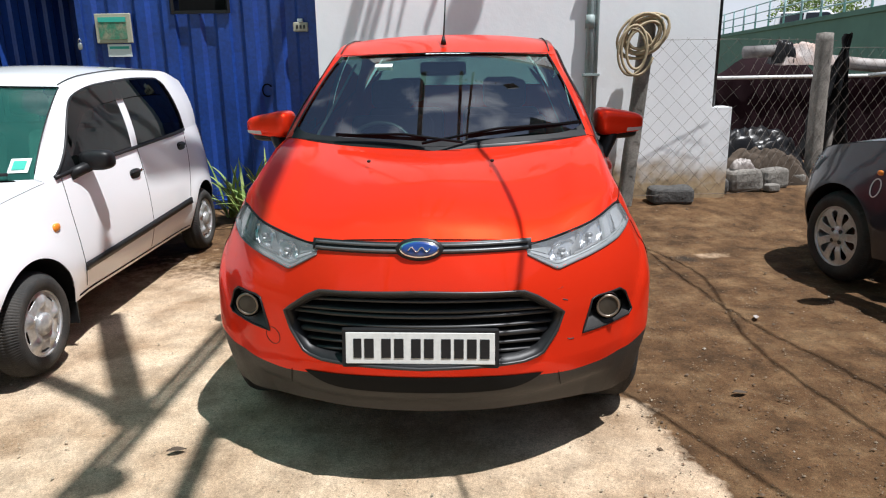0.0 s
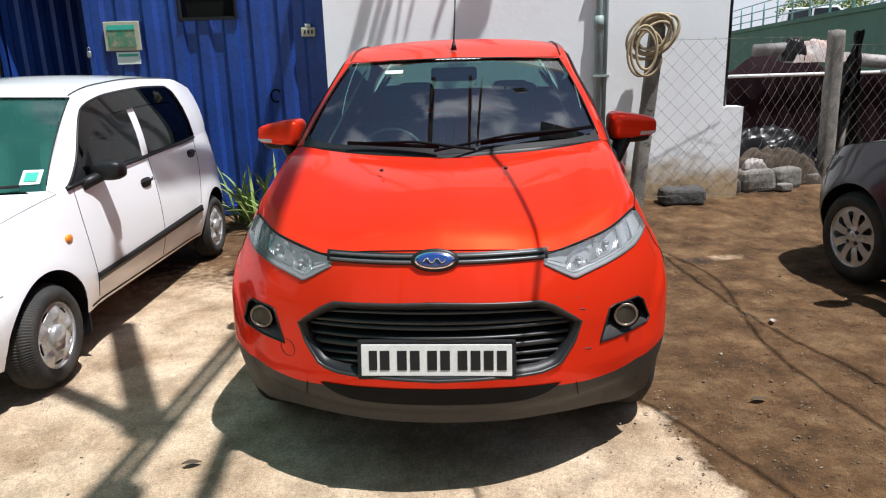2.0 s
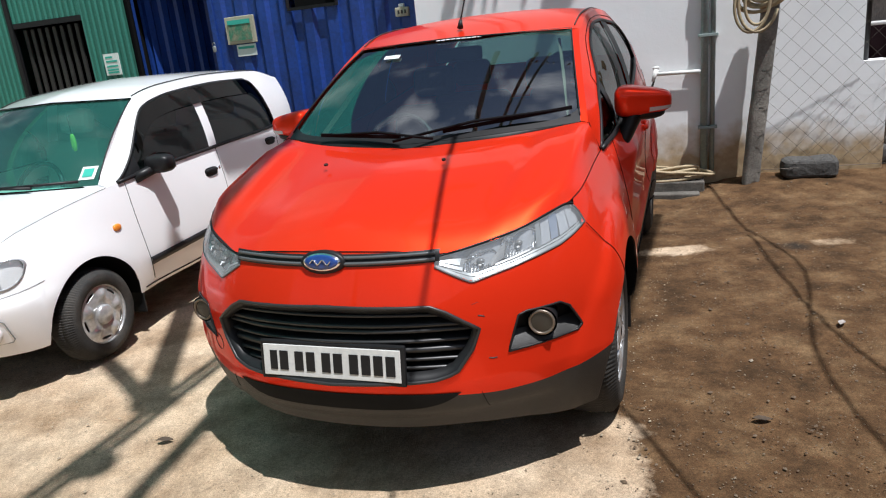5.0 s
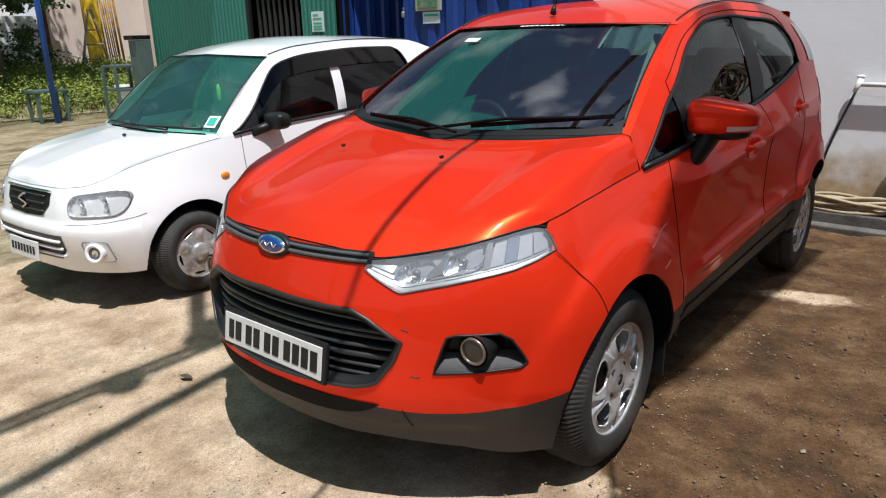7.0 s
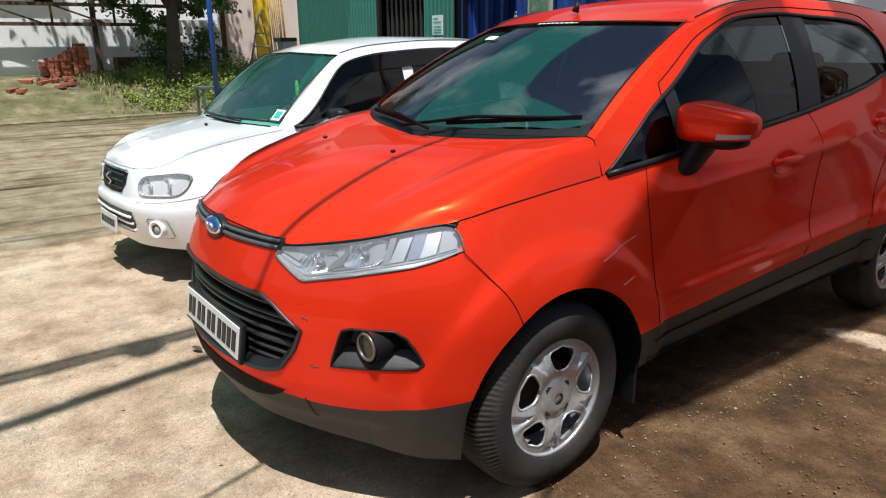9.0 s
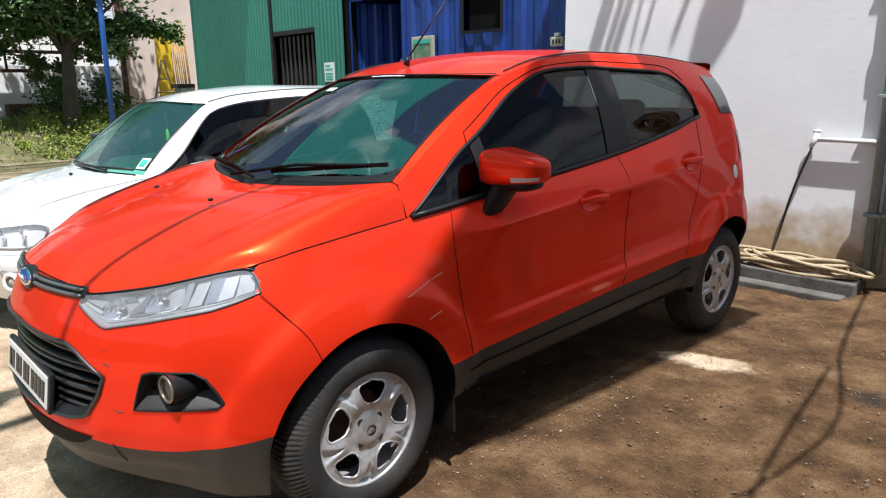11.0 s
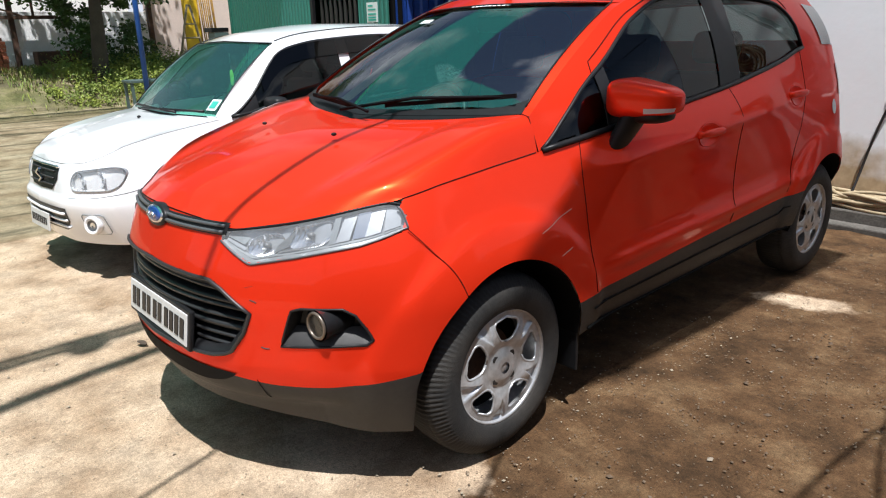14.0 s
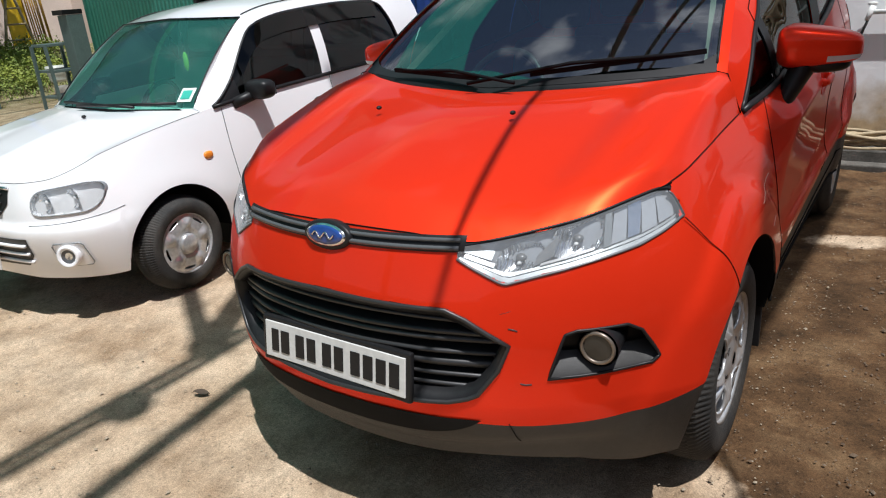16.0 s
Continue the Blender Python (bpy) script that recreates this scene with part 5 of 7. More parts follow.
    # bumper to wing line, wipers, stickers, hanging charm
    for x0, x1, b1 in ((-.12, -.50, .02), (.10, .50, .03)):
        a = white_screen(abs(x0) / .615, 0.0, .02)
        tip = white_screen(abs(x1) / .615, b1, .014)
        tip = Vector((x1, tip.y, tip.z))
        part("wiper", sheets("wiper", [tube([Vector((x0 * 2.2 - x1, a.y - .02, a.z)), Vector((x0, a.y - .02, a.z + .01)), tip], .009, 6)]), BLACK, car)
    def patch(name, x0, x1, b0, b1, d, mat, lab=""):
        g = [[Vector((x, p.y, p.z)) for p in [white_screen(abs(x) / .58, b, d) for b in (b0, b1)]] for x in (x0, x1)]
        part(name, sheets(name, [sheet(g)], False), mat, car, lab)
    patch("windscreen_sticker", .480, .575, .06, .19, .002, STICKER, "square green and white windscreen sticker")
    patch("sticker_print", .497, .558, .085, .165, .004, STICKER_GREEN)
    part("washer_jet", sheets("washer_jet", [blob((-.02, .06, .883), (.012, .013, .009))]), BLACK, car)
    part("charm_cord", sheets("charm_cord", [tube([(.12, .70, 1.27), (.12, .70, 1.15)], .004, 5)]), BLACK, car)
    part("hanging_charm", sheets("hanging_charm", [blob((.12, .70, 1.10), (.020, .010, .055), 2.4)]), material("charm_green", (.35, .50, .06), .6), car, "green and yellow hanging charm")
    part("roof_lining", sheets("roof_lining", [sheet([[(x, y, 1.37 - .05 * (x / .5) ** 2) for x in np.linspace(-.5, .5, 7)] for y in np.linspace(.85, 2.4, 6)])]), DASH, car)


dress_white()


# ---- charcoal hatchback
def dress_dark():
    car, sh = dark, dark_sh
    for sgn in (1, -1):
        flip = (lambda q: q) if sgn > 0 else mirrored
        lo, hi = linear([(.40, .62), (.62, .63), (.76, .70)]), linear([(.40, .735), (.62, .765), (.76, .80)])
        hl = part("headlamp", sheets("headlamp", [flip(sh.front_patch(lo, hi, .40, .75, 20, 6, .004, 1.4))]), LAMP_SILVER, car)
        part("lens", sheets("lens", [flip(sh.front_patch(lo, hi, .40, .75, 20, 6, .012, 1.4))]), LENS, hl).visible_shadow = False
        f = curve3([(0, y, z) for y, z in ((.52, .96), (.47, .80), (.45, .60), (.50, .30))])
        pts = [sh.side(f(t).y, f(t).z, .0003) for t in np.linspace(0, 1, 14)]
        panel_line("door_seam", car, pts if sgn > 0 else mirror_pts(pts), .003)
        part("side_indicator", sheets("side_indicator", [flip(blob(sh.side(.30, .76), (.010, .024, .016), 2.4))]), AMBER, car)
        ring = [sh.side(.30 + .035 * math.cos(t), .675 + .050 * math.sin(t) * (1 if math.sin(t) > 0 else 1.2), .002) for t in np.linspace(0, 2 * math.pi, 21)[:-1]]
        part("shield_sticker", sheets("shield_sticker", [flip(tube(ring, .004, 5, True))]), STICKER, car)
        for k, (z, a) in enumerate(((.80, .14), (.765, .17), (.735, .10), (.70, .16), (.665, .18), (.635, .15))):
            pts = [sh.side(y, z, .003) for y in np.linspace(.58, .58 + a, 4)]
            part("door_writing", sheets("door_writing", [flip(tube(pts, .007, 5))]), STICKER, car)
        mr = part("door_mirror", sheets("door_mirror", [flip(blob((.90, .62, 1.02), (.095, .065, .062), 3, 18, 10))]), DARK_PAINT, car)
        part("mirror_stalk", sheets("mirror_stalk", [flip(tube([(.75, .58, .96), (.83, .61, .99)], .026, 8))]), BLACK, mr)
    g = sh.front_patch(lambda x: .30, lambda x: .42, 0, .45, 12, 4, .004)
    part("grille", sheets("grille", [g, mirrored(g)]), DEEP, car)
    pl = part("number_plate", box(-.25, .25, -.01, .004, -.06, .06, .004), PLATE_WHITE, car, "white number plate")
    pl.matrix_basis = pose(0, -.735, .50, -4, 0, 0)
    for k in range(8):
        part("plate_bar", box(-.2 + .05 * k, -.2 + .05 * k + .03, -.0125, -.0095, -.03, .03), BLACK, pl)


dress_dark()


# ---------------------------------------------------------------- ground
def ground_height(x, y):
    """Nearly level yard, a bank of soil under the fence, a grown-over bank at the far west."""
    z = 0.17 * min(1.0, max(0.0, (y - 5.6) / 1.6)) ** 1.5 * min(1.0, max(0.0, (x - 1.0) / 0.6)) * (1.0 if y < 9 else max(0.0, 1 - (y - 9) / 4))
    if x < -12.6:
        z += 0.78 * (lambda t: t * t * (3 - 2 * t))(min(1.0, (-12.6 - x) / 3.0))
    return z


def ground_mix(x, y):
    """Shares of pale sand, brown soil and green growth."""
    w = 0.07 * noise.noise((x * 1.3, y * 1.3, 0.3)) + 0.06 * noise.noise((x * 5, y * 5, 1.7))
    # soil edge is pulled in under the red car, painting its shade darker
    edge = 0.90 + 0.30 * max(0.0, 2.75 - y) - 0.70 * min(1.0, max(0.0, (y - 2.9) / 0.5))
    soil = 0.5 + 0.5 * math.tanh((x + w - edge) / 0.07)
    back = 0.5 + 0.5 * math.tanh((y + 2.5 * w - 4.7) / 0.7) if x > -5 else 0.0
    soil = max(soil, back * 0.85)
    patch = math.exp(-(((x - 0.98) / 0.30) ** 2 + ((y - 5.12 - 0.25 * (x - 0.98)) / 0.13) ** 2) ** 1.5 * 1.2) if 0.4 < x < 1.7 else 0.0
    patch = max(patch, 0.8 * math.exp(-(((x - 1.95) / 0.16) ** 2 + ((y - 5.33) / 0.10) ** 2) ** 1.5))
    soil *= 1 - 0.8 * patch
    green = min(1.0, max(0.0, (-11.0 - x + 4 * w) / 2.5)) * 0.9 if x < -10 else 0.0
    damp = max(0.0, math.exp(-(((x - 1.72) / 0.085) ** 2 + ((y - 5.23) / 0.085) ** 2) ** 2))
    return soil, green, damp


def build_ground():
    near_x, near_y = np.arange(-5.0, 5.01, 0.06), np.arange(-1.0, 9.01, 0.06)
    xs = np.r_[-900, -300, -120, -60, -40, -30, np.arange(-24, -5.2, 0.4), near_x, np.arange(5.4, 12, 0.5), 16, 25, 50, 120, 300, 900]
    ys = np.r_[-900, -300, -100, -40, -20, -10, -6, -4, -2.5, -1.6, near_y, np.arange(9.3, 16, 0.4), 20, 30, 60, 120, 300, 900]
    verts, mix = [], []
    for y in ys:
        for x in xs:
            z = ground_height(x, y)
            if -6 < x < 6 and -2 < y < 9:
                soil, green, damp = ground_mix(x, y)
                z += 0.012 * noise.noise((x * 2.2, y * 2.2, 0)) + (0.004 + 0.010 * soil) * noise.noise((x * 9, y * 9, 4))
                z = max(z, -0.012) - 0.006
            else:
                soil, green, damp = ground_mix(x, y)
            verts.append((x, y, z))
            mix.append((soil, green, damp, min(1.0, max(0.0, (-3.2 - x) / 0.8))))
    n, m = len(ys), len(xs)
    faces = [(a * m + b, a * m + b + 1, (a + 1) * m + b + 1, (a + 1) * m + b) for a in range(n - 1) for b in range(m - 1)]
    me = mesh_of("ground", verts, faces, True)
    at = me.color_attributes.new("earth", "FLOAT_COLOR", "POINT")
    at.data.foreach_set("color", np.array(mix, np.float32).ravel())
    m_ = bpy.data.materials.new("earth")
    m_.use_nodes = True
    nd, ln = m_.node_tree.nodes, m_.node_tree.links
    b = nd["Principled BSDF"]
    b.inputs["Roughness"].default_value, b.inputs["Specular IOR Level"].default_value = 0.95, 0.2
    co = nd.new("ShaderNodeTexCoord")

    def nz(scale, detail=6.0, rough=0.6):
        t = nd.new("ShaderNodeTexNoise")
        t.inputs["Scale"].default_value, t.inputs["Detail"].default_value, t.inputs["Roughness"].default_value = scale, detail, rough
        ln.new(co.outputs["Object"], t.inputs["Vector"])
        return t.outputs["Fac"]

    def ramp(src, *stops):
        r = nd.new("ShaderNodeValToRGB")
        els = r.color_ramp.elements
        while len(els) < len(stops):
            els.new(0.5)
        for e, (p, c) in zip(els, stops):
            e.position, e.color = p, rgb(*c)
        ln.new(src, r.inputs["Fac"])
        return r.outputs["Color"]

    def blend(fac, a, c):
        x = nd.new("ShaderNodeMix")
        x.data_type = "RGBA"
        ln.new(fac, x.inputs["Factor"])
        ln.new(a, x.inputs["A"])
        ln.new(c, x.inputs["B"])
        return x.outputs["Result"]
    sand = ramp(nz(2.2), (0.32, (0.30, 0.205, 0.125)), (0.47, (0.475, 0.352, 0.236)), (0.68, (0.64, 0.505, 0.362)))
    soil = ramp(nz(3.4, 8, 0.7), (0.32, (0.042, 0.024, 0.0112)), (0.5, (0.112, 0.061, 0.028)), (0.68, (0.200, 0.126, 0.064)))
    green = ramp(nz(2.0), (0.34, (0.06, 0.075, 0.02)), (0.52, (0.13, 0.13, 0.05)), (0.72, (0.30, 0.25, 0.16)))
    va = nd.new("ShaderNodeVertexColor")
    va.layer_name = "earth"
    sep = nd.new("ShaderNodeSeparateColor")
    ln.new(va.outputs["Color"], sep.inputs["Color"])
    rough_edge = nd.new("ShaderNodeMath")
    rough_edge.operation = "MULTIPLY_ADD"
    ln.new(nz(16, 5), rough_edge.inputs[0])
    rough_edge.inputs[1].default_value, rough_edge.inputs[2].default_value = 0.9, -0.45
    add = nd.new("ShaderNodeMath")
    add.operation, add.use_clamp = "ADD", True
    ln.new(sep.outputs["Red"], add.inputs[0])
    ln.new(rough_edge.outputs[0], add.inputs[1])
    steep = nd.new("ShaderNodeMapRange")
    steep.inputs["From Min"].default_value, steep.inputs["From Max"].default_value = 0.32, 0.66
    ln.new(add.outputs[0], steep.inputs["Value"])
    c = blend(steep.outputs["Result"], sand, soil)
    c = blend(sep.outputs["Green"], c, green)
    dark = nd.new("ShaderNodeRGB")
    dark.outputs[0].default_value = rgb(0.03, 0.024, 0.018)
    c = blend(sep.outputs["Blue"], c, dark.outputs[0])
    # dark ruts across the far part of the yard
    lay = nd.new("ShaderNodeMapping")
    lay.inputs["Rotation"].default_value, lay.inputs["Scale"].default_value = (0, 0, -0.28), (3.2, 0.32, 1)
    ln.new(co.outputs["Object"], lay.inputs["Vector"])
    rut = nd.new("ShaderNodeTexNoise")
    rut.inputs["Scale"].default_value, rut.inputs["Detail"].default_value, rut.inputs["Roughness"].default_value = 1.0, 7, 0.68
    ln.new(lay.outputs["Vector"], rut.inputs["Vector"])
    deep = nd.new("ShaderNodeMapRange")
    deep.inputs["From Min"].default_value, deep.inputs["From Max"].default_value = 0.49, 0.36
    ln.new(rut.outputs["Fac"], deep.inputs["Value"])
    share = nd.new("ShaderNodeMath")
    share.operation = "MULTIPLY"
    ln.new(deep.outputs["Result"], share.inputs[0])
    ln.new(va.outputs["Alpha"], share.inputs[1])
    mud = nd.new("ShaderNodeRGB")
    mud.outputs[0].default_value = rgb(0.10, 0.085, 0.05)
    c = blend(share.outputs[0], c, mud.outputs[0])
    # scattered grit, darker and paler
    speck = nd.new("ShaderNodeTexVoronoi")
    speck.inputs["Scale"].default_value = 55
    ln.new(co.outputs["Object"], speck.inputs["Vector"])
    sp = nd.new("ShaderNodeMapRange")
    sp.inputs["From Min"].default_value, sp.inputs["From Max"].default_value = 0.10, 0.24
    sp.inputs["To Min"].default_value, sp.inputs["To Max"].default_value = 0.72, 1.0
    ln.new(speck.outputs["Distance"], sp.inputs["Value"])
    hs = nd.new("ShaderNodeHueSaturation")
    fine = nd.new("ShaderNodeMapRange")
    fine.inputs["From Min"].default_value, fine.inputs["From Max"].default_value = 0.3, 0.7
    fine.inputs["To Min"].default_value, fine.inputs["To Max"].default_value = 0.72, 1.25
    ln.new(nz(70, 6, 0.75), fine.inputs["Value"])
    mu = nd.new("ShaderNodeMath")
    mu.operation = "MULTIPLY"
    ln.new(sp.outputs["Result"], mu.inputs[0])
    ln.new(fine.outputs["Result"], mu.inputs[1])
    # sharp grit, a few millimetres across
    grit = nd.new("ShaderNodeMapRange")
    grit.inputs["From Min"].default_value, grit.inputs["From Max"].default_value = 0.32, 0.68
    grit.inputs["To Min"].default_value, grit.inputs["To Max"].default_value = 0.66, 1.36
    ln.new(nz(210, 3, 0.8), grit.inputs["Value"])
    mu2 = nd.new("ShaderNodeMath")
    mu2.operation = "MULTIPLY"
    ln.new(mu.outputs[0], mu2.inputs[0])
    ln.new(grit.outputs["Result"], mu2.inputs[1])
    # broad trodden stains
    stain = nd.new("ShaderNodeMapRange")
    stain.inputs["From Min"].default_value, stain.inputs["From Max"].default_value = 0.36, 0.56
    stain.inputs["To Min"].default_value, stain.inputs["To Max"].default_value = 0.74, 1.05
    ln.new(nz(5.5, 8, 0.68), stain.inputs["Value"])
    mu3 = nd.new("ShaderNodeMath")
    mu3.operation = "MULTIPLY"
    ln.new(mu2.outputs[0], mu3.inputs[0])
    ln.new(stain.outputs["Result"], mu3.inputs[1])
    ln.new(mu3.outputs[0], hs.inputs["Value"])
    ln.new(c, hs.inputs["Color"])
    ln.new(hs.outputs["Color"], b.inputs["Base Color"])
    bp = nd.new("ShaderNodeBump")
    bp.inputs["Strength"].default_value, bp.inputs["Distance"].default_value = 0.6, 0.03
    ln.new(nz(60, 8, 0.85), bp.inputs["Height"])
    ln.new(bp.outputs["Normal"], b.inputs["Normal"])
    return tagged(part("ground", me, m_), "pale sandy yard merging into dark brown soil", "ground", "", "structure")


build_ground()


# ---------------------------------------------------------------- white wall, kerb, pipes
WALL_Y = 6.98


def build_wall():
    w = thing("wall_north", "whitewashed rough plaster wall with a stained foot", "wall", kind="structure")
    bm = bmesh.new()
    outline = [(-1.385, 0.0), (2.575, 0.0), (2.575, 1.005), (2.385, 1.005), (2.375, 4.2), (-1.385, 4.2)]
    vs = [[bm.verts.new((x, y, z)) for x, z in outline] for y in (WALL_Y, WALL_Y + 0.23)]
    bm.faces.new(vs[0])
    bm.faces.new(vs[1][::-1])
    for k in range(6):
        j = (k + 1) % 6
        bm.faces.new((vs[0][j], vs[0][k], vs[1][k], vs[1][j]))
    m = bpy.data.materials.new("stained_whitewash")
    m.use_nodes = True
    n, l = m.node_tree.nodes, m.node_tree.links
    b = n["Principled BSDF"]
    b.inputs["Roughness"].default_value, b.inputs["Specular IOR Level"].default_value = 0.9, 0.25
    co, sep = n.new("ShaderNodeTexCoord"), n.new("ShaderNodeSeparateXYZ")
    l.new(co.outputs["Object"], sep.inputs[0])
    t1, t2, t3 = (n.new("ShaderNodeTexNoise") for _ in range(3))
    for t, s in ((t1, 1.8), (t2, 24), (t3, 5)):
        t.inputs["Scale"].default_value, t.inputs["Detail"].default_value = s, 7
        l.new(co.outputs["Object"], t.inputs["Vector"])
    base = n.new("ShaderNodeValToRGB")
    base.color_ramp.elements[0].position, base.color_ramp.elements[1].position = 0.32, 0.68
    base.color_ramp.elements[0].color, base.color_ramp.elements[1].color = rgb(0.85, 0.86, 0.87), rgb(0.91, 0.92, 0.93)
    l.new(t1.outputs["Fac"], base.inputs["Fac"])
    # splashed, peeling foot of the wall
    hgt = n.new("ShaderNodeMath")
    hgt.operation = "MULTIPLY_ADD"
    l.new(t3.outputs["Fac"], hgt.inputs[0])
    hgt.inputs[1].default_value = -0.55
    l.new(sep.outputs["Z"], hgt.inputs[2])
    band = n.new("ShaderNodeMapRange")
    band.inputs["From Min"].default_value, band.inputs["From Max"].default_value = 0.04, 0.30
    band.inputs["To Min"].default_value, band.inputs["To Max"].default_value = 0.95, 0.0
    l.new(hgt.outputs[0], band.inputs["Value"])
    dirt = n.new("ShaderNodeValToRGB")
    dirt.color_ramp.elements[0].color, dirt.color_ramp.elements[1].color = rgb(0.28, 0.175, 0.075), rgb(0.56, 0.42, 0.25)
    l.new(t2.outputs["Fac"], dirt.inputs["Fac"])
    mx = n.new("ShaderNodeMix")
    mx.data_type = "RGBA"
    l.new(band.outputs["Result"], mx.inputs["Factor"])
    l.new(base.outputs["Color"], mx.inputs["A"])
    l.new(dirt.outputs["Color"], mx.inputs["B"])
    l.new(mx.outputs["Result"], b.inputs["Base Color"])
    bp = n.new("ShaderNodeBump")
    bp.inputs["Strength"].default_value, bp.inputs["Distance"].default_value = 0.14, 0.010
    l.new(t2.outputs["Fac"], bp.inputs["Height"])
    l.new(bp.outputs["Normal"], b.inputs["Normal"])
    part("plaster", bm, m, w)
    # rest of the building behind
    part("side_wall", box(-1.385, -1.15, WALL_Y + 0.231, 12, 0, 4.2), m, w)
    part("side_wall", box(2.14, 2.375, WALL_Y + 0.231, 12, 0, 4.2), m, w)
    part("roof_slab", box(-1.38, 2.37, WALL_Y + 0.003, 12, 4.203, 4.35), CONCRETE, w)


build_wall()

KERB = material("dark_concrete", (0.12, 0.11, 0.095), 0.9, second=(0.055, 0.05, 0.042), scale=5, amount=0.8, bump=0.22, bump_scale=95)
kerb = thing("kerb", "weathered concrete kerb block along the wall foot", "kerb", kind="structure")
part("slab", box(-1.2, 1.20, 6.72, 6.978, -0.05, 0.115, 0.012), KERB, kerb)
part("apron", box(-1.2, 1.16, 6.60, 6.718, -0.05, 0.035, 0.010), KERB, kerb)

for x, r, lab in ((1.195, 0.030, "grey-green drain pipe clamped to the white wall"), (1.262, 0.020, "thin galvanised conduit on the white wall")):
    pipe = thing("wall_pipe", lab, "pipe", group="pipes on the wall")
    part("tube", sheets("tube", [tube([(x, WALL_Y - r - 0.012, 0.16), (x, WALL_Y - r - 0.012, 4.1)], r, 14)]), GREY_PIPE, pipe)
    for z in (0.55, 1.32, 2.25):
        part("clamp", box(x - r - 0.02, x + r + 0.02, WALL_Y - 2 * r - 0.018, WALL_Y - 0.001, z - 0.012, z + 0.012, 0.003), GREY_PIPE, pipe)
    if r > 0.025:
        part("coupling", sheets("coupling", [tube([(x, WALL_Y - r - 0.012, 1.74), (x, WALL_Y - r - 0.012, 1.86)], r + 0.012, 14)]), GREY_PIPE, pipe)

tap = thing("wall_tap", "white plastic water pipe with a tap on the wall", "tap")
WHITE_PLASTIC = material("white_plastic", (0.72, 0.72, 0.70), 0.4, amount=0.25)
part("pipe", sheets("pipe", [tube([(1.165, WALL_Y - 0.045, 1.03), (0.80, WALL_Y - 0.045, 1.03)], 0.017, 12)]), WHITE_PLASTIC, tap)
part("bracket", sheets("bracket", [tube([(1.165, WALL_Y - 0.045, 1.03), (1.165, WALL_Y - 0.02, 1.03)], 0.015, 10)]), WHITE_PLASTIC, tap)
part("valve", sheets("valve", [tube([(0.805, WALL_Y - 0.045, 1.07), (0.79, WALL_Y - 0.055, 1.02), (0.775, WALL_Y - 0.07, 0.975)], 0.022, 12, r_end=0.014)]), WHITE_PLASTIC, tap)
part("knob", sheets("knob", [blob((0.80, WALL_Y - 0.045, 1.085), (0.03, 0.014, 0.014), 2.5)]), WHITE_PLASTIC, tap)
hose = thing("thin_hose", "thin grey-black hose hanging from the tap to the kerb", "hose")
f = curve3([(0.785, WALL_Y - 0.07, 0.98), (0.70, WALL_Y - 0.06, 0.72), (0.62, WALL_Y - 0.03, 0.40), (0.58, WALL_Y - 0.10, 0.135)])
part("tube", sheets("tube", [tube([f(t) for t in np.linspace(0, 1, 18)], 0.009, 8)]), CLADDING, hose)

ROPE = material("old_garden_hose", (0.40, 0.32, 0.20), 0.7, second=(0.28, 0.21, 0.12), scale=12, amount=0.6)


def coil(name, label, path, r, parent_at):
    ob = thing(name, label, "hose", parent_at)
    part("hose", sheets("hose", [tube(path, r, 8)]), ROPE, ob)
    return ob


rng = random.Random(5)
path = []
for k in range(260):
    t = k / 26 * 2 * math.pi
    q = k / 260
    rx, ry = 0.36 + 0.10 * math.sin(t * 0.37 + 1), 0.085 + 0.025 * math.sin(t * 0.53)
    path.append((rx * math.cos(t) + 0.07 * math.sin(t * 0.21), ry * math.sin(t) - 0.01, 0.135 + 0.07 * q + 0.020 * math.sin(t * 2.3) + (0.05 if 0.45 < q < 0.5 else 0)))
coil("hose_pile", "pale rubber hose heaped in loops on the kerb", path, 0.013, pose(0.78, 6.845, 0))


# ---------------------------------------------------------------- fence
P1, P2 = Vector((1.555, 6.80, 0.10)), Vector((3.80, 7.85, 0.08))


def concrete_post(foot, top, w, lab):
    ob = thing("fence_post", lab, "post", group="concrete fence posts")
    rows = []
    for k in range(25):
        p = Vector(foot).lerp(Vector(top), k / 24)
        row = []
        for a in range(17):
            t = 2 * math.pi * a / 16
            sq = min(1 / max(abs(math.cos(t)), 1e-3), 1 / max(abs(math.sin(t)), 1e-3))
            rr = w / 2 * min(sq, 1.22) * (1 + 0.10 * noise.noise((p.x + math.cos(t), math.sin(t) * 2, k * 0.5)))
            row.append((p.x + rr * math.cos(t), p.y + rr * math.sin(t), p.z))
        rows.append(row)
    rows.append([tuple(Vector(top) + Vector((0, 0, 0.01)))] * 17)
    part("shaft", sheets("shaft", [sheet(rows)]), CONCRETE, ob)
    return ob


concrete_post(P1 - Vector((0, 0, 0.15)), (1.70, 6.80, 1.80), 0.135, "leaning rough concrete fence post carrying a coiled hose")
concrete_post(P2 - Vector((0, 0, 0.15)), (3.76, 7.85, 1.70), 0.145, "rough weathered concrete fence post in brown soil")

WIRE = material("rusty_galvanised_wire", (0.15, 0.13, 0.11), 0.6, 0.5, amount=0.6, scale=20)
fence = thing("chain_link_fence", "rusty chain-link fence hung between concrete posts", "fence")


def fence_run(a, b, z0, z1, cell=0.155):
    a, b = Vector(a), Vector(b)
    d = (b - a)
    L = d.length
    d.normalize()
    out = Vector((d.y, -d.x, 0)) * 0.09
    H = z1 - z0
    n = int((L + H) / cell) + 1
    for k in range(n):
        for sgn in (1, -1):
            s0 = k * cell - H if sgn > 0 else k * cell
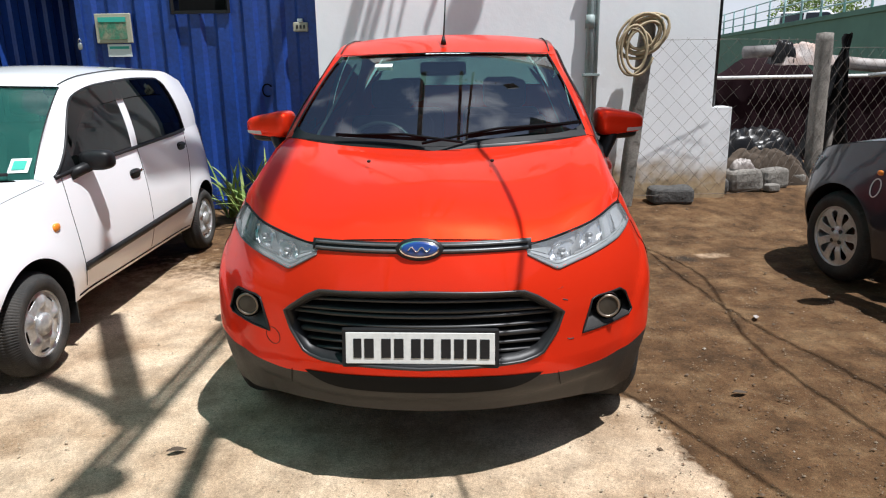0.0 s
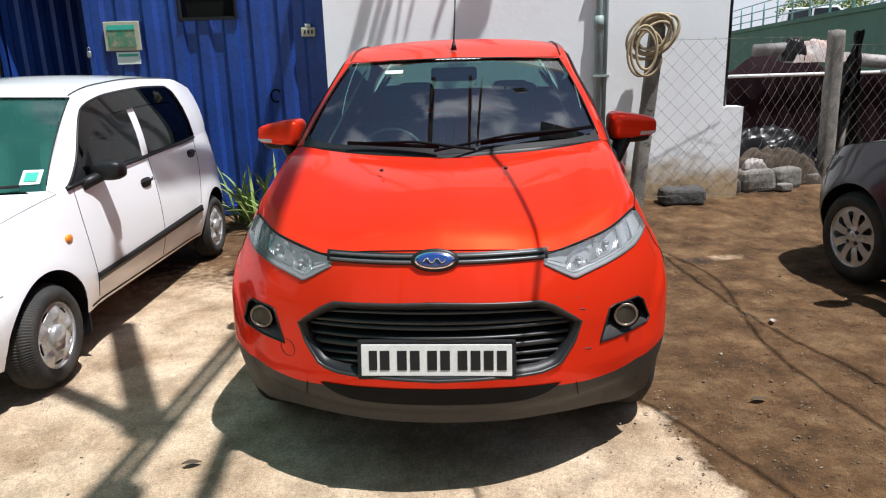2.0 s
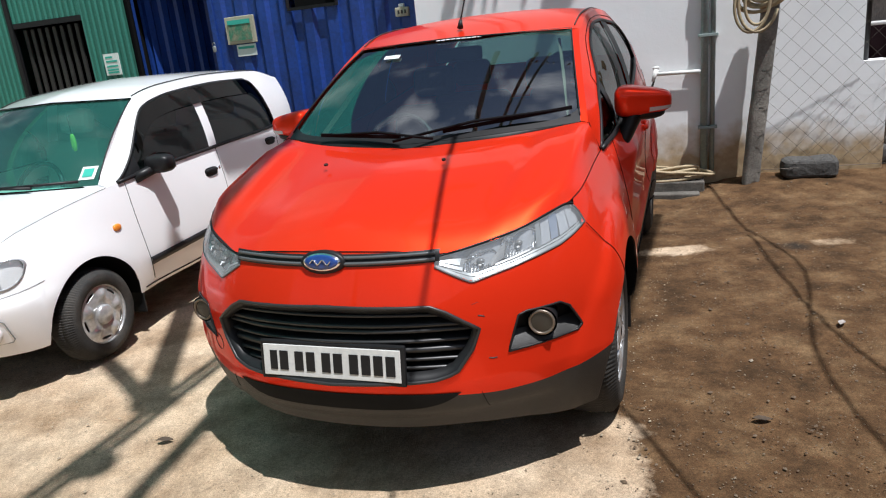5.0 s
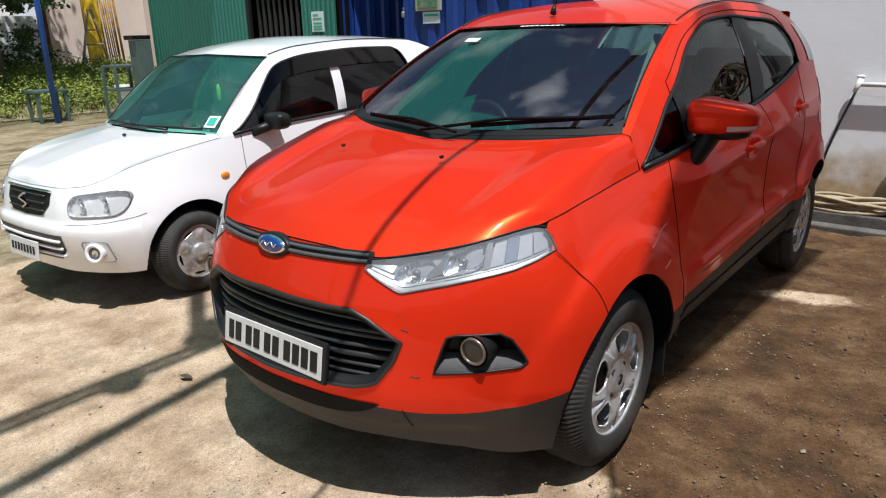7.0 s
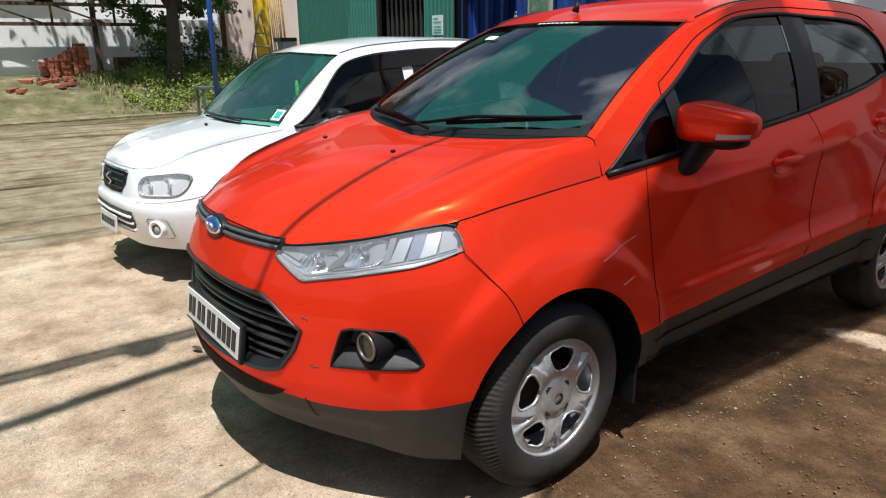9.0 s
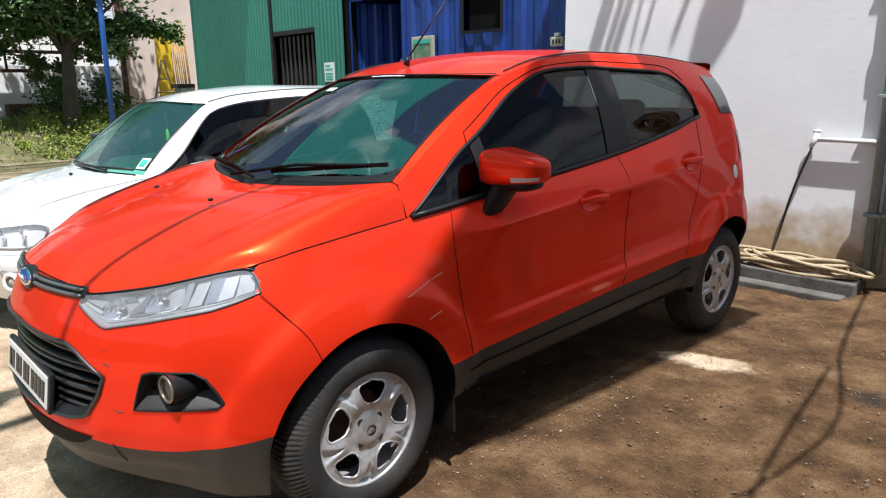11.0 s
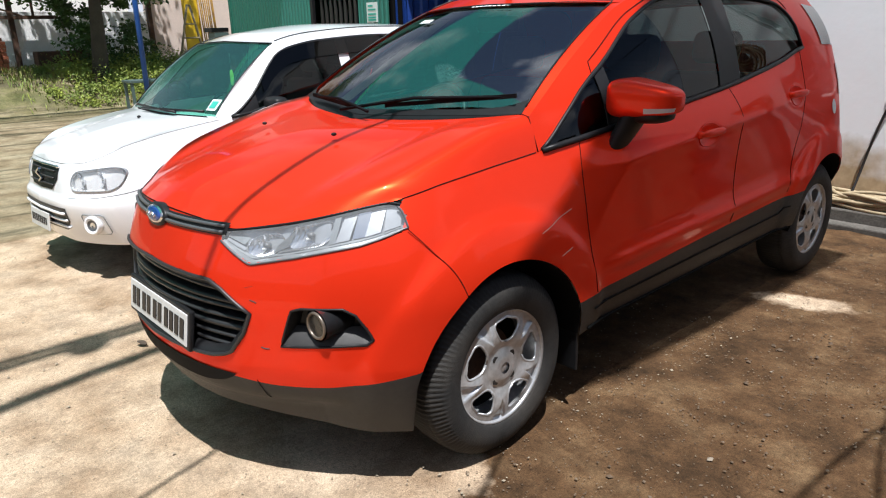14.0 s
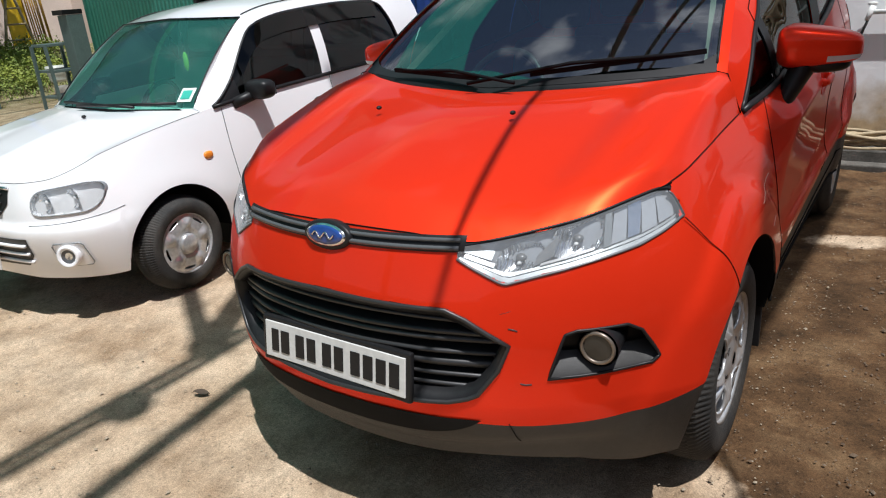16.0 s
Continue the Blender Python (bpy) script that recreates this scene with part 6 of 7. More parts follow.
            pts = []
            for j in range(25):
                h = j / 24 * H
                s = s0 + sgn * h
                if 0 <= s <= L:
                    pts.append(a + d * s + out + Vector((0, 0, z0 - a.z + h + 0.02 * math.sin(s * 3))) + out * (0.06 * math.sin((h + s) * 40)))
            if len(pts) > 1:
                part("wire", sheets("wire", [tube(pts, 0.0015, 4, cap=False)]), WIRE, fence)
    for h in (0.0, H):
        part("line_wire", sheets("line_wire", [tube([a + d * (L * q / 8) + out + Vector((0, 0, z0 - a.z + h)) for q in range(9)], 0.0025, 4)]), WIRE, fence)


fence_run((1.60, 6.80, 0), (2.60, 6.93, 0), 0.20, 1.62)
fence_run((2.60, 6.93, 0), (3.80, 7.85, 0), 0.20, 1.62)
fence_run((3.80, 7.85, 0), (5.6, 8.70, 0), 0.15, 1.55)

hc = []
for k in range(312):
    t = k / 26 * 2 * math.pi
    q = k / 312
    # a thick bundle slung over the post's head, then loose loops sagging beside it
    loose = min(1.0, max(0.0, (k - 215) / 26))
    u, v = (0.185 + 0.035 * math.sin(t * 0.37)) * math.cos(t), (0.140 + 0.035 * math.sin(t * 0.29 + 2)) * math.sin(t)
    tight = Vector((0.80 * u - 0.60 * v - 0.03 + 0.03 * math.sin(t * .21), -0.10 - 0.045 * math.sin(t * .43) - 0.03 * q, 0.60 * u + 0.80 * v + 0.02 * math.sin(t * .17)))
    sag = Vector((-0.12 - 0.03 * math.sin(t * .4) + (0.115 + 0.02 * math.sin(t * .19)) * math.cos(t), -0.17 - 0.02 * q, -0.07 - 0.07 * q + (0.19 + 0.03 * math.sin(t * .29)) * math.sin(t)))
    hc.append(tight.lerp(sag, loose))
coil("hose_coil", "coiled pale hose hanging on the fence post", hc, 0.0125, pose(1.665, 6.79, 1.66))

# ---- stones, rubbish heap, sheeting behind the fence
STONE = material("grey_stone", (0.19, 0.175, 0.155), 0.9, second=(0.12, 0.11, 0.095), scale=5, amount=0.7, bump=0.5, bump_scale=25, per_object=0.25)
STONE_DARK = material("dark_stone", (0.075, 0.072, 0.068), 0.9, scale=5, amount=0.7, bump=0.5, bump_scale=25)


def stone(x, y, sx, sy, sz, turn, mat, lab, seed):
    rows_v, rows_f = blob((0, 0, 0), (sx / 2, sy / 2, sz / 2), 4.5, 16, 10)
    v = [Vector(p) * (1 + 0.16 * noise.noise(Vector(p) * 5 + Vector((seed, 0, 0)))) for p in rows_v]
    ob = tagged(part("stone", sheets("stone", [(v, rows_f)], False), mat), lab, "stone", "stones under the fence")
    ob.matrix_world = pose(x, y, ground_height(x, y) + sz * 0.40, 3 * math.sin(seed), 4 * math.cos(seed), turn)


for k, (x, y, sx, sy, sz, turn, m_) in enumerate(((2.02, 6.86, .42, .22, .17, 3, STONE_DARK), (2.52, 7.16, .28, .20, .15, -12, STONE_DARK), (2.84, 7.26, .34, .26, .24, 5, STONE), (3.20, 7.40, .28, .22, .22, 14, STONE),
                                               (3.10, 7.16, .17, .10, .08, 30, STONE), (3.48, 7.55, .22, .18, .14, -8, STONE))):
    stone(x, y, sx, sy, sz, turn, m_, "dark rounded stone on the soil bank" if m_ is STONE_DARK else "grey dressed stone block on the soil bank", k + 1.3)


def crumpled(name, label, cat, centre, size, mat, seed, folds=4.0, flat=0.0, group=""):
    """A heap of crumpled sheeting: a domed sheet with sharp folds."""
    rows = []
    for a in range(29):
        u = a / 28 * 2 - 1
        row = []
        for b in range(41):
            v = b / 40 * 2 - 1
            dome = max(0.0, (1 - abs(v) ** 3.4) * (1 - abs(u) ** 2.6)) ** 0.6
            q = Vector((u * folds * 0.6 + seed, v * folds, seed * 2))
            ridge = 0.6 * (1 - abs(noise.noise(q))) ** 1.6 + 0.30 * (1 - abs(noise.noise(q * 2.1))) ** 1.6 + 0.08 * noise.noise(q * 5)
            row.append((centre[0] + size[0] * (v + 0.06 * noise.noise(q * 1.7)), centre[1] + size[1] * (u + 0.1 * noise.noise(q * 1.3 + Vector((3, 0, 0)))),
                        centre[2] + size[2] * (dome * (0.68 + 0.42 * ridge) + flat * ridge)))
        rows.append(row)
    ob = tagged(part(name, sheets(name, [sheet(rows)]), mat), label, cat, group)
    return ob


TARP_BLACK = material("black_polythene", (0.006, 0.006, 0.007), 0.30, second=(0.014, 0.013, 0.012), scale=7, amount=0.6, spec=0.22, bump=0.3, bump_scale=10)
TARP_BROWN = material("brown_sacking", (0.062, 0.043, 0.028), 0.9, scale=8, amount=0.6)
TARP_PALE = material("pale_sheeting", (0.36, 0.33, 0.31), 0.6, second=(0.17, 0.13, 0.11), scale=5, amount=0.7)
MAROON = material("maroon_sheet", (0.014, 0.005, 0.007), 0.85, second=(0.008, 0.004, 0.005), scale=3, amount=0.6, spec=0.1)
crumpled("crumpled_tarpaulin", "crumpled black polythene heaped behind the fence", "tarpaulin", (3.04, 7.86, 0.06), (0.68, 0.28, 0.68), TARP_BLACK, 3.1, 3.0)
crumpled("stuffed_sack", "brown sacking stuffed under black polythene", "sack", (3.14, 7.60, 0.08), (0.50, 0.15, 0.46), TARP_BROWN, 7.7, 2.6)
crumpled("plastic_scrap", "pale torn plastic bag on the soil", "plastic bag", (2.40, 7.26, 0.14), (0.09, 0.06, 0.24), TARP_PALE, 9.2, 3.0)
crumpled("plastic_scrap", "pale torn plastic bag on a stone", "plastic bag", (2.82, 7.24, 0.38), (0.11, 0.06, 0.10), TARP_PALE, 12.2, 3.0)

# black sheet draped over the second post's neighbour
rows = []
for a in range(29):
    q = a / 28
    row = []
    for b in range(25):
        u = b / 24
        wdt = 0.05 + 0.05 * math.exp(-((q - .04) / .05) ** 2) + 0.50 * max(0.0, q - .10) ** 0.8
        fold = 0.055 * math.sin(u * 15 + q * 3) * (0.25 + q) + 0.03 * noise.noise((q * 7, u * 9, 5))
        row.append((4.10 + wdt * (u - 0.60) + 0.05 * noise.noise((q * 4, u * 3, 2)) - 0.13 * q, 8.02 + fold, 1.70 - 1.30 * q + 0.03 * noise.noise((u * 8, q * 2, 1))))
    rows.append(row)
tagged(part("hanging_tarpaulin", sheets("hanging_tarpaulin", [sheet(rows)]), TARP_BLACK), "black polythene sheet hanging in folds on the fence", "tarpaulin")
prop = thing("timber_prop", "grey timber leaning against the hanging tarpaulin", "timber")
part("pole", sheets("pole", [tube([(3.95, 7.98, 0.08), (4.12, 8.12, 1.0)], 0.035, 8)]), CONCRETE, prop)

# maroon sheet enclosure with a pipe rail and a rolled mat on top
enc = thing("sheet_enclosure", "maroon sheet enclosure with a white pipe rail", "enclosure")
rows = [[(2.75 + 3.6 * b / 120, 9.6 + 0.012 * math.sin(b * 0.7), z) for z in np.linspace(0.0, 1.22, 6)] for b in range(121)]
part("panel", sheets("panel", [sheet(rows)]), MAROON, enc)
part("rail", sheets("rail", [tube([(2.70, 9.52, 1.225), (5.2, 9.55, 1.235)], 0.022, 10)]), WHITE_PLASTIC, enc)
part("rail", sheets("rail", [tube([(5.15, 9.54, 1.235), (6.0, 9.56, 1.30)], 0.030, 10)]), GALV, enc)
crumpled("draped_cover", "maroon tarpaulin over an uneven stack", "tarpaulin", (4.05, 10.25, 0.0), (1.30, 0.40, 1.50), MAROON, 4.4, 1.2)
CLOTH_PINK = material("dusty_pink_cloth", (0.42, 0.31, 0.26), 0.85, second=(0.50, 0.46, 0.44), scale=5, amount=0.9)
roll = thing("rolled_mat", "rolled grey mat lying on the covered stack", "mat")
part("roll", sheets("roll", [tube([(3.62, 9.70, 1.545), (4.05, 9.72, 1.56), (4.75, 9.80, 1.50)], 0.078, 16)]), material("dusty_grey_mat", (0.20, 0.19, 0.18), 0.7, second=(0.10, 0.09, 0.09), scale=6, amount=0.7), roll)
crumpled("folded_cloth", "crumpled pale pink cloth thrown over the rolled mat", "cloth", (4.42, 9.72, 1.36), (0.34, 0.13, 0.28), CLOTH_PINK, 8.4, 2.2, 0.1)
crumpled("folded_tarpaulin", "black polythene bundled on the stack beside the mat", "tarpaulin", (4.12, 9.71, 1.38), (0.16, 0.11, 0.29), TARP_BLACK, 5.2, 2.6, 0.1)
mat_roll = thing("mat_roll", "long dusty roll of matting", "mat")
part("roll", sheets("roll", [tube([(4.75, 9.80, 1.42), (5.3, 9.82, 1.36), (6.0, 9.86, 1.33)], 0.085, 14)]), TARP_PALE, mat_roll)

pole_ob = thing("iron_pole", "thin dark iron pole at the wall's end", "pole")
part("shaft", sheets("shaft", [tube([(2.412, 7.08, 1.0), (2.412, 7.08, 3.3)], 0.030, 10)]), BLACK, pole_ob)
part("cross_rail", sheets("cross_rail", [tube([(2.42, 7.10, 2.06), (6.2, 8.9, 2.06)], 0.010, 6)]), RUST, pole_ob)

# ---- green building with a railed roof, and what shows beyond
far = thing("green_terrace", "green painted terrace wall with a pale railing", "terrace", pose(7.40, 8.2, -.13, 0, 0, -5.46))
GREEN_WALL = material("green_limewash", (0.13, 0.28, 0.215), 0.9, second=(0.10, 0.22, 0.17), scale=1.5, amount=0.5)
RAIL_PAINT = material("pale_blue_railing", (0.30, 0.45, 0.46), 0.6, amount=0.3)
part("wall", box(0, .30, 0, 24, 0, 2.48), GREEN_WALL, far)
part("parapet", box(-.05, .36, -.05, 24, 2.483, 2.60, 0.01), GREEN_WALL, far)
part("end_wall", box(.30, 8, 0, .30, 0, 2.48), GREEN_WALL, far)
part("deck", box(.30, 8, .30, 24, 0, 1.55), CONCRETE, far)
for k in range(17):
    part("rail_post", sheets("rail_post", [tube([(.12, .4 + 1.4 * k, 2.60), (.12, .4 + 1.4 * k, 3.36)], 0.030, 8)]), RAIL_PAINT, far)
for z in (2.82, 3.08, 3.33):
    part("rail", sheets("rail", [tube([(.12, .2, z), (.12, 23.0, z)], 0.018, 6)]), RAIL_PAINT, far)

LEAF = material("green_leaf", (0.065, 0.13, 0.025), 0.55, second=(0.035, 0.085, 0.016), scale=3, amount=0.7)
# lighter copy of the leaf green, with sunlight put into the colour
LEAF_SUN = material("sunlit_green_leaf", (0.20, 0.29, 0.05), 0.55, second=(0.08, 0.15, 0.025), scale=3, amount=0.7)
BARK = material("grey_bark", (0.075, 0.060, 0.046), 0.95, scale=6, amount=0.7, bump=0.6, bump_scale=30)


raised = thing("raised_ground", "raised concrete ground beyond the green terrace", "ground", kind="structure")
part("slab", box(10, 26, 33, 46, 0, 2.24), CONCRETE, raised)
van = thing("parked_car", "white estate car parked beyond the terrace railing", "car", pose(16.25, 35.6, 2.24, 0, 0, -22))
part("body", box(-1.95, 1.95, -.80, .80, .30, .88, .10, 3), WHITE_PAINT, van)
bm = bmesh.new()
ring = [[bm.verts.new((x, sy * y, z)) for x, y, z in ((-1.90, .74, .86), (1.25, .74, .86), (.45, .62, 1.52), (-1.75, .62, 1.52))] for sy in (-1, 1)]
bm.faces.new(ring[0])
bm.faces.new(ring[1][::-1])
for k in range(4):
    bm.faces.new((ring[0][(k + 1) % 4], ring[0][k], ring[1][k], ring[1][(k + 1) % 4]))
bmesh.ops.bevel(bm, geom=bm.edges[:], offset=.05, segments=2, affect="EDGES", profile=.5)
part("cabin", bm, WHITE_PAINT, van)
for x0, x1, x2, x3 in ((-.52, .98, .42, -.50), (-1.62, -.62, -.60, -1.58)):
    part("side_window", sheets("side_window", [sheet([[(x0, -.750, .93), (x3, -.650, 1.44)], [(x1, -.750, .93), (x2, -.650, 1.44)]])], False), PRIVACY, van)
for x in (-1.2, 1.2):
    for y in (-.72, .72):
        part("wheel", sheets("wheel", [tube([(x, y - .09, .31), (x, y + .09, .31)], .31, 20)], False), RUBBER, van)


def leaves(rng, centres, size, per):
    """Many folded leaves about clump centres, as one mesh."""
    verts, faces = [], []
    for (c, spread) in centres:
        for _ in range(per):
            d = Vector((rng.gauss(0, 1), rng.gauss(0, 1), rng.gauss(0, .75))) * spread * .55
            p = Vector(c) + d
            a = Vector((rng.gauss(0, 1), rng.gauss(0, 1), rng.gauss(0, .5) - .35)).normalized()
            b = a.orthogonal().normalized()
            b = (b * math.cos(rng.random() * 3) + a.cross(b) * math.sin(rng.random() * 3)).normalized()
            L, w = size * rng.uniform(.7, 1.4), size * rng.uniform(.22, .36)
            k = len(verts)
            up = a.cross(b) * w * .35
            verts += [p, p + a * L * .5 + b * w + up, p + a * L, p + a * L * .5 - b * w + up]
            faces += [(k, k + 1, k + 2), (k, k + 2, k + 3)]
    return verts, faces


def tree(name, label, at, trunk, limbs, crown, size, per, seed, mat=LEAF):
    rng = random.Random(seed)
    ob = thing(name, label, "tree", at)
    part("trunk", sheets("trunk", [tube([trunk(t) for t in np.linspace(0, 1, 14)], 0.19, 10, r_end=0.09)]), BARK, ob)
    for a, b in limbs:
        m = a.lerp(b, .5) + Vector((rng.uniform(-.1, .1), rng.uniform(-.1, .1), .12))
        part("limb", sheets("limb", [tube([a, m, b], .06, 7, r_end=.02)]), BARK, ob)
    part("crown", mesh_of("crown", *leaves(rng, crown, size, per)), mat, ob)
    return ob


rng = random.Random(11)
cl = [((rng.uniform(-1.9, 1.9), rng.uniform(-1.6, 1.6), rng.uniform(2.4, 5.0) - .25), rng.uniform(.5, .9)) for _ in range(26)]
tree("broadleaf_tree", "leafy green tree rising behind the green terrace", pose(18.4, 40, 0), lambda t: Vector((.1 * math.sin(t * 4), 0, 3.0 * t)),
     [(Vector((0, 0, 2.2)), Vector(c)) for c, s in cl[:6]], cl, .15, 220, 3, LEAF_SUN)


# ---------------------------------------------------------------- blue container
CY = 7.15


def corrugated(x0, x1, z0, z1, y, period, depth, holes=()):
    """A trapezoid-ribbed sheet facing -y, with rectangular openings (x0, x1, z0, z1)."""
    xs, x = [], x0
    while x < x1:
        for fx, fy in ((0, 0), (.36, 0), (.5, 1), (.86, 1), (1.0, 0)):
            if x + fx * period < x1:
                xs.append((x + fx * period, y + fy * depth))
        x += period
    xs = sorted(set(xs)) + [(x1, y)]
    for h in holes:
        xs += [(h[0], y), (h[1], y)]
    xs = sorted(xs)
    zs = sorted({z0, z1, *[v for h in holes for v in h[2:]]})
    g = [[(a, b, z) for z in zs] for a, b in xs]
    return sheet(g, True, lambda c: any(h[0] < c[0] < h[1] and h[2] < c[2] < h[3] for h in holes))


def build_container():
    c = thing("shipping_container", "blue painted steel container with an open doorway", "container")
    hole, win = (-4.80, -3.80, 0.10, 2.45), (-2.83, -2.29, 1.97, 2.45)
    part("front_wall", sheets("front_wall", [corrugated(-4.84, -1.42, 0.08, 2.62, CY, .27, .032, (hole, win))], False), BLUE_STEEL, c)
    part("corner_post", box(-1.50, -1.388, CY - .03, CY + .10, 0, 2.66, .006), BLUE_STEEL, c)
    part("door_jamb", box(-3.82, -3.76, CY - .02, CY + .05, .08, 2.5, .004), BLUE_STEEL, c)
    part("sill_beam", box(-4.84, -1.50, CY - .02, CY + .08, 0, .10, .004), BLUE_STEEL, c)
    part("top_beam", box(-4.84, -1.39, CY - .02, CY + .10, 2.56, 2.68, .004), BLUE_STEEL, c)
    part("roof", box(-4.84, -1.39, CY + .10, 9.6, 2.60, 2.66), BLUE_STEEL, c)
    part("floor", box(-4.84, -1.39, CY + .10, 9.6, .04, .10), DEEP, c)
    part("back_wall", sheets("back_wall", [corrugated(-4.84, -1.40, .08, 2.6, 9.55, .27, .032)], False), BLUE_STEEL, c)
    part("end_wall", box(-1.46, -1.42, CY + .11, 9.54, .1, 2.6), BLUE_STEEL, c)
    part("end_wall", box(-4.84, -4.80, CY + .11, 9.54, .1, 2.6), BLUE_STEEL, c)
    leaf = part("door", sheets("door", [corrugated(0, .95, .12, 2.44, 0, .20, .03)], False), BLUE_STEEL, c, "blue ribbed steel door standing inward")
    leaf.matrix_basis = pose(-4.76, CY + .12, 0, 0, 0, 68)
    part("window_frame", sheets("window_frame", [bar((-2.84, CY - .01, 1.965), (-2.28, CY - .01, 1.965), .03, .03), bar((-2.845, CY - .01, 1.95), (-2.845, CY - .01, 2.47), .03, .03), bar((-2.285, CY - .01, 1.95), (-2.285, CY - .01, 2.47), .03, .03)], False), BLACK, c)
    # black sheet behind the opening stands in for the dark interior
    part("dark_window_backing", box(-2.80, -2.32, CY + .06, CY + .07, 1.97, 2.45), DEEP, c)
    part("padlock", sheets("padlock", [blob((-3.80, CY - .05, 1.66), (.022, .012, .035), 3), tube([(-3.80 + .015 * math.cos(t), CY - .05, 1.70 + .03 * math.sin(t)) for t in np.linspace(0, math.pi, 9)], .004, 6)]), GALV, c)
    pts = [(-1.955 + .05 * math.cos(t), CY - .004, 1.21 + .06 * math.sin(t)) for t in np.linspace(.6, 5.2, 18)]
    part("paint_mark", sheets("paint_mark", [tube(pts, .008, 5)]), DEEP, c)


build_container()

pic = thing("framed_picture", "small framed green picture hung on the container", "picture")
PIC_FRAME = material("beige_frame", (0.42, 0.40, 0.30), 0.6, amount=0.3)
PIC_GREEN = material("faded_green_print", (0.05, 0.20, 0.12), 0.6, second=(0.25, 0.24, 0.16), scale=16, amount=0.9)
part("frame", box(-3.63, -3.27, CY - .035, CY - .004, 1.685, 1.965, .006), PIC_FRAME, pic)
part("print", box(-3.59, -3.31, CY - .042, CY - .036, 1.72, 1.93), PIC_GREEN, pic)
part("green_strip", box(-3.59, -3.31, CY - .046, CY - .0425, 1.885, 1.93), STICKER_GREEN, pic)
note = thing("paper_notice", "small pale paper notice below the picture", "notice")
part("paper", box(-3.54, -3.30, CY - .014, CY - .008, 1.555, 1.675), STICKER, note)
part("print", box(-3.52, -3.32, CY - .0175, CY - .0145, 1.63, 1.655), STICKER_GREEN, note)
sw = thing("switch_box", "beige electric switch box on the container", "switch box")
part("case", box(-1.64, -1.50, CY - .06, CY - .001, 1.765, 1.85, .008), PIC_FRAME, sw)
for x in (-1.61, -1.575, -1.54):
    part("switch", box(x, x + .02, CY - .066, CY - .0605, 1.79, 1.825, .002), CLADDING, sw)
part("holder", box(-1.60, -1.55, CY - .05, CY - .005, 1.855, 1.885, .004), STICKER, sw)

# ---- green sheet shed with a barred doorway
shed = thing("green_shed", "green corrugated sheet shed with a barred doorway", "shed")
SY = 7.06
part("front_wall", sheets("front_wall", [corrugated(-9.12, -4.86, 0.05, 3.3, SY, .085, .018, ((-6.56, -5.50, 0.05, 2.16),))], False), GREEN_STEEL, shed)
part("corner_strip", box(-9.16, -9.10, SY - .02, SY + .06, 0, 3.35), GREEN_STEEL, shed)
part("seam_strip", box(-6.62, -6.56, SY - .025, SY + .02, 0, 3.3), BLACK, shed)
part("door_header", box(-6.56, -5.50, SY - .012, SY + .03, 2.14, 2.20), BLACK, shed)
part("end_wall", box(-9.12, -9.08, SY + .06, 12, 0, 3.3), GREEN_STEEL, shed)
# back and inner walls are matt black in place of the unlit interior
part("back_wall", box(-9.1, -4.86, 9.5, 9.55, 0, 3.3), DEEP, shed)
part("roof", box(-9.3, -4.80, SY - .05, 12, 3.36, 3.42), GREEN_STEEL, shed)
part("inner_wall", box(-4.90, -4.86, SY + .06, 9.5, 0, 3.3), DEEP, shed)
for k in range(9):
    part("door_bar", box(-6.48 + .115 * k, -6.48 + .115 * k + .05, SY + .05, SY + .075, .05, 2.12, .004), CLADDING, shed)
nt = thing("printed_notice", "white printed notice on the green shed", "notice")
part("paper", box(-5.30, -5.08, SY - .014, SY - .006, 1.50, 1.74), STICKER, nt)
for z in (1.70, 1.655, 1.60, 1.56, 1.53):
    part("print", box(-5.27, -5.27 + (.16 if z != 1.70 else .10), SY - .017, SY - .0145, z - .010, z + .010), STICKER_GREEN, nt)

# ---- strap-leaved plants beside the container
PLANT = material("strap_leaf", (0.13, 0.22, 0.045), 0.5, second=(0.24, 0.27, 0.08), scale=6, amount=0.7)


def strap_plant(x, y, n, L, seed, lab):
    rng = random.Random(seed)
    ob = thing("strap_leaf_plant", lab, "plant", pose(x, y, 0), "plants by the container")
    for k in range(n):
        a, lean, ln_ = rng.uniform(0, 2 * math.pi), rng.uniform(.25, .95), L * rng.uniform(.6, 1.15)
        d = Vector((math.cos(a), math.sin(a), 0))
        s = Vector((-d.y, d.x, 0))
        rows = []
        for j in range(9):
            q = j / 8
            p = d * (.04 + ln_ * lean * q ** 1.4) + Vector((0, 0, ln_ * (q * (1.25 - .55 * lean) - .55 * lean * q ** 3)))
            w = .022 * (1 - q) ** .6 * (.6 + 1.2 * q if q < .4 else 1.0)
            rows.append([p - s * w, p + Vector((0, 0, -w * .5)), p + s * w])
        part("leaf", sheets("leaf", [sheet(rows)]), PLANT, ob)
    return ob


strap_plant(-2.05, 6.50, 34, .78, 2, "arching green strap-leaved plant beside the blue container")
strap_plant(-1.78, 6.35, 28, .70, 3, "arching green strap-leaved plant beside the blue container")
strap_plant(-2.30, 6.75, 18, .66, 4, "tall green strap-leaved plant against the container")

# ---------------------------------------------------------------- far yard to the west
yard = thing("wall_west", "whitewashed yard wall with shaded plaster", "wall", kind="structure")
FX = -17.0
PINK_WALL = material("pink_plaster", (0.66, 0.55, 0.49), .9, scale=1.5, amount=.4)
part("low_wall", box(FX - .25, FX, -14, 8.55, 0, 2.05), WALL_WHITE, yard)
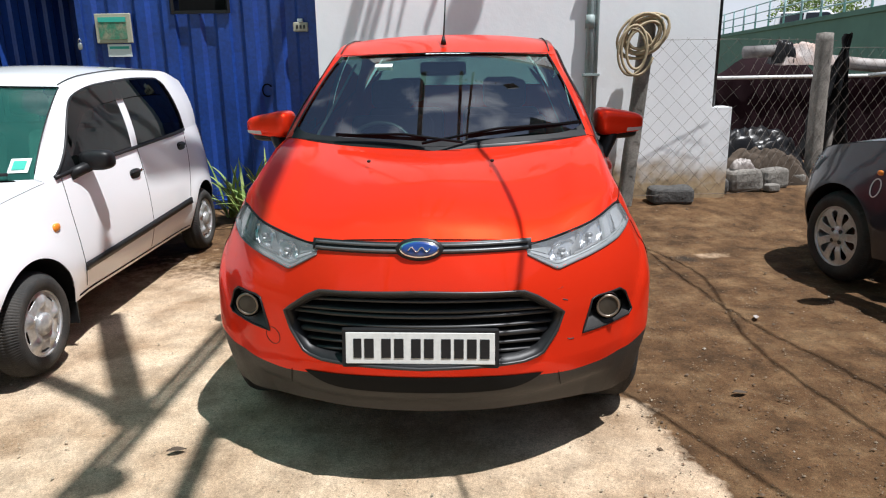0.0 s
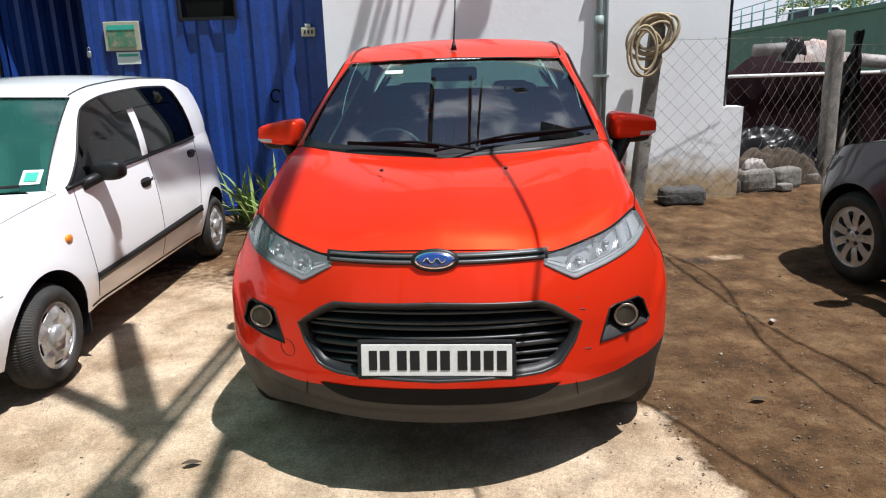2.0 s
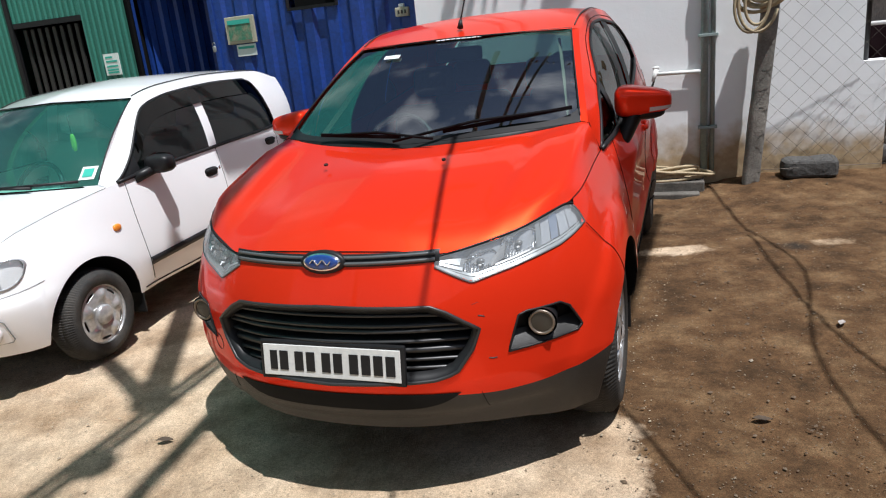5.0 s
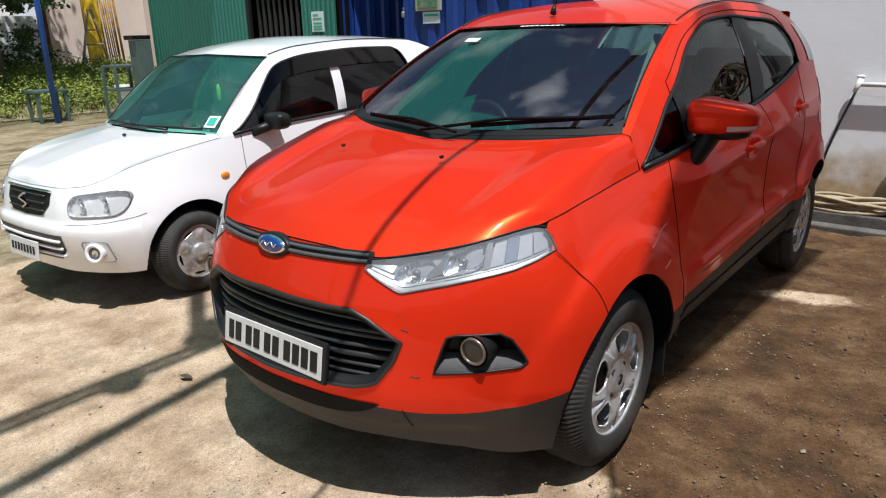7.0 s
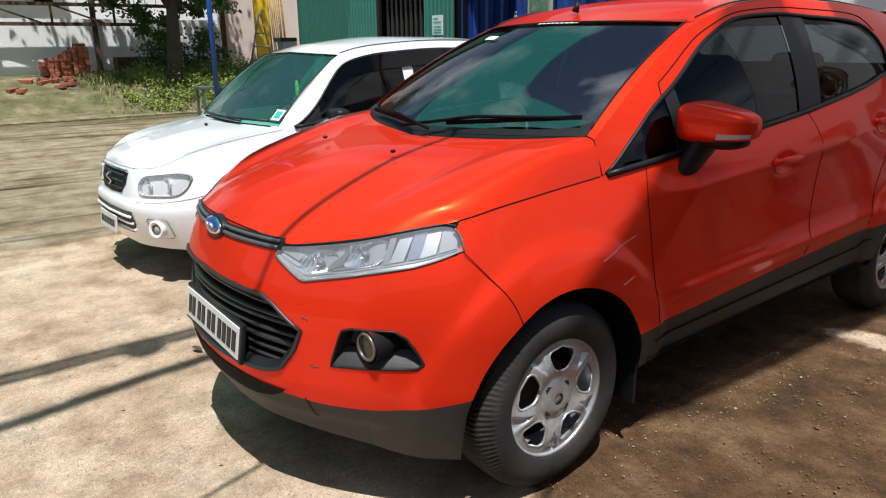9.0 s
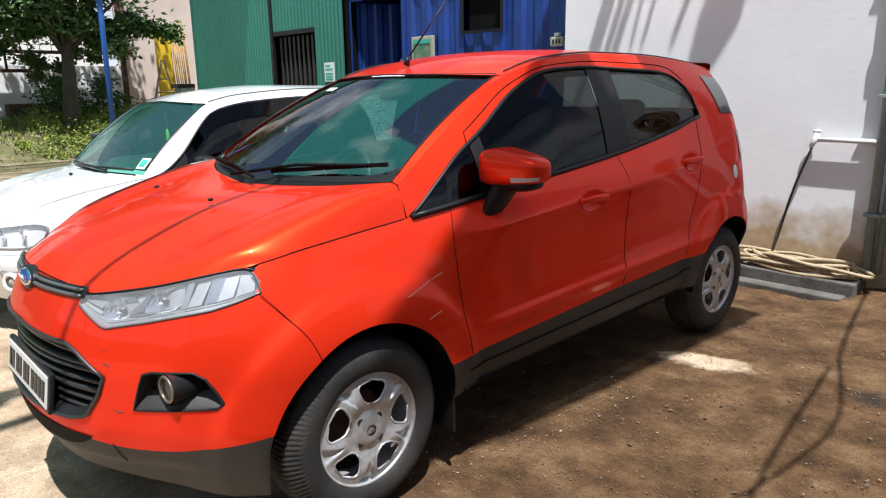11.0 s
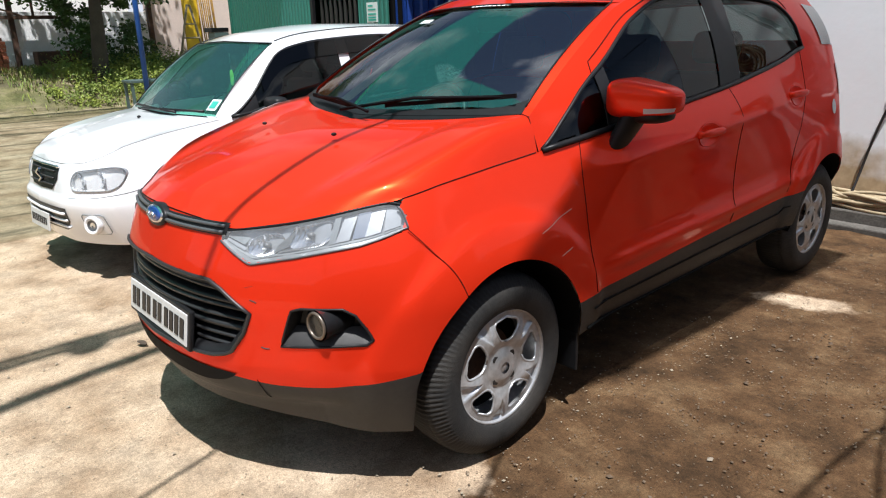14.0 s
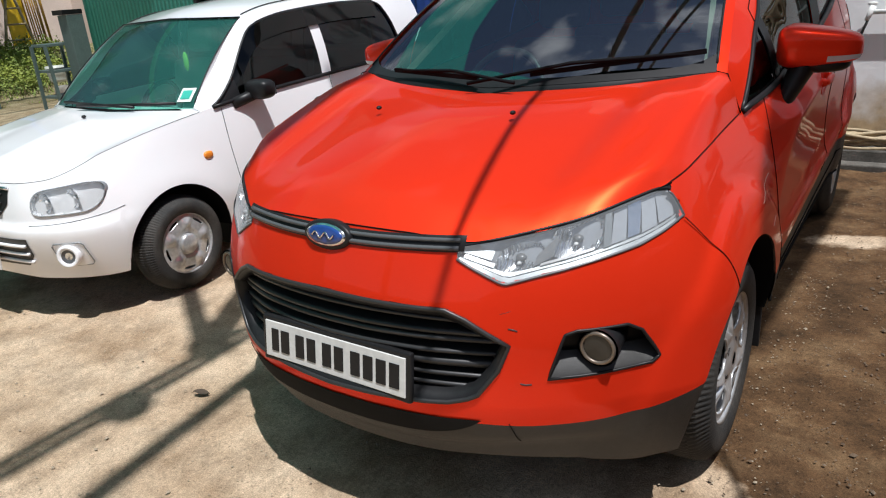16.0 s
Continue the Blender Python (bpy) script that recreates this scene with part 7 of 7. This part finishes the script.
part("pink_wall", box(FX - .25, FX + .02, 8.553, 11.197, 0, 6.5), PINK_WALL, yard)
part("house_wall", box(FX - 3.2, FX - 3.0, -14, 9.1, 0, 6.5), WALL_WHITE, yard)
part("end_wall", box(-22, FX + 1.0, 11.2, 11.4, 0, 6.5), PINK_WALL, yard)
for y in (2.2, 4.6):
    part("dark_window", box(FX - 2.998, FX - 2.97, y, y + .45, 2.55, 4.1), DEEP, yard)

rack = thing("steel_frame_rack", "rusty steel framework with wire grilles above the wall", "framework")
for y in (.8, 5.35, 8.5):
    part("upright", sheets("upright", [bar((FX + .25, y, .6), (FX + .25, y, 4.4), .11, .11, (0, 1, 0))], False), RUST, rack)
for z, y0, y1 in ((2.36, -6, 8.7), (1.92, -6, 6.3)):
    part("beam", sheets("beam", [bar((FX + .35, y0, z), (FX + .35, y1, z), .07, .08)], False), RUST, rack)
for k in range(9):
    y = -5 + 1.35 * k
    part("strut", sheets("strut", [bar((FX + .35, y, 1.92), (FX + .35, y, 2.36), .05, .05, (0, 1, 0))], False), RUST, rack)
    part("brace", sheets("brace", [bar((FX + .35, y, 2.36), (FX + .35, y + 1.2, 1.92), .04, .04)], False), RUST, rack)
for k in range(46):
    part("grille_bar", sheets("grille_bar", [tube([(FX + .1, -3 + .26 * k, 2.36), (FX + .1, -3 + .26 * k, 3.9)], .009, 4)]), RUST, rack)
for k in range(7):
    part("grille_rail", sheets("grille_rail", [tube([(FX + .1, -4, 2.55 + .22 * k), (FX + .1, 9, 2.55 + .22 * k)], .009, 4)]), RUST, rack)
awn = thing("green_awning", "bright green cloth awning over a window", "awning")
part("cloth", sheets("cloth", [sheet([[(FX - 2.9 + .8 * q, y, 3.75 - .35 * q - .05 * math.sin(y * 6) * q) for q in np.linspace(0, 1, 4)] for y in np.linspace(.5, 5.2, 20)])]), STICKER_GREEN, awn)

# brick stack
BRICK = material("fired_brick", (0.36, 0.115, 0.060), .9, second=(0.24, 0.075, 0.045), scale=8, amount=.6, bump=.3, bump_scale=40, per_object=.28)
stack = thing("brick_stack", "loose stack of red bricks in front of the wall", "bricks")
bm_brick = box(-.115, .115, -.055, .055, 0, .072, .005, 1)
brick_mesh = bpy.data.meshes.new("brick")
bm_brick.to_mesh(brick_mesh)
bm_brick.free()
brick_mesh.materials.append(BRICK)
rng = random.Random(4)
bx = FX + 1.2
for layer in range(9):
    for row in range(2):
        for k in range(8):
            y = 3.98 + .122 * k + rng.uniform(-.012, .012)
            if layer > 3 + k * .75 + rng.uniform(-.6, .6):
                continue
            b = part("brick", brick_mesh, None, stack)
            b.matrix_basis = pose(bx + .25 * row + rng.uniform(-.015, .015), y, .80 + .076 * layer, 0, 0, rng.uniform(-4, 4))
for k in range(16):
    b = part("brick", brick_mesh, None, stack)
    x, y = bx + .55 + rng.uniform(0, .8), 3.1 + rng.uniform(0, 1.3)
    b.matrix_basis = pose(x, y, ground_height(x, y) - .01, rng.uniform(-8, 8), rng.uniform(-8, 8), rng.uniform(0, 180))
slab = thing("rusty_trough", "long rusty sheet trough at the wall foot", "trough")
part("sheet", box(FX + .5, FX + .95, 5.6, 7.0, .74, 1.16, .02), RUST, slab)

# tree in the yard
rng = random.Random(21)
cl = []
for k in range(34):
    a, r = rng.uniform(0, 2 * math.pi), rng.uniform(.3, 2.0)
    cl.append(((.7 * r * math.cos(a) + .3, r * math.sin(a) * .85, rng.uniform(2.5, 4.3) + .25 * r), rng.uniform(.28, .55)))
cl += [((rng.uniform(-.5, .9), rng.uniform(-1.5, 1.6), rng.uniform(1.9, 2.7)), rng.uniform(.22, .36)) for _ in range(12)]
cl += [((rng.uniform(-1.0, 1.0), rng.uniform(-3.0, 1.6), rng.uniform(3.3, 6.4)), rng.uniform(.55, .9)) for _ in range(64)]
cl += [((rng.uniform(-.6, .6), rng.uniform(-1.4, 1.0), rng.uniform(2.0, 3.0)), rng.uniform(.25, .4)) for _ in range(14)]
cl += [((.4, -1.5 + .2 * k, 2.35 + .10 * math.sin(k)), .22) for k in range(5)] + [((.6, 1.3 + .22 * k, 2.42 - .04 * k), .22) for k in range(5)]
tree("yard_tree", "leafy dark green tree in front of the yard wall", pose(-14.6, 6.55, .45), lambda t: Vector((.10 * math.sin(3 * t), .15 * t - .1, 2.5 * t)),
     [(Vector((0, 0, 1.7)), Vector(c)) for c, s in cl[:16]], cl, .135, 190, 5)

# weeds on the bank, one mesh
def weeds():
    rng = random.Random(8)
    verts, faces = [], []
    for k in range(9000):
        y = rng.uniform(4.6, 10.5)
        x = rng.uniform(-15.8, -12.3) + .25 * (y - 6)
        if x > -12.9 - .75 * max(0.0, 6.5 - y) and rng.random() < .8:
            continue
        if rng.random() > .35 + .65 * max(0, noise.noise((x * .9, y * .9, 2)) + .45):
            continue
        h = rng.uniform(.04, .15) * (1 + .6 * noise.noise((x, y, 5))) * (.45 if x > -13.0 else 1)
        a = rng.uniform(0, 2 * math.pi)
        base = Vector((x, y, ground_height(x, y) - .02))
        tip = base + Vector((math.cos(a) * h * .5, math.sin(a) * h * .5, h))
        s = Vector((-math.sin(a), math.cos(a), 0)) * rng.uniform(.006, .014)
        k0 = len(verts)
        mid = base.lerp(tip, .55) + Vector((0, 0, h * .12))
        verts += [base - s * .4, base + s * .4, mid + s, mid - s, tip]
        faces += [(k0, k0 + 1, k0 + 2, k0 + 3), (k0 + 3, k0 + 2, k0 + 4)]
    bushes = [((rng.uniform(-15.4, -13.2), rng.uniform(5.2, 9.8), 0), rng.uniform(.10, .34)) for _ in range(150)]
    bushes = [((c[0], c[1], ground_height(c[0], c[1]) + s * .6), s) for c, s in bushes]
    v2, f2 = leaves(rng, bushes, .06, 130)
    k0 = len(verts)
    return verts + v2, faces + [tuple(i + k0 for i in q) for q in f2]


def dry_stems():
    rng = random.Random(31)
    verts, faces = [], []
    for k in range(2600):
        y = rng.uniform(4.4, 10.5)
        x = rng.uniform(-15.4, -12.2) + .25 * (y - 6)
        h, a = rng.uniform(.08, .34), rng.uniform(0, 2 * math.pi)
        if x > -13.0 - .75 * max(0.0, 6.5 - y):
            h *= .2
        base = Vector((x, y, ground_height(x, y) - .02))
        tip = base + Vector((math.cos(a) * h * .35, math.sin(a) * h * .35, h))
        s = Vector((-math.sin(a), math.cos(a), 0)) * rng.uniform(.003, .008)
        k0 = len(verts)
        verts += [base - s, base + s, tip]
        faces.append((k0, k0 + 1, k0 + 2))
    return verts, faces


WEED = material("yellow_green_weed", (0.27, 0.31, 0.045), 0.6, second=(0.10, 0.16, 0.03), scale=2.5, amount=0.8)
DRY = material("dry_straw", (0.30, 0.23, 0.11), 0.9, second=(0.16, 0.10, 0.06), scale=4, amount=0.8)
tagged(part("dry_grass", mesh_of("dry_grass", *dry_stems()), DRY), "dry straw-coloured stems among the green weeds", "grass", "", "stuff")
tagged(part("weeds", mesh_of("weeds", *weeds()), WEED), "sunlit green weeds and grass on the bank", "weeds", "", "stuff")

# shrubs climbing the wall under the tree
rng = random.Random(17)
sh_c = [((-15.5 + rng.uniform(-.4, .5), 6.4 + rng.uniform(-.3, 1.5), .8 + rng.uniform(0, .9)), rng.uniform(.18, .34)) for _ in range(20)]
sh_c += [((-15.2 + rng.uniform(-.3, .3), 6.2 + rng.uniform(-.5, 1.2), 1.6 + rng.uniform(0, .7)), rng.uniform(.12, .22)) for _ in range(9)]
shrub = thing("climbing_shrub", "dark green shrub growing under the tree", "shrub")
for c, r in sh_c[::3]:
    foot = Vector((c[0] * .5 - 7.7, c[1] * .5 + 3.4, .6))
    part("stem", sheets("stem", [tube([foot, foot.lerp(Vector(c), .5) + Vector((.06, -.05, .1)), c], .016, 6, r_end=.006)]), BARK, shrub)
part("foliage", mesh_of("foliage", *leaves(rng, sh_c, .10, 150)), LEAF, shrub)

# blue pole, bench, stools, yellow sheet, ladder, poles
PAINT_BLUE = material("blue_gloss_paint", (0.02, 0.10, 0.42), .4, amount=.4, scale=5)
bp_ = thing("blue_pole", "tall blue painted steel pole on the grass", "pole")
part("shaft", sheets("shaft", [tube([(-12.05, 6.52, -.1), (-12.0, 6.55, 4.2)], .05, 10)]), PAINT_BLUE, bp_)
bench = thing("steel_stand", "small grey-green steel stand beside the pole", "stand")
GREY_STAND = material("grey_blue_steel", (0.12, 0.17, 0.17), .6, amount=.5)
for x, y in ((-12.6, 6.3), (-12.6, 6.8), (-12.2, 6.3), (-12.2, 6.8)):
    part("leg", sheets("leg", [bar((x, y, -.05), (x, y, .55), .05, .05, (0, 1, 0))], False), GREY_STAND, bench)
part("top", box(-12.65, -12.15, 6.25, 6.85, .55, .60, .008), GREY_STAND, bench)
st_ = thing("step_stool", "tall grey-green steel step stand by the shed", "stand")
for x, y in ((-9.95, 6.5), (-9.95, 6.95), (-9.45, 6.5), (-9.45, 6.95)):
    part("leg", sheets("leg", [bar((x + .05 * (1 if x < -9.7 else -1), y, 1.05), (x, y, -.02), .04, .04, (0, 1, 0))], False), GREY_STAND, st_)
for z in (.30, .68, 1.05):
    part("tread", box(-9.93, -9.47, 6.52, 6.93, z - .02, z + .02, .005), GREY_STAND, st_)
cab = thing("steel_cabinet", "grey-green steel cabinet standing by the shed", "cabinet")
part("body", box(-9.42, -9.17, 6.75, 7.0, 0, 1.45, .01), GREY_STAND, cab)
part("top", box(-9.45, -9.165, 6.70, 7.0, 1.453, 1.52, .005), BLACK, cab)
drum = thing("cement_bag", "pale full sack lying on the grass", "sack")
part("sack", sheets("sack", [blob((-11.4, 7.62, .16), (.20, .16, .15), 2.6)]), TARP_PALE, drum)
pot = thing("white_pot", "white round pot on the grass", "pot")
part("bowl", sheets("bowl", [lathe([(.02, 0), (.13, .02), (.17, .18), (.18, .30), (.165, .30), (.15, .05)], "z", 20)]), WHITE_PLASTIC, pot).matrix_basis = pose(-12.2, 7.95, .30)
ys_ = thing("yellow_sheet", "bright yellow sheet standing against the end wall", "sheet")
YEL = material("yellow_sheet_paint", (0.78, 0.50, 0.015), .5, amount=.3, scale=3)
part("sheet", box(-15.7, -15.66, 8.95, 9.36, .9, 2.95), YEL, ys_)
RODS = material("rusty_yellow_rods", (0.42, 0.24, 0.03), .7, second=(.2, .1, .03), scale=8, amount=.8)
for k in range(9):
    rd = thing("steel_rod", "rusty yellow rod leaning beside the yellow sheet", "rod", group="leaning rods")
    part("shaft", sheets("shaft", [tube([(-15.55, 9.36 + .05 * k + rng.uniform(-.02, .02), .8), (-15.7, 9.34 + .05 * k, 2.9 + rng.uniform(-.2, .3))], .016, 5)]), RODS, rd)
lad = thing("bamboo_ladder", "old bamboo ladder leaning near the yellow sheet", "ladder")
TIMBER = material("weathered_bamboo", (0.40, 0.32, 0.20), .8, amount=.6, scale=9)
for y0, y1 in ((8.55, 8.92), (9.20, 8.98)):
    part("rail", sheets("rail", [tube([(-15.2, y0, .85), (-15.3, y1, 2.15)], .03, 7)]), TIMBER, lad)
for q in (.15, .4, .65):
    part("rung", sheets("rung", [tube([(-15.22, 8.55 + .37 * q, .85 + 1.3 * q), (-15.22, 9.20 - .22 * q, .85 + 1.3 * q)], .02, 6)]), TIMBER, lad)
for k in range(5):
    pl_ = thing("bamboo_pole", "thin bamboo pole propped by the shed", "pole", group="propped poles")
    part("shaft", sheets("shaft", [tube([(-14.6 + .05 * k, 10.2 + .18 * k, .6), (-14.9, 10.5 + .14 * k + .1 * math.sin(k * 2), 3.6)], .022, 5)]), TIMBER, pl_)

# ---------------------------------------------------------------- overhead: line poles, cross-arms, wires, green roof sheet
STEEL = material("grey_steel_section", (0.10, 0.10, 0.10), .6, .4, amount=.4)


def over(x, y, h):
    """The place at height h whose shadow falls on x, y of the ground."""
    return Vector((x + SUN.x / SUN.z * h, y + SUN.y / SUN.z * h, h))


line = thing("power_line_frame", "overhead steel cross-arm frame between line poles", "power line")
for dx in (-.035, .035):
    part("cross_arm", sheets("cross_arm", [bar(over(-1.17 + dx, -1.0, 5.6), over(-1.26 + dx, 4.3, 5.6), .035, .08)], False), STEEL, line)
part("cross_arm", sheets("cross_arm", [bar(over(-.70, 1.3, 5.4), over(-1.15, 4.2, 5.4), .065, .08)], False), STEEL, line)
part("stay", sheets("stay", [bar(over(-1.28, 2.72, 5.5), over(-2.05, 3.95, 5.5), .14, .08)], False), STEEL, line)
part("stay", sheets("stay", [bar(over(-1.30, 2.72, 5.5), over(-1.95, 3.12, 5.5), .10, .08)], False), STEEL, line)
for x, y in ((-1.18, 2.27), (-1.30, 2.74), (-1.17, 1.2)):
    p = over(x, y, 5.55)
    part("insulator", sheets("insulator", [lathe([(.01, .15), (.05, .14), (.09, .08), (.05, .06), (.10, 0), (.05, -.03), (.09, -.08), (.02, -.10)], "z", 16)]), BLACK, line).matrix_basis = Matrix.Translation(p)
for dx in (0, .10):
    part("beam", sheets("beam", [bar(over(-1.17, -1.0, 5.6) + Vector((-3.0, dx, 0)), over(-1.17, -1.0, 5.6) + Vector((4.5, dx, 0)), .08, .10)], False), STEEL, line)
for x in (-1.6, 3.6):
    part("pole", sheets("pole", [tube([(x, -2.6, 0), (x, -2.6, 8.2)], .13, 12, r_end=.09)]), CONCRETE, line)
# unseen net added to shade the red car's far flank, outlined from that shade
pan = [Vector(p) + SUN / SUN.z * (5.2 - p[2]) for p in ((.86, 2.95, .5), (.83, 3.13, .70), (.78, 3.5, 1.0), (.56, 4.15, 1.5), (.44, 4.55, 1.55), (.74, 4.55, 1.55),
                                                     (.68, 4.95, 1.55), (.38, 4.95, 1.55), (.38, 5.8, 1.55), (1.38, 5.8, 1.55), (1.14, 3.58, 1.15), (.98, 3.30, .85))]
bm = bmesh.new()
lo_, hi_ = [bm.verts.new(p) for p in pan], [bm.verts.new(p + Vector((0, 0, .002))) for p in pan]
bm.faces.new(lo_[::-1])
bm.faces.new(hi_)
for k in range(len(pan)):
    j = (k + 1) % len(pan)
    bm.faces.new((lo_[k], lo_[j], hi_[j], hi_[k]))
NET = bpy.data.materials.new("flank_shade")
NET.use_nodes = True
n, l = NET.node_tree.nodes, NET.node_tree.links
mix_ = n.new("ShaderNodeMixShader")
mix_.inputs["Fac"].default_value = .24
l.new(n["Principled BSDF"].outputs[0], mix_.inputs[1])
l.new(n.new("ShaderNodeBsdfTransparent").outputs[0], mix_.inputs[2])
n["Principled BSDF"].inputs["Base Color"].default_value = rgb(.03, .05, .04)
l.new(mix_.outputs[0], n["Material Output"].inputs["Surface"])
part("flank_shade", bm, NET, line, "unseen net added to shade the red car's flank")
for x0, z0, x1, z1, w in ((.26, 2.30, -.22, 1.48, .20), (-.90, 2.15, -1.06, 1.66, .055), (-.80, 2.15, -.97, 1.62, .045), (-.62, 2.15, -.72, 1.7, .02), (-.5, 2.15, -.62, 1.7, .02), (-.2, 2.15, -.36, 1.7, .03)):
    a, b = (Vector((x, WALL_Y, z)) + SUN / SUN.z * (5.3 - z) for x, z in ((x0, z0), (x1, z1)))
    part("bracing", sheets("bracing", [bar(a, b, w, .06)], False), STEEL, line)
for a, b, w in (((-.64, 6.90, 5.40), (-.48, 3.60, 5.60), .11), ((.12, 6.90, 5.40), (.04, 3.90, 5.60), .07), ((.36, 6.90, 5.40), (.22, 3.90, 5.60), .05)):
    part("bracing", sheets("bracing", [bar(Vector(a), Vector(b), w, .06)], False), STEEL, line)
CABLE = material("black_cable", (0.02, 0.02, 0.02), .6, amount=.3)
# third run is an added cable whose shadow draws the soil edge's dark line
for pts in (((1.46, 5.5), (1.66, 4.1), (1.98, 3.0), (2.3, 2.0)), ((-.35, 4.1), (-.10, 3.03), (.06, 2.48), (.25, 1.8), (.6, .9)), ((.80, 3.05), (1.15, 2.38), (1.6, 1.5)), ((1.2, 7.0), (1.42, 5.8), (1.70, 4.7), (1.60, 3.6), (1.75, 2.6))):
    cb = thing("overhead_cable", "black overhead cable strung across the yard", "cable", group="overhead cables")
    f = curve3([over(x, y, 2.9) for x, y in pts])
    part("cable", sheets("cable", [tube([f(t) for t in np.linspace(0, 1, 24)], .0095, 6)]), CABLE, cb)

rf_m = bpy.data.materials.new("green_translucent_sheet")
rf_m.use_nodes = True
n, l = rf_m.node_tree.nodes, rf_m.node_tree.links
n.remove(n["Principled BSDF"])
t_, d_, mx_ = (n.new("ShaderNode" + k) for k in ("BsdfTransparent", "BsdfTranslucent", "MixShader"))
t_.inputs["Color"].default_value, d_.inputs["Color"].default_value = rgb(.80, .82, .74), rgb(.045, .40, .31)
mx_.inputs["Fac"].default_value = .32
l.new(t_.outputs["BSDF"], mx_.inputs[1])
l.new(d_.outputs["BSDF"], mx_.inputs[2])
l.new(mx_.outputs["Shader"], n["Material Output"].inputs["Surface"])
canopy = thing("green_roof_sheet", "translucent green roof sheeting high over the yard", "roof sheet")
edge = [over(-3.42 - .10 * abs(math.sin(y * 2.9)) + .12 * (y - 2.3), y, 8.0) for y in np.linspace(-6, 4.9, 60)]
edge += [Vector((-5.2, 4.9, 8.0)), Vector((-5.7, 6.8, 8.0)), Vector((-6.4, 14, 8.0))]
part("sheet", sheets("sheet", [sheet([[p, Vector((-10.4, p.y, 8.0))] for p in edge])], False), rf_m, canopy)
# unseen green strip added to colour what the windscreens reflect
part("end_sheet", sheets("end_sheet", [corrugated(0, 12.5, 7.7, 7.99, 0, .30, .03)], False), material("green_sheet_paint", (.06, .50, .36), .6, amount=.3), canopy).matrix_basis = pose(-10.42, -6, 0, 0, 0, 90)

# ---------------------------------------------------------------- unseen walls added to close the yard and shape its reflections
east = thing("wall_east", "unseen dark sheet wall added to darken side reflections", "wall", kind="structure")
part("sheets", sheets("sheets", [corrugated(0, 22, 0, 3.6, 0, .30, .03)], False), material("dark_sheet", (.05, .045, .045), .7, amount=.5), east).matrix_basis = pose(7.6, 7.6, 0, 0, 0, -90)
# tall green wall out of view, added so the windscreens reflect green
west = thing("wall_west", "unseen green sheet wall added for windscreen reflections", "wall", kind="structure")
part("sheets", sheets("sheets", [corrugated(0, 10.5, 0, 7.8, 0, .30, .03)], False), GREEN_STEEL, west).matrix_basis = pose(-11.3, -9.8, 0, 0, 0, 90)
south = thing("wall_south", "unseen grey block wall added behind the yard", "wall", kind="structure")
part("blocks", box(-18, 8, -9.25, -9.0, 0, 2.2), CONCRETE, south)

# ---------------------------------------------------------------- pebbles and litter
def pebbles(n, area, size, seed, mat, name, label):
    rng = random.Random(seed)
    verts, faces = [], []
    base = [(1, 0, 0), (0, 1, 0), (-1, 0, 0), (0, -1, 0), (0, 0, 1), (0, 0, -.6)]
    tri = [(0, 1, 4), (1, 2, 4), (2, 3, 4), (3, 0, 4), (1, 0, 5), (2, 1, 5), (3, 2, 5), (0, 3, 5)]
    for _ in range(n):
        x, y = rng.uniform(*area[0]), rng.uniform(*area[1])
        s = size * rng.uniform(.4, 1.0) * (1 if rng.random() < .92 else 2.0)
        a = rng.uniform(0, 6.28)
        k = len(verts)
        z = ground_height(x, y) + .002
        for b in base:
            bx_, by_ = b[0] * math.cos(a) - b[1] * math.sin(a) * .7, b[0] * math.sin(a) + b[1] * math.cos(a) * .7
            verts.append((x + bx_ * s * rng.uniform(.8, 1.2), y + by_ * s * rng.uniform(.8, 1.2), z + b[2] * s * .55))
        faces += [tuple(i + k for i in t) for t in tri]
    tagged(part(name, mesh_of(name, verts, faces), mat), label, "pebbles", "", "stuff")


pebbles(9000, ((.80, 3.5), (1.8, 6.4)), .0048, 7, material("soil_grit", (.20, .15, .10), .95, second=(.07, .045, .03), scale=9, amount=.9), "soil_grit", "fine grit strewn over the brown soil")
pebbles(1300, ((.85, 3.6), (1.8, 7.2)), .0085, 1, material("soil_clod", (.085, .058, .036), .95, second=(.14, .095, .06), scale=3, amount=.8), "soil_clods", "brown clods and pebbles scattered on the soil")
pebbles(60, ((.95, 3.4), (2.0, 7.0)), .008, 2, material("pale_pebble", (.30, .25, .19), .9, scale=3, amount=.5), "pale_pebbles", "pale pebbles scattered on brown soil")
pebbles(4200, ((-3.2, .95), (1.2, 4.6)), .0055, 3, material("sand_pebble", (.34, .28, .20), .95, scale=3, amount=.6), "sand_pebbles", "small pebbles on the pale sand")
for x, y, a, lab in ((-.98, 2.46, 20, "dry brown leaf lying on the sand"), (1.75, 3.95, 70, "pale scrap lying on brown soil"), (1.32, 3.0, 10, "dry brown leaf lying on the soil")):
    rows = [[Vector((.036 * (q - .5) * 2, .016 * s * (1 - (2 * q - 1) ** 2), .005 + .005 * abs(s) + .003 * math.sin(q * 5))) for s in (-1, 0, 1)] for q in np.linspace(0, 1, 8)]
    lf = tagged(part("dry_leaf", sheets("dry_leaf", [sheet(rows)]), TARP_BROWN if "leaf" in lab else TARP_PALE), lab, "leaf", "litter")
    lf.matrix_world = pose(x, y, ground_height(x, y) + .0, 0, 0, a)
